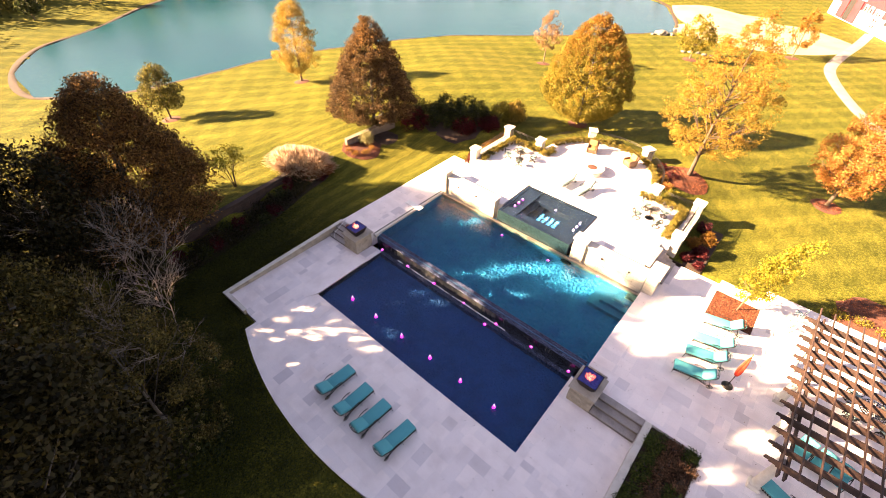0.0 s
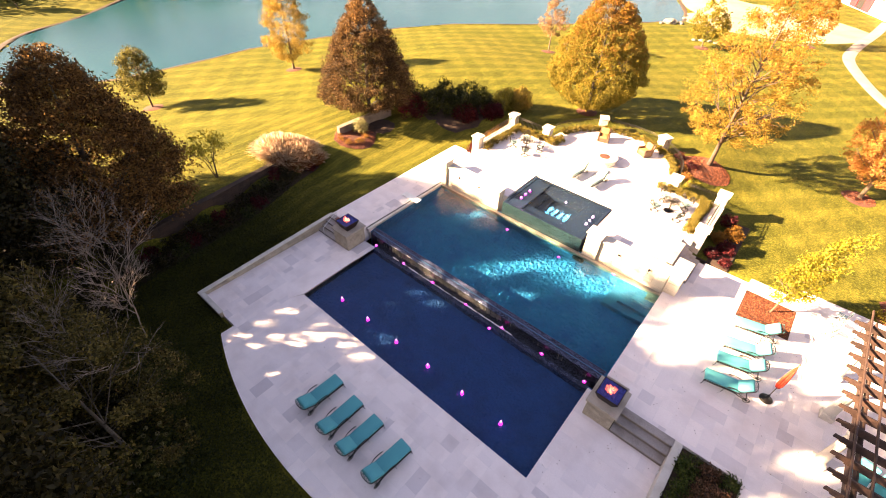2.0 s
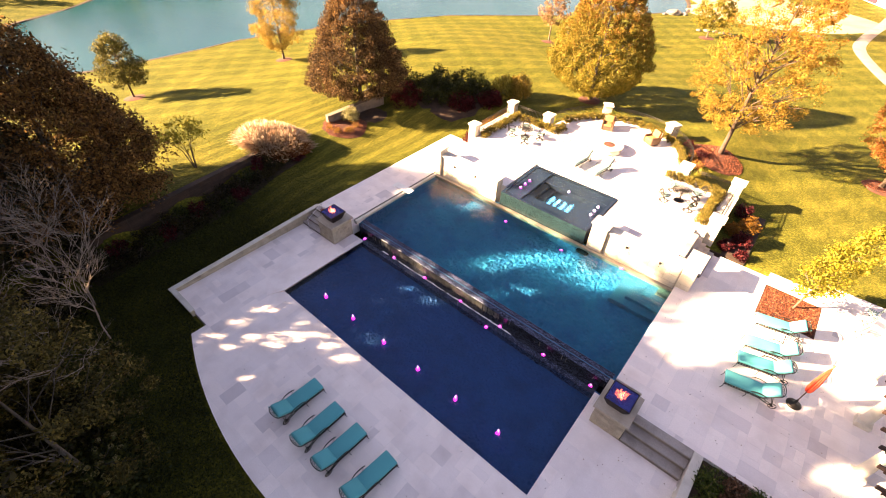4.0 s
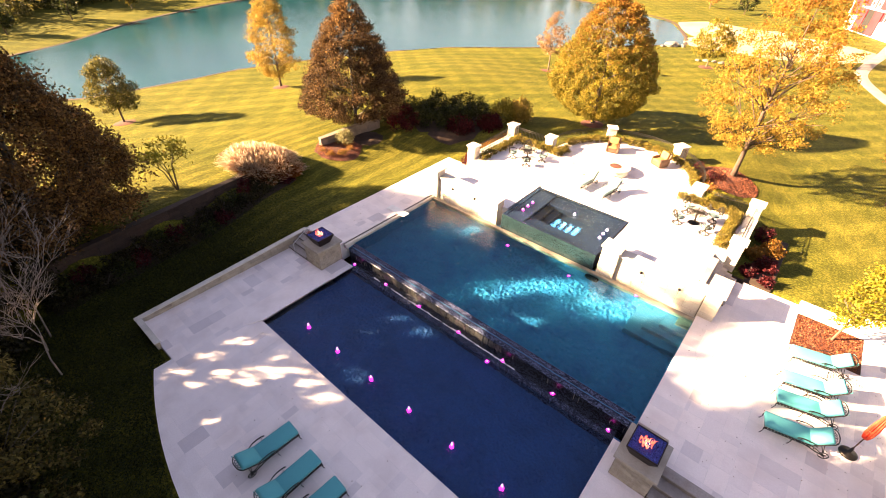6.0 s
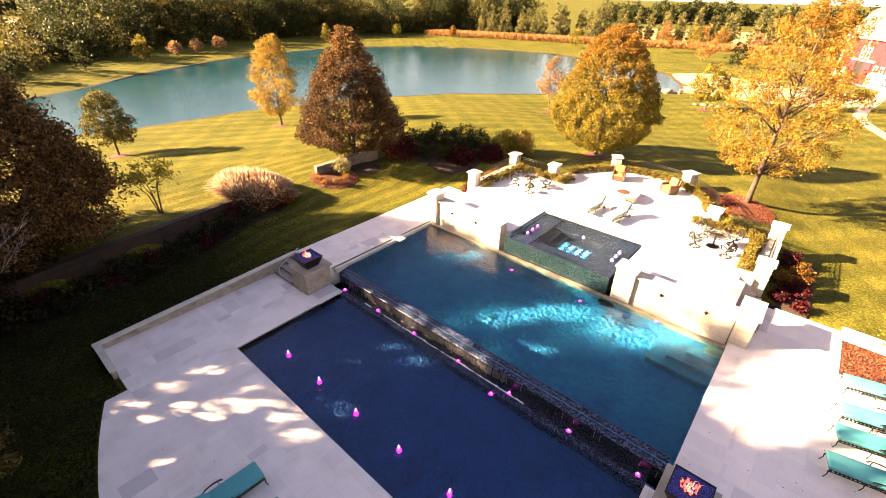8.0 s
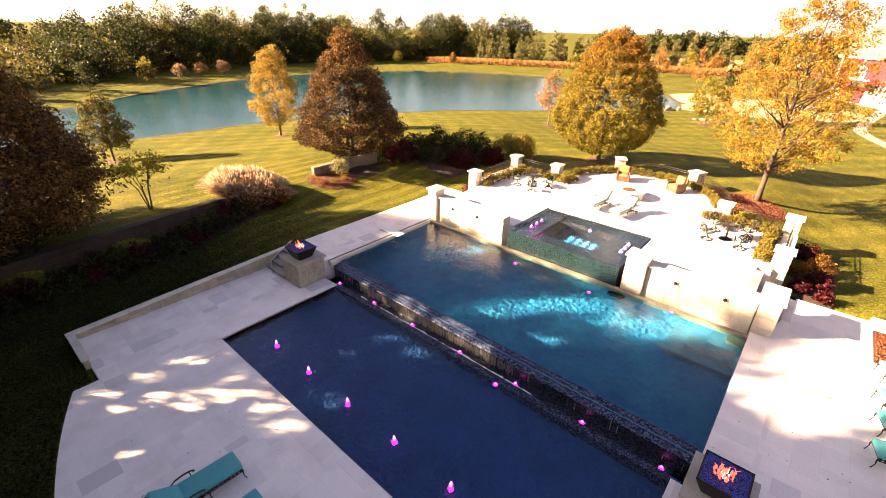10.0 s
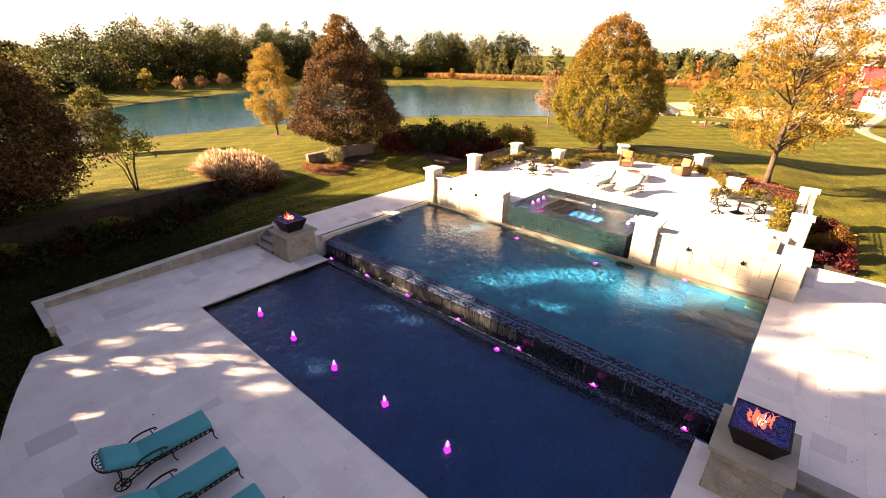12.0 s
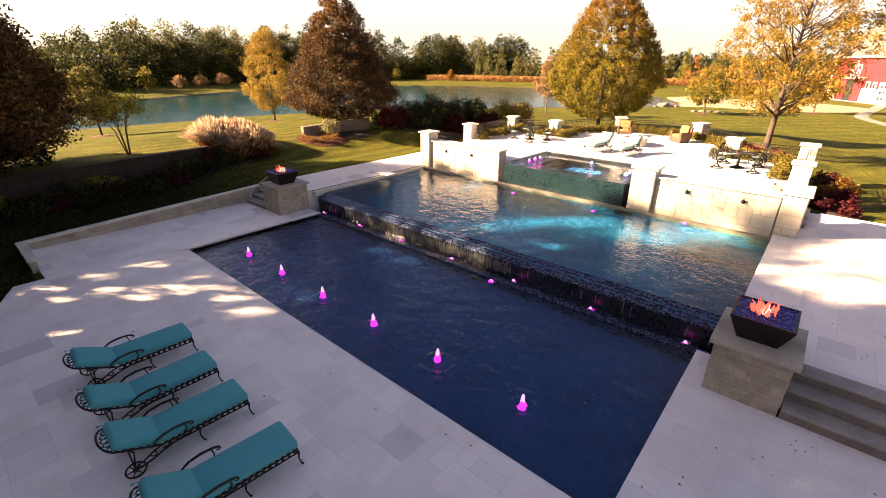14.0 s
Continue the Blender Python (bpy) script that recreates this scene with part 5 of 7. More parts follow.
# several of these stand out of view, added to cast shade on pool and terraces
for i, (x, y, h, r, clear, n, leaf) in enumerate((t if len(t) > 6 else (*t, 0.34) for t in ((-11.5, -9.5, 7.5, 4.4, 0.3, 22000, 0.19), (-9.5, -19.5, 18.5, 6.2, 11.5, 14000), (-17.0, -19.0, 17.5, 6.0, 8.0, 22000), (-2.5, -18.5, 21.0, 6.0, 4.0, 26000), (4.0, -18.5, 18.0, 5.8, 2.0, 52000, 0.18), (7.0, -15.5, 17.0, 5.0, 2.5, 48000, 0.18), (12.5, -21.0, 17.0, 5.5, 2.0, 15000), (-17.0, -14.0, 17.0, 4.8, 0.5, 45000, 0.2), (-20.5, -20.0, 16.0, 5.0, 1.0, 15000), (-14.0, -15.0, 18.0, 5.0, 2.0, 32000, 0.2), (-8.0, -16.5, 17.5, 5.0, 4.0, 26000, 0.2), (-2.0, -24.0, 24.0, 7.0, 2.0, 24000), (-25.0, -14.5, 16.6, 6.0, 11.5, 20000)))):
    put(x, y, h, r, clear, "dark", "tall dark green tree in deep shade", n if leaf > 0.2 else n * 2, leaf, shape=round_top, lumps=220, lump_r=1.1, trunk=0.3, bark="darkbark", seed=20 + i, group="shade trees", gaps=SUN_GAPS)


# ---- far woods ----
def woods(name, rows, n, size, leaf, label, seed):
    """A belt of far trees as one mass of leaf clumps: rows of (x, y, height, radius)."""
    rng = np.random.default_rng(seed)
    pts = []
    for x, y, h, r in rows:
        k = max(400, int(n * h * r / 50))
        p = crown_points(rng, k, lambda f: r * (0.75 + 0.25 * f) * round_top(f * 0.95) * min(1, 3.2 - 3 * f), h * 0.98, -0.5, 70, 0.3, r * 0.34)
        p += np.array([x, y, land_at(x, y)])
        pts.append(p)
    w = leaf_cloud(name, np.concatenate(pts), size, LEAF[leaf], None, rng)
    return tagged(w, label, "woods", kind="stuff")


wr = random.Random(77)
BELT = [(-72, -6), (-86, 8), (-100, 22), (-112, 45), (-118, 68), (-120, 92), (-112, 118), (-100, 138), (-80, 152)]
belt_rows = []
for (ax, ay), (bx, by) in zip(BELT, BELT[1:]):
    ln = math.hypot(bx - ax, by - ay)
    for k in range(int(ln / 1.5)):
        f = (k + wr.random()) / int(ln / 1.5)
        px, py = ax + (bx - ax) * f, ay + (by - ay) * f
        ox, oy = px + 30, py - 60
        dd = math.hypot(ox, oy)
        push = wr.uniform(3, 20)
        low = 0.38 + 0.59 * min(1, max(0, (py - 16) / 20))
        belt_rows.append((px + ox / dd * push, py + oy / dd * push, low * wr.choice((wr.uniform(7, 11), wr.uniform(13, 17), wr.uniform(14, 19))), wr.uniform(4.0, 6.8)))
third = len(belt_rows) // 3
wr.shuffle(belt_rows)
woods("far_woods", belt_rows[:third], 1900, 0.56, "green", "far belt of dark green trees behind the lake", 31)
woods("far_woods_olive", belt_rows[third:2 * third], 1900, 0.56, "green", "far belt of dark green autumn trees behind the lake", 32)
woods("far_woods_gold", belt_rows[2 * third:], 1900, 0.55, "woods", "far belt of olive-green trees behind the lake", 33)


LINE = [(-110, 290), (-60, 330), (0, 365), (70, 380), (150, 390), (260, 390)]
line_rows = []
for (ax, ay), (bx, by) in zip(LINE, LINE[1:]):
    ln = math.hypot(bx - ax, by - ay)
    for k in range(int(ln / 5)):
        f = (k + wr.random()) / int(ln / 5)
        line_rows.append((ax + (bx - ax) * f, ay + (by - ay) * f + wr.uniform(-8, 8), wr.uniform(8, 14), wr.uniform(5, 8)))
for k in range(60):
    line_rows.append((-290 + wr.uniform(-30, 30), -70 + k * 5 + wr.uniform(-4, 4), wr.uniform(8, 13), wr.uniform(6, 9)))
woods("distant_treeline", line_rows, 500, 1.3, "green", "distant dark treeline beyond the fields", 34)


# ---- furniture ----
def cushion(name, x0, x1, y0, y1, z0, z1, material, parent, label="", turn=None, pivot=None, puff=0.028):
    """A soft pad with rounded edges and slightly domed faces."""
    bm = bmesh.new()
    box(bm, (0, 0, 0), (x1 - x0, y1 - y0, z1 - z0), min(0.05, (z1 - z0) * 0.46))
    bmesh.ops.subdivide_edges(bm, edges=[e for e in bm.edges if e.calc_length() > 0.3], cuts=3, use_grid_fill=True)
    for v in bm.verts:
        fx, fy = v.co.x / (x1 - x0) * 2, v.co.y / (y1 - y0) * 2
        v.co.z += math.copysign(puff, v.co.z) * max(0, 1 - fx * fx) * max(0, 1 - fy ** 4)
    c = Vector(((x0 + x1) / 2, (y0 + y1) / 2, (z0 + z1) / 2))
    m = Matrix.Translation(c)
    if turn is not None:
        p = Vector(pivot)
        m = Matrix.Translation(p) @ Matrix.Rotation(turn, 4, "X") @ Matrix.Translation(-p) @ m
    bmesh.ops.transform(bm, matrix=m, verts=bm.verts[:])
    return part(name, bm, material, parent, label, smooth=True)


def lounger(back=18.0, mat="teal"):
    """A wheeled iron lounger, foot towards +y; back: degrees by which the backrest is raised."""
    t = thing("sun_lounger", pose(0, 0, 0), "black scrolled iron sun lounger with a teal cushion", "lounger", "sun loungers")
    b = radians(back)
    hinge = (-0.42, 0.36)

    def up(y, dz=0.0):
        s = hinge[0] - y
        return (hinge[0] - s * math.cos(b) - dz * math.sin(b), hinge[1] + s * math.sin(b) + dz * math.cos(b))

    hub = (-0.84, 0.155)
    for sx in (-1, 1):
        bm = bmesh.new()
        tube(bm, [(sx * 0.33, 1.0, 0.352), (sx * 0.33, -0.42, 0.352)], 0.017, 6)
        tube(bm, [(sx * 0.33, 1.0, 0.28), (sx * 0.33, -0.42, 0.28)], 0.014, 6)
        for k in range(13):
            box(bm, (sx * 0.33, 0.95 - k * 0.105, 0.316), (0.014, 0.05, 0.06))
        part("side_rail", bm, M["iron"], t)
        bm = bmesh.new()
        y1, z1 = up(-1.06)
        tube(bm, [(sx * 0.33, -0.42, 0.35), (sx * 0.33, y1, z1 - 0.01)], 0.017, 6)
        part("back_rail", bm, M["iron"], t)
        bm = bmesh.new()
        arm = [(sx * 0.35, -0.56, 0.40), (sx * 0.37, -0.5, 0.5), (sx * 0.38, -0.38, 0.57), (sx * 0.385, -0.2, 0.6), (sx * 0.385, -0.03, 0.59), (sx * 0.385, 0.06, 0.56), (sx * 0.385, 0.075, 0.525), (sx * 0.385, 0.04, 0.505), (sx * 0.385, 0.015, 0.53)]
        tube(bm, arm, [0.013, 0.017, 0.021, 0.022, 0.021, 0.018, 0.014, 0.012, 0.009], 6)
        tube(bm, [(sx * 0.385, -0.06, 0.59), (sx * 0.37, -0.03, 0.47), (sx * 0.335, -0.1, 0.35)], 0.012, 5)
        part("armrest", bm, M["iron"], t)
        for y0 in (0.98, 0.12):
            bm = bmesh.new()
            tube(bm, [(sx * 0.33, y0, 0.35), (sx * 0.33, y0 + 0.03, 0.28), (sx * 0.335, y0 + 0.015, 0.16), (sx * 0.34, y0 + 0.05, 0.03), (sx * 0.34, y0 + 0.07, 0.0)], [0.019, 0.021, 0.013, 0.013, 0.02], 6)
            part("leg", bm, M["iron"], t)
        bm = bmesh.new()
        tube(bm, [(sx * 0.315, 0.0, 0.29), (sx * 0.315, -0.2, 0.28), (sx * 0.315, -0.4, 0.225), (sx * 0.315, -0.6, 0.15), (sx * 0.315, -0.74, 0.125), (sx * 0.315, *hub)], 0.016, 6)
        tube(bm, [(sx * 0.315, -0.42, 0.34), (sx * 0.315, -0.56, 0.29), (sx * 0.315, -0.72, 0.2), (sx * 0.315, *hub)], 0.014, 6)
        tube(bm, [(sx * 0.315, *hub), (sx * 0.315, up(-0.9)[0] + 0.06, up(-0.9)[1] - 0.12), (sx * 0.315, up(-0.9)[0], up(-0.9)[1] - 0.02)], 0.013, 6)
        ring(bm, (sx * 0.315, -0.56, 0.25), 0.045, 0.010, 10, "x")
        part("wheel_strut", bm, M["iron"], t)
        bm = bmesh.new()
        ring(bm, (sx * 0.36, *hub), 0.142, 0.015, 22, "x")
        ring(bm, (sx * 0.36, *hub), 0.034, 0.016, 10, "x")
        for k in range(6):
            a = k * math.pi / 3
            tube(bm, [(sx * 0.36, *hub), (sx * 0.36, hub[0] + 0.14 * math.cos(a), hub[1] + 0.14 * math.sin(a))], 0.010, 4)
        part("wheel", bm, M["iron"], t)
    bm = bmesh.new()
    tube(bm, [(-0.36, *hub), (0.36, *hub)], 0.013, 6)
    part("axle", bm, M["iron"], t)
    bm = bmesh.new()
    pts = []
    for k in range(17):
        a = math.pi * k / 16
        y, z = up(-1.04 - 0.2 * math.sin(a) ** 0.8)
        pts.append((0.34 * math.cos(a), y, z))
    tube(bm, pts, 0.018, 6)
    for k in range(-2, 3):
        y1, z1 = up(-1.14 + 0.012 * k * k)
        ring(bm, (k * 0.112, y1, z1), 0.052, 0.011, 10)
    y1, z1 = up(-1.04)
    tube(bm, [(-0.33, y1, z1), (0.33, y1, z1)], 0.014, 6)
    part("scroll_headpiece", bm, M["iron"], t)
    bm = bmesh.new()
    for k in range(14):
        y = 0.95 - k * 0.1
        box(bm, (0, y, 0.352), (0.66, 0.045, 0.008))
    for k in range(6):
        y, z = up(-0.5 - k * 0.11)
        box(bm, (0, y, z), (0.66, 0.045, 0.008), 0, Matrix.Rotation(-b, 3, "X"))
    part("slats", bm, M["iron"], t)
    one_tube("foot_rail", [(-0.33, 1.0, 0.345), (0.33, 1.0, 0.345)], 0.014, M["iron"], t, 6)
    pad = cushion("seat_cushion", -0.325, 0.325, -0.415, 1.03, 0.362, 0.5, M[mat], t, "", None, None, 0.035)
    rest = cushion("back_cushion", -0.325, 0.325, -1.12, -0.43, 0.362, 0.515, M[mat], t, "", -b, (0, -0.42, 0.36), 0.05)
    for sx in (-1, 1):
        one_tube("piping", [(sx * 0.318, -0.39, 0.478), (sx * 0.318, 1.0, 0.478)], 0.007, M[mat], pad, 5)
        one_tube("piping", [(sx * 0.318, *up(-0.46, 0.125)), (sx * 0.318, *up(-1.1, 0.125))], 0.007, M[mat], rest, 5)
    for k in range(7):
        x = (k - 3) * 0.095
        y1, z1 = up(-1.11, 0.13)
        y2, z2 = up(-1.05, 0.155)
        one_tube("gather", [(x, y1, z1), (x * 0.93, y2, z2)], [0.016, 0.004], M[mat], rest, 5)
    return t


def place(src, spots):
    """The first spot moves the thing itself, the rest are copies: (x, y, z, turn)."""
    for i, (x, y, z, a) in enumerate(spots):
        m = pose(x, y, z, 0, 0, a)
        if i == 0:
            src.matrix_world = m
        else:
            copy_thing(src, m)


LEFT_SET = [(5.93, -3.42, 0, -3), (7.46, -3.53, 0, -1), (8.78, -3.55, 0, -3), (10.42, -3.54, 0, -5),
                    (24.9, 5.2, DECK, 70)]
place(lounger(26), LEFT_SET)
place(lounger(46), [(20.18, 13.72, DECK, 104), (20.1, 11.95, DECK, 104), (20.08, 10.72, DECK, 104), (19.95, 9.2, DECK, 101)])
ch = lounger(48, "paleteal")
ch.name = "chaise"
tagged(ch, "iron chaise with a raised back and a pale aqua cushion", "chaise", "patio chaises")
place(ch, [(6.35, 19.75, PATIO, 172), (7.95, 19.6, PATIO, 170)])


def swivel_chair():
    t = thing("dining_chair", pose(0, 0, 0), "black cast-iron swivel chair with a pale aqua seat pad", "chair", "chairs round the tables")
    bm = bmesh.new()
    ring(bm, (0, 0, 0.02), 0.25, 0.028, 20)
    for k in range(4):
        a = k * math.pi / 2
        tube(bm, [(0.25 * math.cos(a), 0.25 * math.sin(a), 0.02), (0.12 * math.cos(a), 0.12 * math.sin(a), 0.1), (0, 0, 0.26)], 0.024, 5)
    part("swivel_base", bm, M["iron"], t)
    one_tube("stem", [(0, 0, 0.2), (0, 0, 0.41)], 0.03, M["iron"], t, 10)
    bm = bmesh.new()
    ring(bm, (0, 0, 0.42), 0.25, 0.028, 20)
    for k in range(-2, 3):
        tube(bm, [(k * 0.09, -0.22, 0.42), (k * 0.09, 0.22, 0.42)], 0.015, 4)
    part("seat_frame", bm, M["iron"], t)
    cushion("seat_pad", -0.23, 0.23, -0.22, 0.24, 0.432, 0.49, M["paleteal"], t)
    bm = bmesh.new()
    pts = [(0.24 * math.cos(math.pi * k / 12) * 1.0, -0.27 - 0.1 * math.sin(math.pi * k / 12), 0.42 + 0.5 * math.sin(math.pi * k / 12) ** 0.8) for k in range(13)]
    tube(bm, pts, 0.028, 6)
    for cx, cz, r in ((0, 0.72, 0.1), (-0.11, 0.6, 0.075), (0.11, 0.6, 0.075), (0, 0.56, 0.07), (0, 0.85, 0.045), (-0.13, 0.74, 0.045), (0.13, 0.74, 0.045)):
        ring(bm, (cx, -0.33 + (cz - 0.7) * -0.12, cz), r, 0.021, 12, "y")
    part("scroll_backrest", bm, M["iron"], t)
    for sx in (-1, 1):
        one_tube("armrest", [(sx * 0.26, -0.28, 0.62), (sx * 0.29, 0.0, 0.66), (sx * 0.28, 0.16, 0.62), (sx * 0.25, 0.1, 0.43)], 0.024, M["iron"], t, 6)
    return t


def dining_table():
    t = thing("patio_table", pose(0, 0, 0), "round black cast-iron table with a pierced top", "table", "patio tables")
    bm = bmesh.new()
    for r in (0.62, 0.48, 0.33, 0.18):
        ring(bm, (0, 0, 0.72), r, 0.022 if r > 0.6 else 0.017, 32)
    for k in range(26):
        a = 2 * math.pi * k / 26
        tube(bm, [(0.1 * math.cos(a), 0.1 * math.sin(a), 0.72), (0.62 * math.cos(a + 0.16), 0.62 * math.sin(a + 0.16), 0.72)], 0.015, 4)
    for k in range(10):
        a = 2 * math.pi * k / 10
        ring(bm, (0.405 * math.cos(a), 0.405 * math.sin(a), 0.722), 0.07, 0.014, 10)
    lathe(bm, [(0.11, 0.71), (0.11, 0.728), (0.02, 0.73)], 16)
    part("pierced_top", bm, M["iron"], t)
    bm = bmesh.new()
    lathe(bm, [(0.3, 0.0), (0.3, 0.03), (0.22, 0.06), (0.06, 0.12), (0.045, 0.4), (0.07, 0.6), (0.12, 0.705)], 20)
    part("pedestal_base", bm, M["iron"], t, smooth=True)
    return t


place(dining_table(), [(1.42, 20.55, PATIO, 0), (13.1, 20.1, PATIO, 20)])
place(swivel_chair(), [(0.55, 20.05, PATIO, -62), (1.95, 19.55, PATIO, 28), (2.45, 20.9, PATIO, 110), (0.9, 21.45, PATIO, 210),
                       (12.35, 19.4, PATIO, -42), (13.85, 19.3, PATIO, 42), (13.85, 20.95, PATIO, 140), (12.4, 20.95, PATIO, 222)])


def armchair():
    t = thing("wicker_armchair", pose(0, 0, 0), "deep brown wicker armchair with golden-orange cushions", "armchair", "armchairs round the fire pit")
    bm = bmesh.new()
    box(bm, (0, 0, 0.2), (0.82, 0.8, 0.32), 0.04)
    part("base", bm, M["wicker"], t)
    for sx in (-1, 1):
        bm = bmesh.new()
        box(bm, (sx * 0.39, 0.02, 0.36), (0.14, 0.82, 0.56), 0.06)
        part("arm", bm, M["wicker"], t)
    bm = bmesh.new()
    box(bm, (0, -0.4, 0.52), (0.86, 0.16, 0.86), 0.06, Matrix.Rotation(radians(10), 3, "X"))
    part("back", bm, M["wicker"], t)
    for sx, sy in ((-1, -1), (1, -1), (-1, 1), (1, 1)):
        one_tube("foot", [(sx * 0.34, sy * 0.33, 0.0), (sx * 0.34, sy * 0.33, 0.06)], 0.03, M["wicker"], t, 8)
    cushion("seat_cushion", -0.31, 0.31, -0.28, 0.42, 0.36, 0.5, M["gold"], t)
    cushion("back_cushion", -0.32, 0.32, -0.32, -0.16, 0.5, 0.98, M["gold"], t, "", radians(12), (0, -0.3, 0.5))
    return t


place(armchair(), [(5.45, 26.2, PATIO, 196), (8.95, 26.25, PATIO, 150)])


def fire_pit(x, y, z):
    t = thing("fire_pit", pose(x, y, z), "round limestone fire pit with a wide flat rim", "fire pit")
    bm = bmesh.new()
    lathe(bm, [(0.86, 0.0), (0.86, 0.4)], 30)
    part("drum", bm, M["mortar"], t)
    for lvl in range(2):
        for k in range(15):
            a0, a1 = 2 * math.pi * (k + 0.5 * lvl) / 15 + 0.008, 2 * math.pi * (k + 1 + 0.5 * lvl) / 15 - 0.008
            vs, fs = [], []
            for r in (0.85, 0.9):
                for a in (a0, (a0 + a1) / 2, a1):
                    for zz in (0.01 + 0.2 * lvl, 0.2 + 0.2 * lvl):
                        vs.append((r * math.cos(a), r * math.sin(a), zz))
            fs = [[6, 8, 9, 7], [8, 10, 11, 9], [1, 7, 9, 3], [3, 9, 11, 5], [0, 2, 8, 6], [2, 4, 10, 8], [0, 6, 7, 1], [4, 5, 11, 10]]
            mesh_object("stone", vs, fs, M["cap"], t)
    bm = bmesh.new()
    lathe(bm, [(0.4, 0.41), (0.98, 0.41), (1.0, 0.43), (1.0, 0.47), (0.98, 0.49), (0.42, 0.49), (0.4, 0.47)], 40)
    part("rim", bm, M["cap"], t)
    bm = bmesh.new()
    lathe(bm, [(0.39, 0.42), (0.39, 0.495), (0.2, 0.52), (0.02, 0.53)], 24)
    part("lava_rock", bm, M["mulch"], t, "rust-coloured lava rock in the burner")
    return t


fire_pit(7.0, 23.0, PATIO)


def umbrella(x, y, z):
    t = thing("umbrella", pose(x, y, z), "closed red market umbrella in a round black base", "umbrella")
    bm = bmesh.new()
    lathe(bm, [(0.28, 0.0), (0.28, 0.05), (0.2, 0.09), (0.05, 0.12), (0.04, 0.35)], 20)
    part("base", bm, M["iron"], t, smooth=True)
    one_tube("pole", [(0, 0, 0.3), (0, 0, 2.72)], 0.02, M["bark"], t, 8)
    bm = bmesh.new()
    n = 24
    prof = [(1.0, 0.07), (1.2, 0.11), (1.6, 0.115), (2.0, 0.09), (2.4, 0.055), (2.62, 0.025)]
    rings = []
    for zz, r in prof:
        rings.append([bm.verts.new((r * (1 + 0.28 * math.cos(k * math.pi)) * math.cos(2 * math.pi * k / n), r * (1 + 0.28 * math.cos(k * math.pi)) * math.sin(2 * math.pi * k / n), zz)) for k in range(n)])
    for a, b in zip(rings, rings[1:]):
        for k in range(n):
            bm.faces.new((a[k], a[(k + 1) % n], b[(k + 1) % n], b[k]))
    bm.faces.new(rings[0][::-1])
    bm.faces.new(rings[-1])
    part("folded_canopy", bm, M["red"], t)
    bm = bmesh.new()
    ring(bm, (0, 0, 1.45), 0.125, 0.02, 16)
    part("strap", bm, M["red"], t)
    bm = bmesh.new()
    lathe(bm, [(0.03, 2.66), (0.045, 2.72), (0.02, 2.8)], 10)
    part("finial", bm, M["bark"], t)
    return t


umbrella(21.55, 9.85, DECK)


def side_table(x, y, z):
    t = thing("side_table", pose(x, y, z), "small black iron side table with a lattice top", "table")
    bm = bmesh.new()
    for s in (-1, 1):
        tube(bm, [(s * 0.27, -0.27, 0.45), (s * 0.27, 0.27, 0.45)], 0.014, 5)
        tube(bm, [(-0.27, s * 0.27, 0.45), (0.27, s * 0.27, 0.45)], 0.014, 5)
    for k in range(-2, 3):
        tube(bm, [(k * 0.09, -0.27, 0.45), (k * 0.09, 0.27, 0.45)], 0.008, 4)
        tube(bm, [(-0.27, k * 0.09, 0.45), (0.27, k * 0.09, 0.45)], 0.008, 4)
    part("lattice_top", bm, M["iron"], t)
    for sx, sy in ((-1, -1), (1, -1), (-1, 1), (1, 1)):
        one_tube("leg", [(sx * 0.25, sy * 0.25, 0.45), (sx * 0.2, sy * 0.2, 0.22), (sx * 0.27, sy * 0.27, 0.0)], 0.012, M["iron"], t, 5)
    return t


side_table(20.75, 12.82, DECK)


def bistro_chair():
    t = thing("folding_chair", pose(0, 0, 0), "verdigris iron bistro chair", "chair", "bistro chairs")
    for sx in (-1, 1):
        one_tube("leg", [(sx * 0.2, 0.2, 0.0), (sx * 0.2, -0.18, 0.46), (sx * 0.19, -0.26, 0.9)], 0.011, M["iron"], t, 5)
        one_tube("leg", [(sx * 0.18, -0.24, 0.0), (sx * 0.18, 0.18, 0.46)], 0.011, M["iron"], t, 5)
    for k in range(5):
        one_box("seat_slat", (0, -0.16 + k * 0.085, 0.465), (0.4, 0.06, 0.014), M["paleteal"], t, 0.004)
    for k in range(3):
        one_box("back_slat", (0, -0.215 - k * 0.022, 0.64 + k * 0.1), (0.38, 0.014, 0.06), M["paleteal"], t, 0.004)
    return t


place(bistro_chair(), [(23.1, 16.1, DECK, 60), (23.3, 16.95, DECK, 75), (23.5, 17.7, DECK, 80)])


def plank(x, y, z):
    t = thing("jump_board", pose(x, y, z), "flat white slab board reaching over the pool's edge", "board")
    one_box("board", (0.15, 0, 0.06), (1.5, 0.5, 0.06), M["white"], t, 0.012)
    one_box("bracket", (-0.35, 0, 0.015), (0.5, 0.4, 0.03), M["cap"], t, 0.005)
    return t


plank(-1.55, 10.22, DECK)


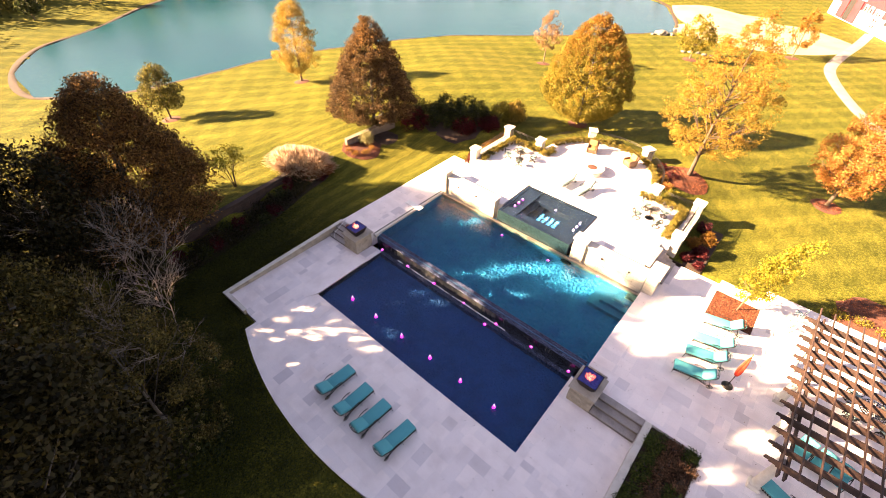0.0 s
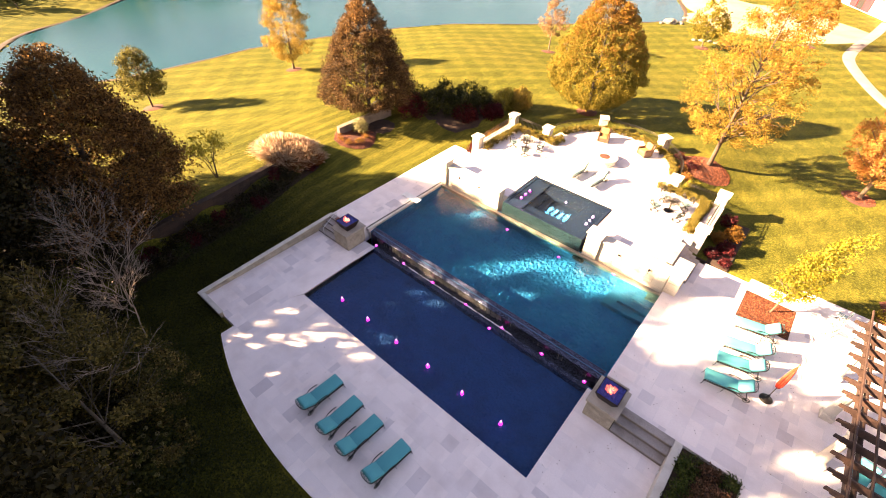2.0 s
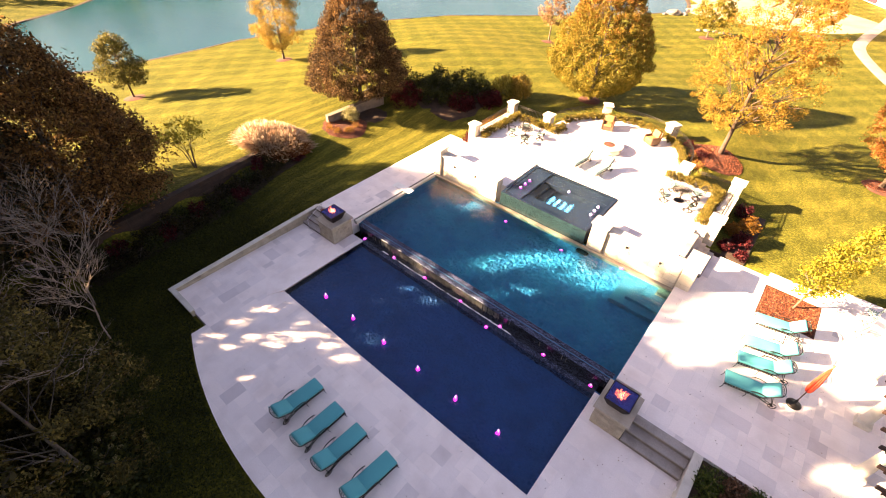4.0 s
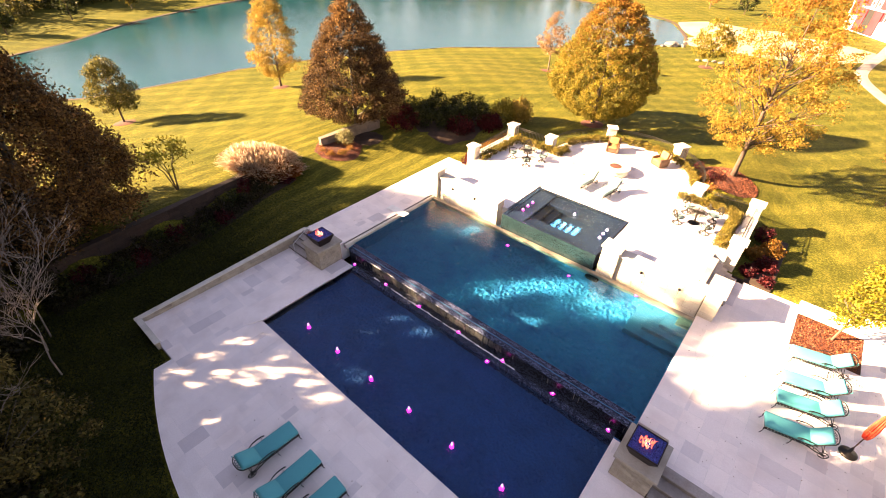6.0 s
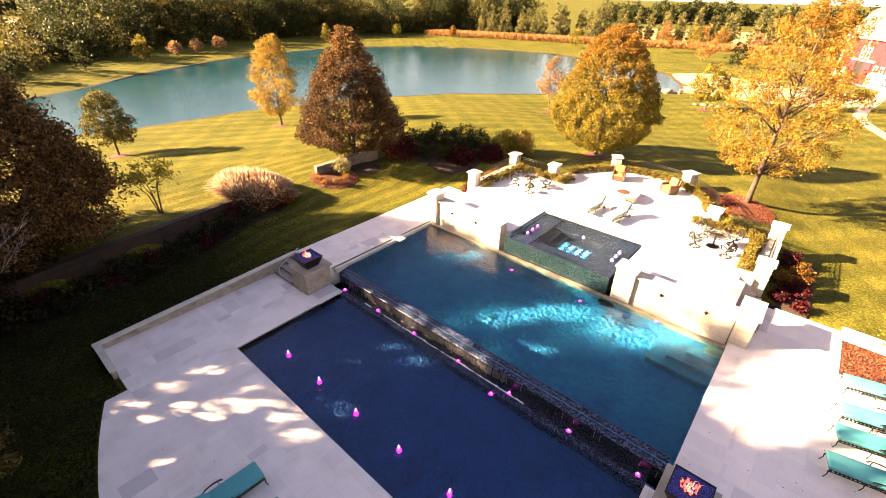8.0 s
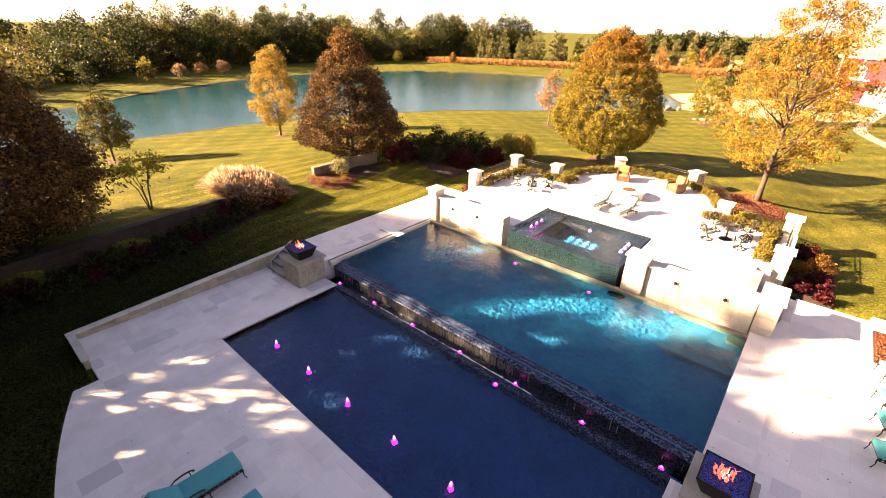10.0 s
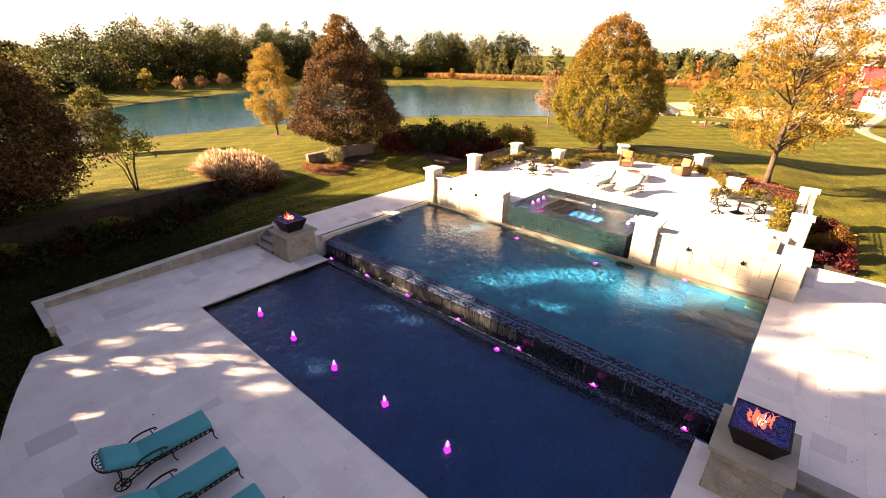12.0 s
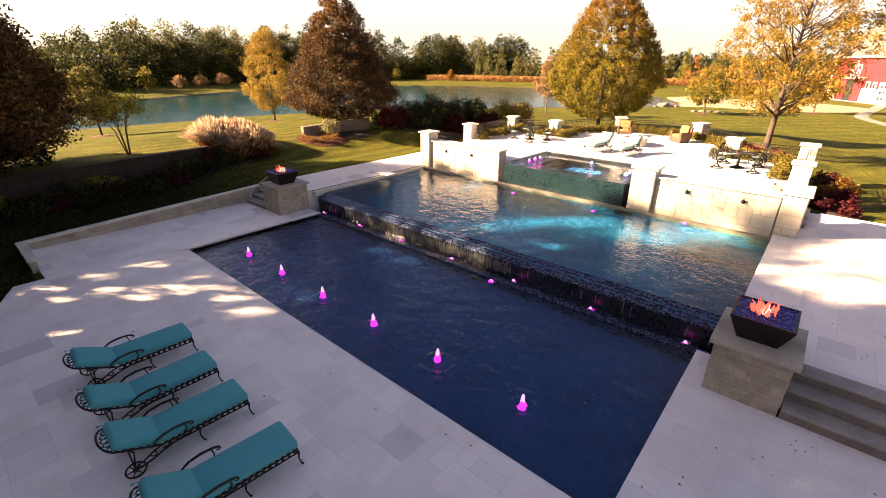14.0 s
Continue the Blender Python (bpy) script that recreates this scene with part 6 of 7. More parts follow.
# ---- pergola ----
def pergola():
    t = thing("pergola", pose(0, 0, DECK), "dark-stained cedar pergola on round limestone columns", "pergola")
    for x in (23.8, 29.6):
        for y in (5.3, 8.05, 10.7, 13.4):
            bm = bmesh.new()
            lathe(bm, [(0.19, 0.3), (0.21, 0.36), (0.2, 0.8), (0.17, 2.25), (0.2, 2.3), (0.23, 2.36), (0.23, 2.44)], 20, (x, y, 0))
            col = part("column", bm, M["cap"], t, "round limestone column", smooth=True)
            one_box("plinth", (x, y, 0.13), (0.52, 0.52, 0.26), M["cap"], col, 0.02)
            bm = bmesh.new()
            lathe(bm, [(0.26, 0.26), (0.26, 0.3), (0.2, 0.34)], 20, (x, y, 0))
            part("torus", bm, M["cap"], col, smooth=True)
    for x in (23.8, 29.6):
        for dx in (-0.12, 0.12):
            one_box("beam", (x + dx, 9.75, 2.57), (0.07, 10.6, 0.26), M["cedar"], t, 0.008)
    k = 0
    y = 4.75
    while y < 15.0:
        bm = bmesh.new()
        box(bm, (26.6, y, 2.83), (6.2, 0.06, 0.36), 0.006)
        for x0, s in ((23.5, -1), (29.7, 1)):
            box(bm, (x0 + s * 0.14, y, 2.85), (0.28, 0.06, 0.26), 0.006)
            box(bm, (x0 + s * 0.38, y, 2.88), (0.22, 0.06, 0.16), 0.006)
        part("rafter", bm, M["cedar"], t)
        y += 0.79
    x = 23.55
    while x < 30.0:
        one_box("lath", (x, 9.85, 3.06), (0.05, 10.9, 0.1), M["cedar"], t, 0.006)
        x += 0.62
    return t


pergola()


def club_chair():
    t = thing("lounge_chair", pose(0, 0, 0), "iron lounge chair with teal cushions", "chair", "chairs under the pergola")
    bm = bmesh.new()
    for sx in (-1, 1):
        tube(bm, [(sx * 0.36, 0.38, 0.0), (sx * 0.36, 0.36, 0.6), (sx * 0.36, -0.34, 0.62), (sx * 0.36, -0.4, 0.0)], 0.018, 6)
    tube(bm, [(-0.36, 0.36, 0.3), (0.36, 0.36, 0.3)], 0.015, 6)
    tube(bm, [(-0.36, -0.36, 0.3), (0.36, -0.36, 0.3)], 0.015, 6)
    part("iron_frame", bm, M["iron"], t)
    cushion("seat_cushion", -0.33, 0.33, -0.3, 0.4, 0.3, 0.45, M["teal"], t)
    cushion("back_cushion", -0.33, 0.33, -0.38, -0.24, 0.45, 0.98, M["teal"], t, "", radians(14), (0, -0.3, 0.45))
    return t


place(club_chair(), [(25.05, 8.2, DECK, 165), (25.8, 8.05, DECK, 165), (26.5, 7.9, DECK, 165)])
place(dining_table(), [(27.3, 12.6, DECK, 0)])
for tb in [o for o in bpy.data.objects if o.name.startswith("patio_table")][-1:]:
    tagged(tb, "round black iron table under the pergola", "table")
extra = swivel_chair()
place(extra, [(26.6, 13.3, DECK, 225), (28.0, 13.4, DECK, 140), (26.6, 11.8, DECK, -40), (28.0, 11.9, DECK, 50)])


# ---- fountains and lamps in the water ----
def bubbler(x, y, z, h, mat, seed, label="small fountain jet lit magenta from below"):
    rng = random.Random(seed)
    t = thing("fountain_jet", pose(x, y, z), label, "fountain", "lit fountain jets")
    bm = bmesh.new()
    lathe(bm, [(0.085, -0.03), (0.08, h * 0.1), (0.062, h * 0.28), (0.052, h * 0.42), (0.045, h * 0.55)], 9)
    for v in bm.verts:
        v.co += Vector((rng.uniform(-1, 1), rng.uniform(-1, 1), rng.uniform(-1, 1))) * 0.016
    part("lit_foot", bm, M[mat], t)
    bm = bmesh.new()
    lathe(bm, [(0.048, h * 0.5), (0.04, h * 0.75), (0.022, h * 0.95), (0.006, h * 1.08)], 8)
    for v in bm.verts:
        v.co += Vector((rng.uniform(-1, 1), rng.uniform(-1, 1), rng.uniform(-1, 1))) * 0.011
    part("plume", bm, M["pale"], t)
    bm = bmesh.new()
    for k in range(9):
        a, r = rng.uniform(0, 6.28), rng.uniform(0.05, 0.12)
        s = rng.uniform(0.006, 0.015)
        bmesh.ops.create_icosphere(bm, subdivisions=1, radius=s, matrix=Matrix.Translation((math.cos(a) * r, math.sin(a) * r, rng.uniform(0.0, h * 0.5))))
    tagged(part("spray", bm, M[mat], t), kind="stuff")
    bm = bmesh.new()
    ring(bm, (0, 0, 0.004), 0.14, 0.012, 18)
    ring(bm, (0, 0, 0.002), 0.22, 0.008, 18)
    part("ripple", bm, M["basinwater"], t)
    return t


for i, x in enumerate((1.9, 4.05, 6.25, 8.45, 10.65, 12.88)):
    bubbler(x, 1.08, -0.07, 0.3, "magenta", 300 + i)
for i, x in enumerate((-0.2, 2.3, 4.72, 7.28, 9.8, 12.3, 14.72)):
    bubbler(x, 5.62, -0.14, 0.1, "magenta", 320 + i, "magenta lamp flickering in the overflow gutter")
bubbler(9.32, 5.1, -0.07, 0.05, "magenta", 340)
for i, (x, y) in enumerate(((4.96, 14.5), (4.96, 15.05), (4.96, 15.6), (9.65, 14.9), (9.65, 15.4), (9.65, 15.9), (7.52, 16.15))):
    bubbler(x, y, 1.58, 0.13, "magenta" if x < 5 else "pale", 350 + i, "small spa jet lit pink from below")
for i, (x, y) in enumerate(((5.6, 12.1), (9.5, 12.05), (12.75, 12.95))):
    bubbler(x, y, 0.552, 0.05, "magenta", 370 + i)


def spout(x, z, y=13.4):
    t = thing("wall_spout", pose(x, y, z), "small dark bronze wall spout pouring a thin stream", "spout", "wall spouts")
    bm = bmesh.new()
    lathe(bm, [(0.07, 0.0), (0.075, 0.015), (0.03, 0.02)], 12)
    bmesh.ops.transform(bm, matrix=Matrix.Rotation(radians(90), 4, "X"), verts=bm.verts[:])
    part("rosette", bm, M["bronze"], t)
    one_tube("scroll", [(0, -0.01, 0.08), (0.01, -0.05, 0.11), (-0.02, -0.07, 0.03), (0.0, -0.13, -0.02)], [0.012, 0.02, 0.022, 0.016], M["bronze"], t, 7)
    one_tube("stream", [(0, -0.13, -0.02), (0.0, -0.2, -0.3), (0.0, -0.24, -0.65), (0.0, -0.26, -(z - 0.56))], 0.008, M["spawater"], t, 5)
    bm = bmesh.new()
    rng = random.Random(int(x * 10))
    for k in range(14):
        a, r = rng.uniform(0, 6.28), rng.uniform(0.02, 0.13)
        bmesh.ops.create_icosphere(bm, subdivisions=1, radius=rng.uniform(0.01, 0.03), matrix=Matrix.Translation((math.cos(a) * r, -0.27 + math.sin(a) * r, -(z - 0.56))))
    tagged(part("splash", bm, M["foam"], t), kind="stuff")
    return t


for x in (0.38, 2.12, 12.52, 14.36):
    spout(x, 1.66)


# ---- fences ----
PICKET = None


def picket(parent, x, y, z, h):
    global PICKET
    if PICKET is None:
        bm = bmesh.new()
        box(bm, (0, 0, 0.5), (0.018, 0.018, 1.0))
        PICKET = bpy.data.meshes.new("picket")
        bm.to_mesh(PICKET)
        bm.free()
        PICKET.materials.append(M["iron"])
    o = new("picket", PICKET)
    o.location, o.scale = (x, y, z), (1, 1, h)
    o.parent = parent


def fence(pts, zb, h, label="black iron picket fence between stone pillars"):
    """A picket fence along a line of points."""
    f = thing("iron_fence", pose(0, 0, 0), label, "fence", "patio fence")
    for zz in (zb + 0.1, zb + h - 0.12, zb + h):
        one_tube("rail", [(x, y, zz) for x, y in pts], 0.018, M["iron"], f, 6)
    left = 0.06
    for (ax, ay), (bx, by) in zip(pts, pts[1:]):
        ln = math.hypot(bx - ax, by - ay)
        d = left
        while d < ln:
            picket(f, ax + (bx - ax) * d / ln, ay + (by - ay) * d / ln, zb + 0.02, h - 0.02)
            d += 0.125
        left = d - ln
    return f


def arc_pts(a0, a1, r, n=14):
    return [(ROUND_C[0] + r * math.cos(radians(a0 + (a1 - a0) * k / n)), ROUND_C[1] + r * math.sin(radians(a0 + (a1 - a0) * k / n))) for k in range(n + 1)]


fence([(-1.62, 18.45), (-1.66, 23.05)], 1.70, 0.75)
fence([(-1.35, 23.38), (1.4, 23.36)], 1.5, 0.95)
fence(arc_pts(173, 124, ROUND_R), 1.5, 0.95)
fence(arc_pts(116, 65, ROUND_R), 1.5, 0.95)
fence(arc_pts(57, 2, ROUND_R), 1.5, 0.95)
fence([(12.7, 22.96), (15.2, 23.0)], 1.5, 0.95)
fence([(15.55, 22.65), (15.6, 18.7)], 1.76, 0.7)


# ---- small things by the pool ----
def flower_pot(x, y, z):
    """A small clay pot with red flowers."""
    p = thing("flower_pot", pose(x, y, z), "small dark clay pot of red flowers on the pedestal", "flower pot")
    bm = bmesh.new()
    lathe(bm, [(0.07, 0.0), (0.10, 0.16), (0.115, 0.16), (0.115, 0.19), (0.09, 0.19), (0.085, 0.15)], 16)
    part("pot", bm, M["terracotta"], p, "", True)
    rng = np.random.default_rng(81)
    q = rng.normal(size=(420, 3)) * np.array([0.09, 0.09, 0.09]) + np.array([0, 0, 0.3])
    leaf_cloud("foliage", q[:160], 0.06, LEAF["dark"], p, rng)
    leaf_cloud("flower_head", q[160:] + np.array([0, 0, 0.05]), 0.05, LEAF["scarlet"], p, rng)


flower_pot(-2.27, 4.45, 1.22)
rail = thing("handrail", pose(-3.3, 0, 0), "thin brushed steel handrail beside the narrow steps", "handrail")
one_tube("post", [(0, 3.9, 0.0), (0, 3.9, 0.66)], 0.02, M["steel"], rail)
one_tube("post", [(0, 5.05, 0.69), (0, 5.05, 1.3)], 0.02, M["steel"], rail)
one_tube("rail", [(0, 3.84, 0.64), (0, 3.9, 0.66), (0, 5.05, 1.3), (0, 5.15, 1.31)], 0.022, M["steel"], rail)
# dark rounded body standing for an unidentified dark lump at the pool wall
bm = bmesh.new()
box(bm, (0, 0, 0), (0.62, 0.34, 0.42), 0.12)
cleaner = thing("pool_cleaner", pose(10.42, 13.0, 0.22), "dark rounded body with two wheels against the pool wall under water", "pool cleaner")
part("body", bm, M["dark"], cleaner, "", True)
for sx in (-0.33, 0.33):
    w = one_tube("wheel", [(sx - 0.03, -0.05, 0), (sx + 0.03, -0.05, 0)], 0.13, M["iron"], cleaner, 14)


# ---- hedges and beds ----
HEDGE = [shrub(0, 0, 0, 0.72, 0.72, 0.62, "hedge", "clipped boxwood ball, green and gold", 820, 0.08, 400 + k, "boxwood", "boxwood hedge", 0.15, 30) for k in range(3)]
used_hedge = [False] * 3


def box_ball(x, y, z, s=1.0):
    k = random.Random(int(x * 97 + y * 31)).randrange(3)
    a = (x * 131 + y * 57) % 360
    m = pose(x, y, z, 0, 0, a)
    if not used_hedge[k]:
        used_hedge[k] = True
        HEDGE[k].matrix_world = m
        HEDGE[k].scale = (s, s, s)
    else:
        o = copy_thing(HEDGE[k], m)
        o.scale = (s, s, s)


for k in range(9):
    box_ball(-0.85, 18.45 + k * 0.55, PATIO, 1.05)
for k in range(6):
    box_ball(-0.2 + k * 0.52, 22.75, PATIO, 1.0)
for k in range(3):
    box_ball(2.75 + 0.1 * k, 22.6 + 0.5 * k, PATIO, 1.05)
for k in range(21):
    a = radians(165 - k * 7.7)
    box_ball(ROUND_C[0] + 4.72 * math.cos(a), ROUND_C[1] + 4.72 * math.sin(a), PATIO, 1.0)
for k in range(6):
    box_ball(11.75 + k * 0.55, 22.45, PATIO, 1.05)
for k in range(8):
    box_ball(14.85, 18.6 + k * 0.52, PATIO, 1.1)
for k in range(3):
    if not used_hedge[k]:
        box_ball(3.2, 24.4 + k, PATIO)

bed = one_box("shrub_bed", (16.9, 20.7, 0.35), (1.9, 5.6, 0.5), M["soil"], None, 0.05)
tagged(bed, "dark mulch bed at the foot of the patio wall", "bed", kind="structure")
for i, (x, y, w, h, leaf, lab) in enumerate(((16.6, 22.6, 1.2, 1.15, "burgundy", "dark burgundy rounded shrub"), (17.2, 21.4, 1.2, 1.1, "rust", "rust-orange shrub with golden tips"),
                                            (16.5, 20.5, 1.0, 0.8, "rust", "rust-orange shrub with golden tips"), (17.2, 19.6, 1.1, 0.85, "burgundy", "low wine-red leafy shrub"),
                                            (16.6, 18.7, 0.8, 0.6, "burgundy", "low wine-red leafy shrub"), (17.5, 18.3, 0.6, 0.5, "burgundy", "low wine-red leafy shrub"))):
    shrub(x, y, 0.58, w, w, h, leaf, lab, 900, 0.13, 420 + i)
ring_bed(13.3, 28.0, 1.95, 0, "bed of red bark mulch under a maple")
for i, (x, y, leaf) in enumerate(((11.9, 26.2, "rust"), (12.6, 25.3, "orange"), (12.4, 27.2, "burgundy"), (13.3, 24.6, "lime"), (11.2, 28.1, "burgundy"))):
    shrub(x, y, land_at(x, y), 0.9, 0.9, 0.6, leaf, "low autumn shrub outside the fence", 420, 0.11, 440 + i)
for i, (x, y) in enumerate(((-2.3, 18.2), (-2.6, 19.0), (-2.5, 19.9))):
    shrub(x, y, land_at(x, y), 0.75, 0.75, 0.75, "burgundy", "wine-red shrub beside the pillar", 420, 0.11, 450 + i)
for i in range(6):
    shrub(-2.4 - 0.1 * (i % 2), 20.7 + i * 0.6, land_at(-2.4, 20.7), 0.8, 0.8, 0.8, "rust", "orange-gold low shrub along the fence", 420, 0.1, 460 + i)

# shrub mass and beds beyond the pool
ring_bed(-7.6, 22.6, 3.3, 0, "dark mulch bed under a clump of shrubs", "soil")
MASS = [(-9.8, 19.2, 3.0, 1.9, "burgundy", "dark burgundy rounded shrub in shade"), (-10.3, 20.8, 2.8, 2.3, "green", "dark dense evergreen shrub"), (-8.4, 21.0, 3.2, 2.7, "green", "dark dense evergreen shrub"), (-9.0, 22.6, 2.6, 2.9, "green", "tall loose green shrub"),
        (-6.9, 22.4, 3.0, 2.6, "green", "dark dense evergreen shrub"), (-7.4, 24.2, 2.8, 2.7, "green", "tall loose green shrub"), (-5.6, 24.0, 2.6, 2.5, "green", "loose green garden shrub"), (-4.6, 25.9, 2.6, 2.5, "olive", "tall shrub turning gold"),
        (-3.4, 27.0, 2.2, 2.4, "gold", "golden leafy autumn shrub"), (-5.9, 22.0, 2.2, 1.5, "burgundy", "low burgundy leafy shrub"), (-4.3, 23.8, 2.0, 1.4, "burgundy", "low burgundy leafy shrub"), (-11.4, 19.6, 2.0, 1.6, "green", "dark dense evergreen shrub")]
for i, (x, y, w, h, leaf, lab) in enumerate(MASS):
    shrub(x, y, land_at(x, y), w, w, h, leaf, lab, 2600, 0.17, 480 + i, "large_shrub", "", 0.42, 60)


def garden_wall(pts, top0, top1, label, thick=0.34, mat="brownwall"):
    """A low curved retaining wall of stone blocks along pts."""
    v, f = [], []
    w = thing("garden_wall", pose(0, 0, 0), label, "wall", "garden walls")
    n = len(pts) - 1
    for i, ((ax, ay), (bx, by)) in enumerate(zip(pts, pts[1:])):
        d = Vector((bx - ax, by - ay, 0))
        ln = d.length
        nrm = Vector((-d.y, d.x, 0)).normalized()
        top = top0 + (top1 - top0) * i / max(1, n - 1)
        a = math.degrees(math.atan2(d.y, d.x))
        m = pose((ax + bx) / 2, (ay + by) / 2, 0, 0, 0, a)
        base = min(land_at(ax, ay), land_at((ax + bx) / 2 + nrm.x * -0.8, (ay + by) / 2 + nrm.y * -0.8)) - 0.25
        courses = max(2, round((top - base) / 0.24))
        rng = random.Random(i + int(ax * 10))
        for c in range(courses):
            z0, z1 = base + (top - base) * c / courses, base + (top - base) * (c + 1) / courses - 0.012
            o = one_box("stone", (0, 0, (z0 + z1) / 2), (ln - 0.015, thick + rng.uniform(-0.03, 0.03), z1 - z0), M[mat], w, 0)
            o.matrix_basis = m
        o = one_box("cap", (0, 0, top + 0.03), (ln - 0.006, thick + 0.1, 0.06), M[mat], w, 0)
        o.matrix_basis = m
    return w


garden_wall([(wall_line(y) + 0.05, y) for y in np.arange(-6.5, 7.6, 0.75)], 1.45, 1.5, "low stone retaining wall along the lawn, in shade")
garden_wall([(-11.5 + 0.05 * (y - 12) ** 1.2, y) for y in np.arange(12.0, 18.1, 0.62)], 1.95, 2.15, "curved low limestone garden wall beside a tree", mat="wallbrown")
ring_bed(-10.4, 12.8, 1.75, 0, "crescent bed of red mulch at the end of the garden wall")
ring_bed(-10.3, 15.6, 1.2, 0, "mulch bed along the garden wall", "soil")
shrub(-10.7, 13.7, land_at(-10.7, 13.7), 1.35, 1.35, 1.45, "ivory", "round shrub with creamy white leaves", 1500, 0.12, 510, lump_r=0.3)
for i in range(9):
    a = i * 0.75
    shrub(-10.5 + 1.1 * math.cos(a), 12.6 + 1.0 * math.sin(a), land_at(-10.5, 12.6) + 0.05, 0.55, 0.55, 0.3, "rust", "low russet groundcover plant", 180, 0.09, 515 + i)


def plume_grass(x, y, z, r, h, n, seed, share=1.15):
    """A clump of ornamental grass: arching blades and pale plumes."""
    rng = np.random.default_rng(seed)
    t = thing("ornamental_grass", pose(x, y, z), "big clump of ornamental grass, russet blades and pale plumes", "grass", "ornamental grasses")
    for nm, cnt, mat, lo, hi, wid in (("blade_tuft", n, "blade", 0.0, 0.92, 0.024), ("plume_tuft", int(n * share), "plume", 0.78, 1.12, 0.03)):
        a = rng.uniform(0, 2 * np.pi, cnt)
        q = r * np.sqrt(rng.uniform(0, 1, cnt))
        lean = np.clip(q / r * rng.uniform(0.5, 1.25, cnt), 0, 1.2)
        c, s = np.cos(a), np.sin(a)
        base = np.stack([q * c * 0.8, q * s * 0.8, np.zeros(cnt)], 1)
        hh = h * rng.uniform(0.7, 1.08, cnt) * (1 - 0.3 * (q / r) ** 2)
        wx, wy = rng.normal(size=cnt), rng.normal(size=cnt)
        wn_ = np.hypot(wx, wy)
        w = np.stack([wx / wn_ * wid, wy / wn_ * wid, np.zeros(cnt)], 1)
        rows = []
        for k, f in enumerate(np.linspace(lo, hi, 4)):
            p = base + np.stack([c * lean * f * f * h * 0.5, s * lean * f * f * h * 0.5, hh * f * (1 - 0.36 * f * lean)], 1)
            taper = (0.5, 1.0, 0.85, 0.15)[k]
            rows += [p - w * taper, p + w * taper]
        v = np.stack(rows, 1).reshape(-1, 3)
        f = []
        for i in range(cnt):
            b = i * 8
            f += [(b, b + 1, b + 3, b + 2), (b + 2, b + 3, b + 5, b + 4), (b + 4, b + 5, b + 7, b + 6)]
        mesh_object(nm, v.tolist(), f, LEAF[mat], t)
    return t


for i, (x, y, r, h) in enumerate(((-12.5, 6.3, 0.95, 1.6), (-11.9, 7.1, 1.15, 1.55), (-10.9, 8.0, 1.05, 1.4), (-12.7, 7.1, 1.0, 1.45), (-11.0, 6.8, 1.0, 1.3), (-12.1, 6.4, 0.9, 1.5), (-11.6, 7.7, 0.9, 1.5), (-11.5, 6.1, 0.8, 1.25))):
    plume_grass(x, y, land_at(x, y), r, h, 1100, 530 + i)
for i, (x, y, r, h) in enumerate(((-10.3, 7.7, 0.85, 1.2), (-10.5, 6.9, 0.8, 1.2), (-9.9, 8.4, 0.7, 1.0))):
    plume_grass(x, y, land_at(x, y), r, h, 1200, 545 + i, 0.25)
sumac = thing("small_tree", pose(-12.6, 1.9, land_at(-12.6, 1.9)), "small thin multi-stemmed tree with sparse yellow-green leaves", "tree")
sr = np.random.default_rng(540)
tips_at = []
for k in range(6):
    a, out = k * 1.05 + 0.3, sr.uniform(0.5, 1.35)
    top = Vector((math.cos(a) * out, math.sin(a) * out, sr.uniform(2.2, 3.3)))
    mid = Vector((top.x * 0.3, top.y * 0.3, top.z * 0.5))
    one_tube("stem", [(0.04 * math.cos(a), 0.04 * math.sin(a), -0.1), mid, top], [0.04, 0.028, 0.008], M["bark"], sumac, 6)
    for j in range(4):
        f = sr.uniform(0.35, 1.0)
        e = mid.lerp(top, f) + Vector((sr.normal() * 0.3, sr.normal() * 0.3, sr.uniform(0.0, 0.4)))
        one_tube("twig", [mid.lerp(top, f * 0.8), e], [0.013, 0.004], M["bark"], sumac, 4)
        tips_at.append(np.array(e))
    tips_at.append(np.array(top))
spots = np.array(tips_at)
spots = spots[sr.integers(0, len(spots), 1150)] + sr.normal(size=(1150, 3)) * np.array([0.2, 0.2, 0.16])
leaf_cloud("crown", spots, 0.19, LEAF["lime"], sumac, sr, slim=0.4)
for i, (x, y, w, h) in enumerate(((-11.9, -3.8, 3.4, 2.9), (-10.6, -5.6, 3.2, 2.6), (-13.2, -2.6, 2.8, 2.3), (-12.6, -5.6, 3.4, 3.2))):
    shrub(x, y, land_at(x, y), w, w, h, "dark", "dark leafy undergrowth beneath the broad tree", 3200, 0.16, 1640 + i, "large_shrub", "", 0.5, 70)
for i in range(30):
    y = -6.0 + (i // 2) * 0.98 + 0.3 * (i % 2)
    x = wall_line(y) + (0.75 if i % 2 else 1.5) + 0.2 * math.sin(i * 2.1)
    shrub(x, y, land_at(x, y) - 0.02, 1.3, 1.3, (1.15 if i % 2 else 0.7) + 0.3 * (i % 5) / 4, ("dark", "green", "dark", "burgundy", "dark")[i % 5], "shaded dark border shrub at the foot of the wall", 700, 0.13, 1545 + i)



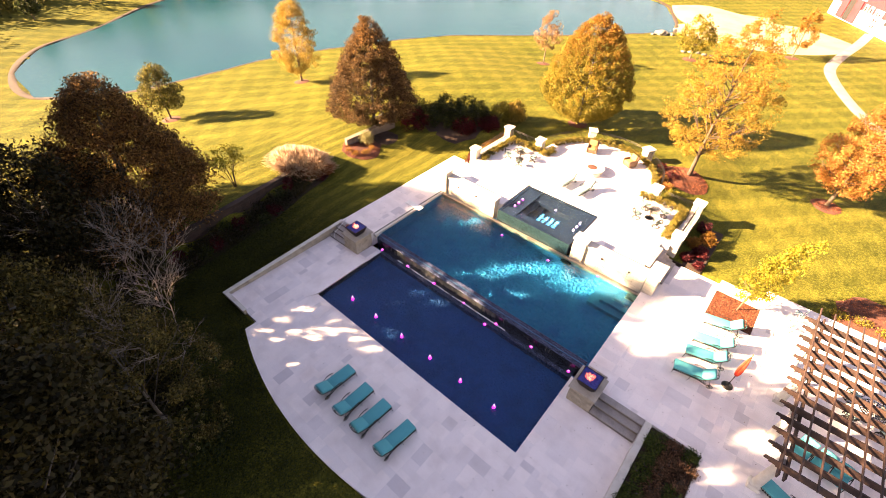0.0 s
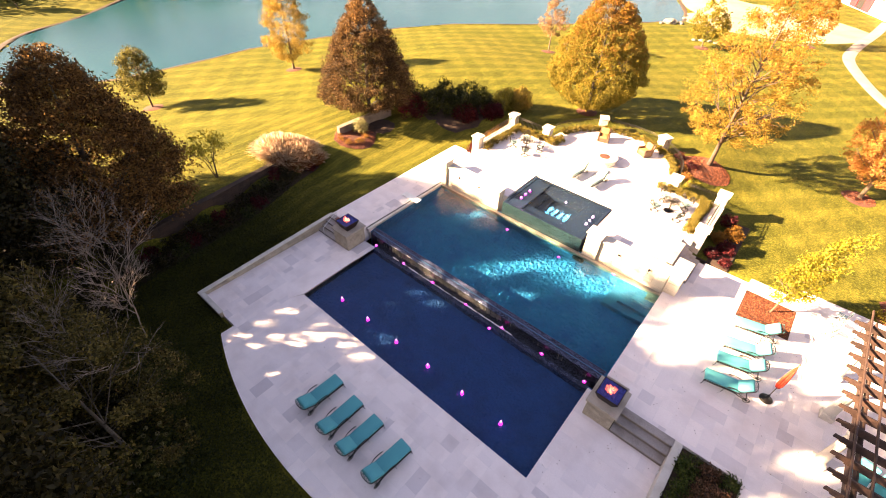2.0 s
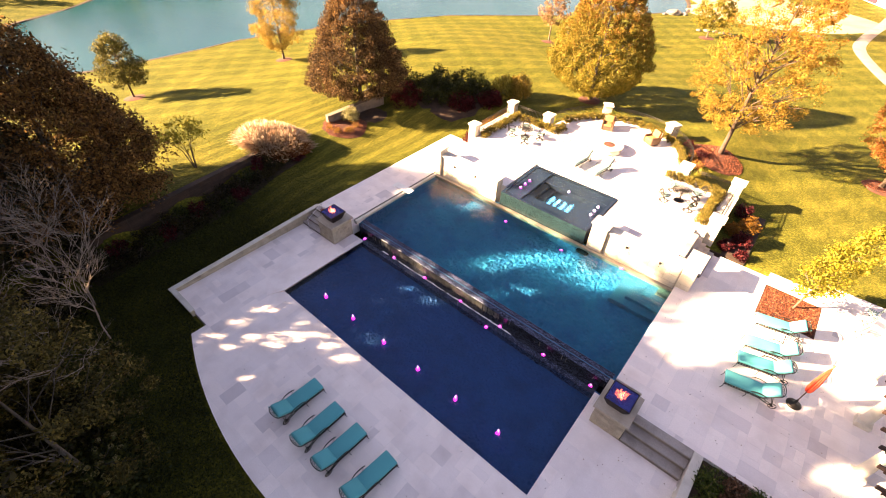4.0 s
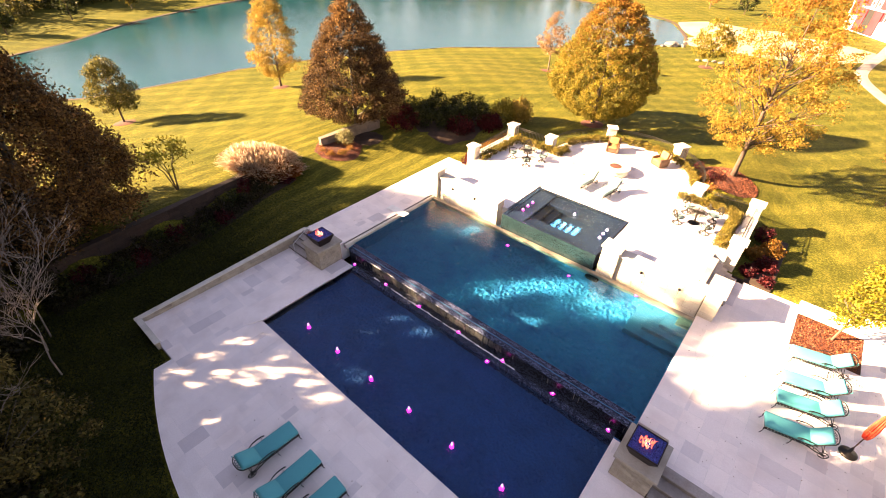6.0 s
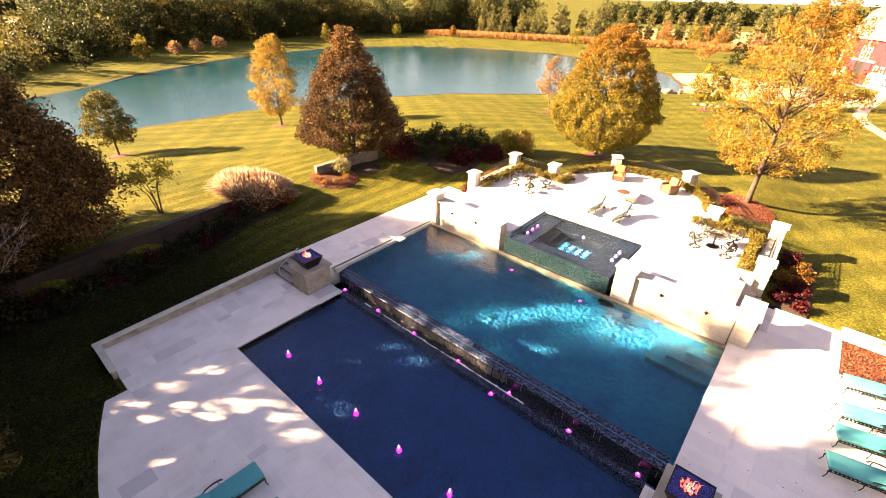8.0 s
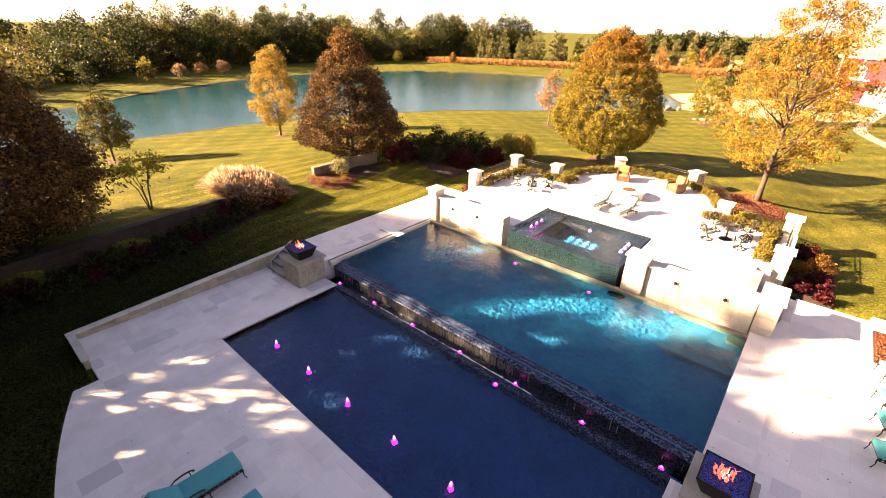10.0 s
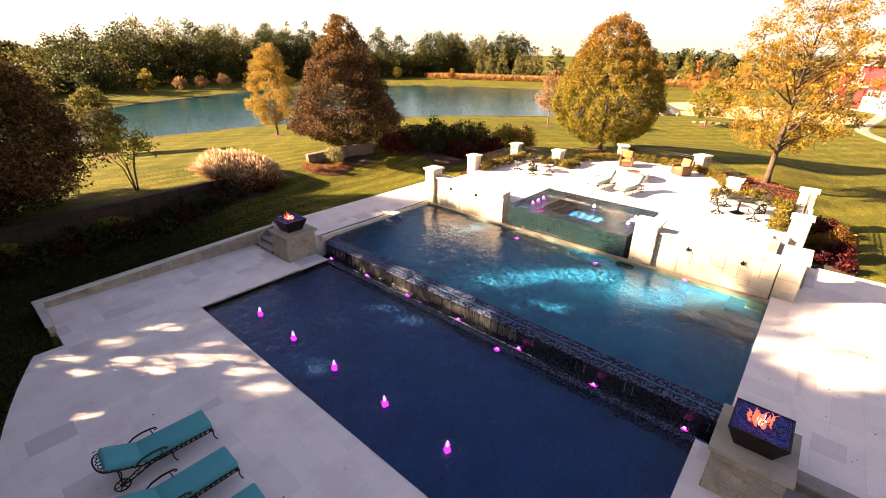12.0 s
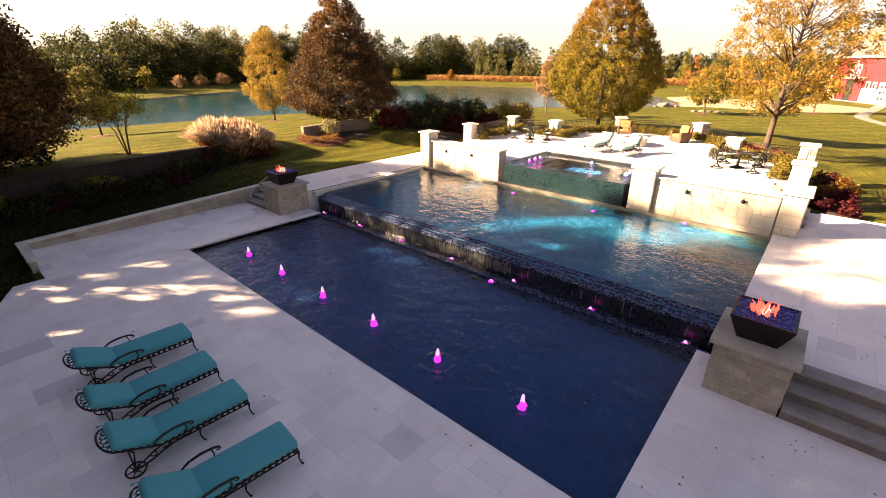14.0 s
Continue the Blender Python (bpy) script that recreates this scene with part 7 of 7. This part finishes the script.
def chips(x, y, rx, ry, n, seed, lift=0.02, flat=None):
    """Loose bark chips lying on a mulch bed."""
    rng = np.random.default_rng(seed)
    if flat is None:
        a, q = rng.uniform(0, 2 * np.pi, n), np.sqrt(rng.uniform(0, 1, n))
        px, py = x + rx * q * np.cos(a), y + ry * q * np.sin(a)
        k = np.clip((1 - q) / 0.28, 0, 1)
        pz = np.array([land_at(u, v) for u, v in zip(px, py)]) + 0.015 + 0.08 * k
    else:
        px, py = x + rx * rng.uniform(-1, 1, n), y + ry * rng.uniform(-1, 1, n)
        pz = np.full(n, flat)
    o = leaf_cloud("bark_chips", np.stack([px, py, pz + lift * rng.uniform(0, 1, n)], 1), 0.1, LEAF["chip"], None, rng, slim=0.4)
    return tagged(o, "loose red-brown bark chips on a mulch bed", "mulch", kind="stuff")


chips(20.4, 15.63, 1.22, 1.22, 2600, 701, 0.03, 0.685)
chips(13.3, 28.0, 1.9, 1.9, 3000, 702)
chips(23.2, 33.5, 1.05, 1.05, 900, 703)
chips(-10.4, 12.8, 1.7, 1.7, 1800, 704)
chips(27.8, 20.6, 2.5, 2.5, 2600, 705)

# planting bed beside the steps
for i in range(27):
    rr = random.Random(560 + i)
    x, y = 19.78 + (i % 3) * 0.74 + rr.uniform(-0.1, 0.1), 4.65 - (i // 3) * 0.78 + rr.uniform(-0.15, 0.15)
    spike = (i % 3 == 1) or i in (5, 8)
    shrub(x, y, 0.54, 0.95, 0.95, 0.6 if spike else 0.48, "sedum" if spike else "bedgreen", "shrub with dusty pink-brown flower spikes in the bed" if spike else "low green shrub in the bed", 640, 0.1, 565 + i)
for i in range(5):
    shrub(25.5 + i * 1.15, 19.9 + 0.2 * (i % 2), land_at(26, 20) - 0.02, 1.0, 0.9, 0.5, "olive", "low clipped shrub beside the terrace", 420, 0.1, 590 + i)
ring_bed(27.8, 20.6, 2.6, 0, "red mulch bed beside the terrace")

# dark blades between shade trees and terrace; their colour deepens the lawn's shade
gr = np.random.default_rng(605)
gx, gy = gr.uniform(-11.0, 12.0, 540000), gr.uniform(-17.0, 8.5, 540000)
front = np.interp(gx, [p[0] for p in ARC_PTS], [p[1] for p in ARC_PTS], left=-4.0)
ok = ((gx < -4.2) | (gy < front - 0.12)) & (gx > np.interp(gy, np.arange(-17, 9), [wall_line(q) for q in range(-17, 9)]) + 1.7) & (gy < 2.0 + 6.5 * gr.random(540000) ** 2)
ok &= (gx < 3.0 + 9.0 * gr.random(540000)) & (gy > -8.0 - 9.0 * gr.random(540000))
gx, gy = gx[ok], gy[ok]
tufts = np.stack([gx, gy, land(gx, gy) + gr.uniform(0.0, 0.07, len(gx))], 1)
tagged(leaf_cloud("long_grass", tufts, 0.1, LEAF["green"], None, gr, slim=0.3), "dark green grass blades that darken the shaded lawn", "grass", kind="stuff")

# hydrangea and bare twigs in the shaded foreground
HYD = thing("hydrangea", pose(3.4, -9.6, land_at(3.4, -9.6)), "green hydrangea with round cream flower heads", "shrub")
hr = np.random.default_rng(610)
c = np.stack([hr.normal(size=2600) * 0.75, hr.normal(size=2600) * 0.6, np.abs(hr.normal(size=2600)) * 0.6], 1)
leaf_cloud("foliage", c, 0.16, LEAF["green"], HYD, hr)
for k in range(26):
    p = Vector((hr.normal() * 0.7, hr.normal() * 0.55, 0.75 + hr.uniform(0, 0.5)))
    q = hr.normal(size=(90, 3))
    q = q / np.linalg.norm(q, axis=1)[:, None] * 0.085 + np.array(p)
    leaf_cloud("flower_head", q, 0.05, LEAF["ivory"], HYD, hr)


def bare_tree(x, y, h, spread, seed, label):
    """A leafless many-twigged small tree."""
    rng = random.Random(seed)
    t = thing("bare_tree", pose(x, y, land_at(x, y)), label, "tree")
    bm = bmesh.new()

    def grow(p, d, ln, r, lvl):
        mid = p + d * ln * 0.5 + Vector((rng.uniform(-1, 1), rng.uniform(-1, 1), 0.3)) * ln * 0.06
        e = p + d * ln
        tube(bm, [p, mid, e], [r, r * 0.75, r * 0.45], 4 if lvl else 7, cap=False)
        if lvl > 4:
            return
        for k in range(4 if lvl in (1, 2) else 3):
            nd = (d + Vector((rng.uniform(-1, 1), rng.uniform(-1, 1), rng.uniform(-0.35, 0.75))) * spread).normalized()
            grow(p + d * ln * rng.uniform(0.6, 1.0), nd, ln * rng.uniform(0.55, 0.8), r * 0.66, lvl + 1)

    grow(Vector((0, 0, -0.2)), Vector((0.15, 0.1, 1)).normalized(), h * 0.36, 0.042, 0)
    part("bare_crown", bm, M["palebark"], t)
    return t


bare_tree(-6.3, -7.0, 8.2, 0.7, 620, "bare grey twiggy tree in front of darker trees")
bare_tree(-3.6, -7.3, 7.6, 0.72, 625, "bare grey twiggy tree in front of darker trees")
bare_tree(-1.2, -9.4, 9.2, 0.7, 626, "bare grey twiggy tree in front of darker trees")
bare_tree(-8.8, -7.6, 8.8, 0.7, 621, "bare grey twiggy tree in front of darker trees")
put(2.2, -10.2, 8.0, 3.3, 0.3, "dusk", "shaded tree with sparse dull olive leaves", 22000, 0.13, shape=round_top, lumps=120, lump_r=0.5, trunk=0.1, bark="darkbark", tips=None, seed=623, gaps=SUN_GAPS)
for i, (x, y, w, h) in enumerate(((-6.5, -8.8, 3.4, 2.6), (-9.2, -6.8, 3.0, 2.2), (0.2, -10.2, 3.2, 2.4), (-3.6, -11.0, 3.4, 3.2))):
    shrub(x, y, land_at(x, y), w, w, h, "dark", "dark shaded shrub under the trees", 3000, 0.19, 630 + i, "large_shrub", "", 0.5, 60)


# ---- distance ----
def draped(name, centre_line, width, mat, lift, label, category):
    """A strip of ground cover laid over the land."""
    v, f = [], []
    for i, (x, y) in enumerate(centre_line):
        ax, ay = centre_line[max(0, i - 1)]
        bx, by = centre_line[min(len(centre_line) - 1, i + 1)]
        d = math.hypot(bx - ax, by - ay)
        nxx, nyy = -(by - ay) / d, (bx - ax) / d
        w = width[i] if isinstance(width, list) else width
        for k in range(5):
            s = (k / 4 - 0.5) * w
            px, py = x + nxx * s, y + nyy * s
            v.append((px, py, land_at(px, py) + lift * (0.2 if k in (0, 4) else 1)))
    for i in range(len(centre_line) - 1):
        for k in range(4):
            a = i * 5 + k
            f.append([a, a + 1, a + 6, a + 5])
    o = mesh_object(name, v, f, mat, smooth=True)
    return tagged(o, label, category, kind="structure")


def curve(pts, n):
    """A smooth line through a few points."""
    out = []
    for i in range(len(pts) - 1):
        p0, p1, p2, p3 = pts[max(i - 1, 0)], pts[i], pts[i + 1], pts[min(i + 2, len(pts) - 1)]
        for k in range(n):
            t = k / n
            out.append(tuple(0.5 * (2 * b + (c - a) * t + (2 * a - 5 * b + 4 * c - d) * t * t + (3 * b - a - 3 * c + d) * t ** 3) for a, b, c, d in zip(p0, p1, p2, p3)))
    return out + [pts[-1]]


draped("path", curve([(26.5, 55), (23.4, 61), (20.6, 68.5), (18.8, 76), (19.2, 84), (20.6, 94), (21.6, 104)], 8), 1.5, M["concrete"], 0.06, "winding pale concrete path across the lawn", "path")
draped("beach", curve([(-9.5, 101), (-5, 95), (0, 91.5), (6, 90), (12, 92), (16, 97)], 8), [9 + 17 * math.sin(math.pi * k / 40) for k in range(41)], M["sand"], 0.06, "pale sand beach at the lake's corner", "beach")
draped("beach", curve([(-3.6, 80), (-1.5, 84), (2, 87), (8, 88)], 8), 9.0, M["sand"], 0.07, "pale sand beach at the lake's corner", "beach")


draped("bank", curve([(x, y) for x, y in SHORE[10:] + SHORE[:11]], 6), 0.8, M["soil"], 0.03, "narrow dark earth bank round the lake", "bank")
draped("border_bed", [(wall_line(y) + 1.25, y) for y in np.arange(-6.5, 8.6, 0.7)], 1.9, M["soil"], 0.04, "dark earth border along the garden wall", "bed")


def rock(x, y, s, seed):
    rng = random.Random(seed)
    bm = bmesh.new()
    bmesh.ops.create_icosphere(bm, subdivisions=3, radius=s)
    for v in bm.verts:
        k = 1 + 0.35 * noise.noise(v.co / s * 1.3 + Vector((seed, 0, 0)))
        v.co = Vector((v.co.x * k * 1.3, v.co.y * k, v.co.z * k * 0.65))
    o = part("boulder", bm, M["rock"])
    o.matrix_world = pose(x, y, land_at(x, y) + s * 0.25, 0, 0, rng.uniform(0, 360))
    return tagged(o, "weathered tan boulder at the lake shore", "rock", "shore boulders")


for i, (x, y, s) in enumerate(((-5.8, 76.2, 0.85), (-4.3, 77.0, 0.4), (-6.8, 75.2, 0.3), (0.4, 68.4, 0.28), (1.3, 69.0, 0.34), (2.3, 69.4, 0.28), (3.3, 69.2, 0.33), (4.2, 69.6, 0.26), (5.0, 69.0, 0.24))):
    rock(x, y, s, 640 + i)


def barn():
    """A red gambrel barn seen along its lake side."""
    t = thing("barn", pose(13.5, 117.7, 0.0, 0, 0, -58), "big red barn with a grey gambrel roof and a white base", "barn")
    L, W, H = 27.0, 13.0, 7.9
    one_box("wall", (L / 2, W / 2, 1.1), (L + 0.1, W + 0.1, 2.6), M["white"], t, 0, "white-painted lower wall")
    body = one_box("wall", (L / 2, W / 2, 5.1), (L, W, 5.6), M["barnred"], t, 0, "red board upper wall")
    bm = bmesh.new()
    for k in range(54):
        box(bm, (0.25 + k * 0.5, -0.012, 5.1), (0.03, 0.03, 5.5))
    part("board_face", bm, M["barnred"], body)
    v, f = [], []
    prof = [(-0.6, H - 0.15), (2.4, H + 4.1), (W / 2, H + 6.4), (W - 2.4, H + 4.1), (W + 0.6, H - 0.15)]
    for x in (-0.5, L + 0.5):
        v += [(x, y, z) for y, z in prof] + [(x, y, z - 0.22) for y, z in prof]
    for k in range(4):
        f += [[k, 10 + k, 11 + k, k + 1], [5 + k, 6 + k, 16 + k, 15 + k]]
    f += [[0, 1, 6, 5], [1, 2, 7, 6], [2, 3, 8, 7], [3, 4, 9, 8], [10, 15, 16, 11], [11, 16, 17, 12], [12, 17, 18, 13], [13, 18, 19, 14], [0, 5, 15, 10], [4, 14, 19, 9]]
    mesh_object("roof", v, f, M["shingle"], t)
    one_box("eave_trim", (L / 2, -0.62, H - 0.22), (L + 1.0, 0.1, 0.3), M["white"], t, 0.01)
    one_box("corner_trim", (0.05, -0.04, 5.1), (0.35, 0.1, 5.6), M["white"], t, 0.01)
    door = one_box("door", (6.2, -0.03, 1.9), (2.0, 0.12, 3.8), M["dark"], t, 0, "open dark barn doorway")
    one_box("lintel", (6.4, -0.12, 4.05), (6.6, 0.16, 0.32), M["white"], door, 0.01)
    for x in (4.1, 8.3):
        slide = one_box("sliding_door", (x, -0.16, 1.95), (2.1, 0.1, 3.8), M["barnred"], t, 0.01, "red board sliding door")
        for k in (-1, 1):
            one_box("stile", (x + k * 0.98, -0.22, 1.95), (0.12, 0.04, 3.8), M["barnred"], slide, 0.005)
    for x in (5.6, 7.2):
        hatch = one_box("hay_window", (x, -0.05, 5.35), (1.0, 0.14, 2.0), M["white"], t, 0.01, "white-framed hay window")
        for k in (-0.5, 0.5):
            one_box("pane", (x, -0.125, 5.35 + k * 0.9), (0.6, 0.02, 0.6), M["barnred"], hatch, 0)
    one_box("hoist_post", (6.4, -0.08, 6.9), (0.32, 0.14, 1.5), M["white"], t, 0.01)
    for x in (10.6, 12.2):
        w = one_box("window", (x, -0.06, 2.9), (0.9, 0.14, 1.3), M["white"], t, 0.01)
        one_box("pane", (x, -0.135, 2.9), (0.5, 0.02, 0.85), M["dark"], w, 0)
    gate = one_box("white_door", (14.6, -0.07, 1.75), (2.2, 0.14, 3.5), M["white"], t, 0.01, "white barn door with small panes")
    for k in range(6):
        one_box("pane", (14.2 + 0.75 * (k % 2), -0.145, 0.9 + 0.95 * (k // 2)), (0.4, 0.02, 0.55), M["dark"], gate, 0)
    for x in (17.6, 20.2, 23.0):
        w = one_box("window", (x, -0.06, 2.4), (1.0, 0.14, 1.6), M["white"], t, 0.01)
        one_box("pane", (x, -0.135, 2.4), (0.7, 0.02, 1.3), M["dark"], w, 0)
    return t


barn()

SHORE_TREES = [(-80, 6, 4.2, 1.6, "green"), (-86, 16, 5.2, 1.7, "green"), (-92, 27.5, 5.0, 1.7, "olive"), (-97, 35.5, 2.8, 1.5, "coral"), (-99.5, 41, 2.8, 1.6, "coral"), (-101, 47, 3.2, 1.8, "coral"),
               (-104, 80, 4.5, 1.5, "olive"), (-103, 108, 4.5, 1.5, "lime"), (-92, 124, 3.4, 1.3, "rust"), (-48, 128, 5.5, 2.0, "olive"), (-26, 138, 7.0, 2.4, "rust"), (-12, 122, 8.5, 2.8, "orange"), (-4, 118, 6.5, 2.6, "green")]
for i, (x, y, h, r, leaf) in enumerate(SHORE_TREES):
    put(x, y, h, r, 0.9, leaf, "small young tree on the far shore of the lake", 900, 0.42, shape=egg, lumps=40, lump_r=0.7, trunk=0.09, seed=700 + i, group="far shore trees", limbs=6)


def conifer(x, y, h, seed):
    return put(x, y, h, h * 0.24, 0.3, "pine", "tall olive-green pine behind the lake", 1700, 0.5, shape=cone_top, lumps=70, lump_r=0.75, trunk=0.14, bark="darkbark", seed=seed, name="pine", group="far pines", limbs=6)


for i in range(46):
    rr = random.Random(800 + i)
    f = (i // 2) / 22
    x, y = -92 + f * 112 + rr.uniform(-2.5, 2.5), 137 + f * 46 + 8 * (i % 2) + rr.uniform(-3, 3)
    conifer(x, y, rr.uniform(8.5, 13), 810 + i)
for i in range(9):
    rr = random.Random(870 + i)
    put(-40 + i * 8 + rr.uniform(-2, 2), 153 + i * 3.6 + rr.uniform(-3, 3), rr.uniform(5, 8), rr.uniform(2.2, 3.2), 0.4, ("rust", "coral", "olive")[i % 3], "russet young tree among the pines", 1300, 0.42, shape=egg, lumps=50, lump_r=0.7, trunk=0.1, bark="darkbark", seed=880 + i, group="far russet trees", limbs=6)
draped("stubble_field", curve([(-75, 192), (-20, 214), (50, 238), (130, 250), (240, 250)], 6), 105.0, M["stubble"], 0.3, "pale golden stubble field beyond the pines", "field")
draped("stubble_field", curve([(-235, -90), (-225, 0), (-225, 90)], 6), 90.0, M["stubble"], 0.3, "pale golden stubble field beyond the woods", "field")

fr = np.random.default_rng(900)
n = 26000
u = fr.uniform(0, 1, n)
fx, fy = -104 + u * 112 + fr.normal(size=n) * 1.0, 127.5 + u * 42 + fr.uniform(-4, 4, n)
fz = land(fx, fy) + fr.uniform(0.1, 1.7, n)
fieldg = leaf_cloud("field_grass", np.stack([fx, fy, fz], 1), 0.8, LEAF["field"], None, fr, slim=0.3, droop=-2.0)
tagged(fieldg, "band of tall dry orange grass behind the lake", "field", kind="stuff")

# fallen leaves
lr = np.random.default_rng(950)
lp = []
for (x0, y0, x1, y1, z, k) in ((15.6, 5.5, 22.5, 13.3, DECK, 90), (22, 0, 24, 15, DECK, 40), (0, -5, 16, -0.3, 0.0, 60), (15.2, 0, 19, 3.6, 0.0, 25), (-4, 5.5, -1.4, 13, DECK, 30), (-0.5, 14.3, 4, 17, PATIO, 10)):
    p = np.stack([lr.uniform(x0, x1, k), lr.uniform(y0, y1, k), np.full(k, z + 0.012)], 1)
    lp.append(p)
lp = np.concatenate(lp)
lv, lf = [], []
for p in lp:
    a, s = lr.uniform(0, 6.28), lr.uniform(0.016, 0.034)
    ca, sa = math.cos(a) * s, math.sin(a) * s
    b = len(lv)
    lv += [(p[0] - ca, p[1] - sa, p[2]), (p[0] + sa * 0.6, p[1] - ca * 0.6, p[2] + 0.012), (p[0] + ca, p[1] + sa, p[2] + 0.004), (p[0] - sa * 0.6, p[1] + ca * 0.6, p[2] + 0.014)]
    lf.append([b, b + 1, b + 2, b + 3])
fallen = mesh_object("fallen_leaves", lv, lf, LEAF["brown"])
tagged(fallen, "scattered brown fallen leaves on the paving", "leaves", kind="stuff")

# ---- pavers, last ----
pave(lower_deck, LOWER, 0.0, 0.31, 1001, (13.5, 1.0))
pave(right_deck, RIGHT, DECK, 0.31, 1002, (18.5, 8.0))
pave(left_deck, LEFT, DECK, 0.31, 1003, (-2.5, 9.0))
pave(patio, TOP, PATIO, 0.31, 1004, (8.0, 19.0))
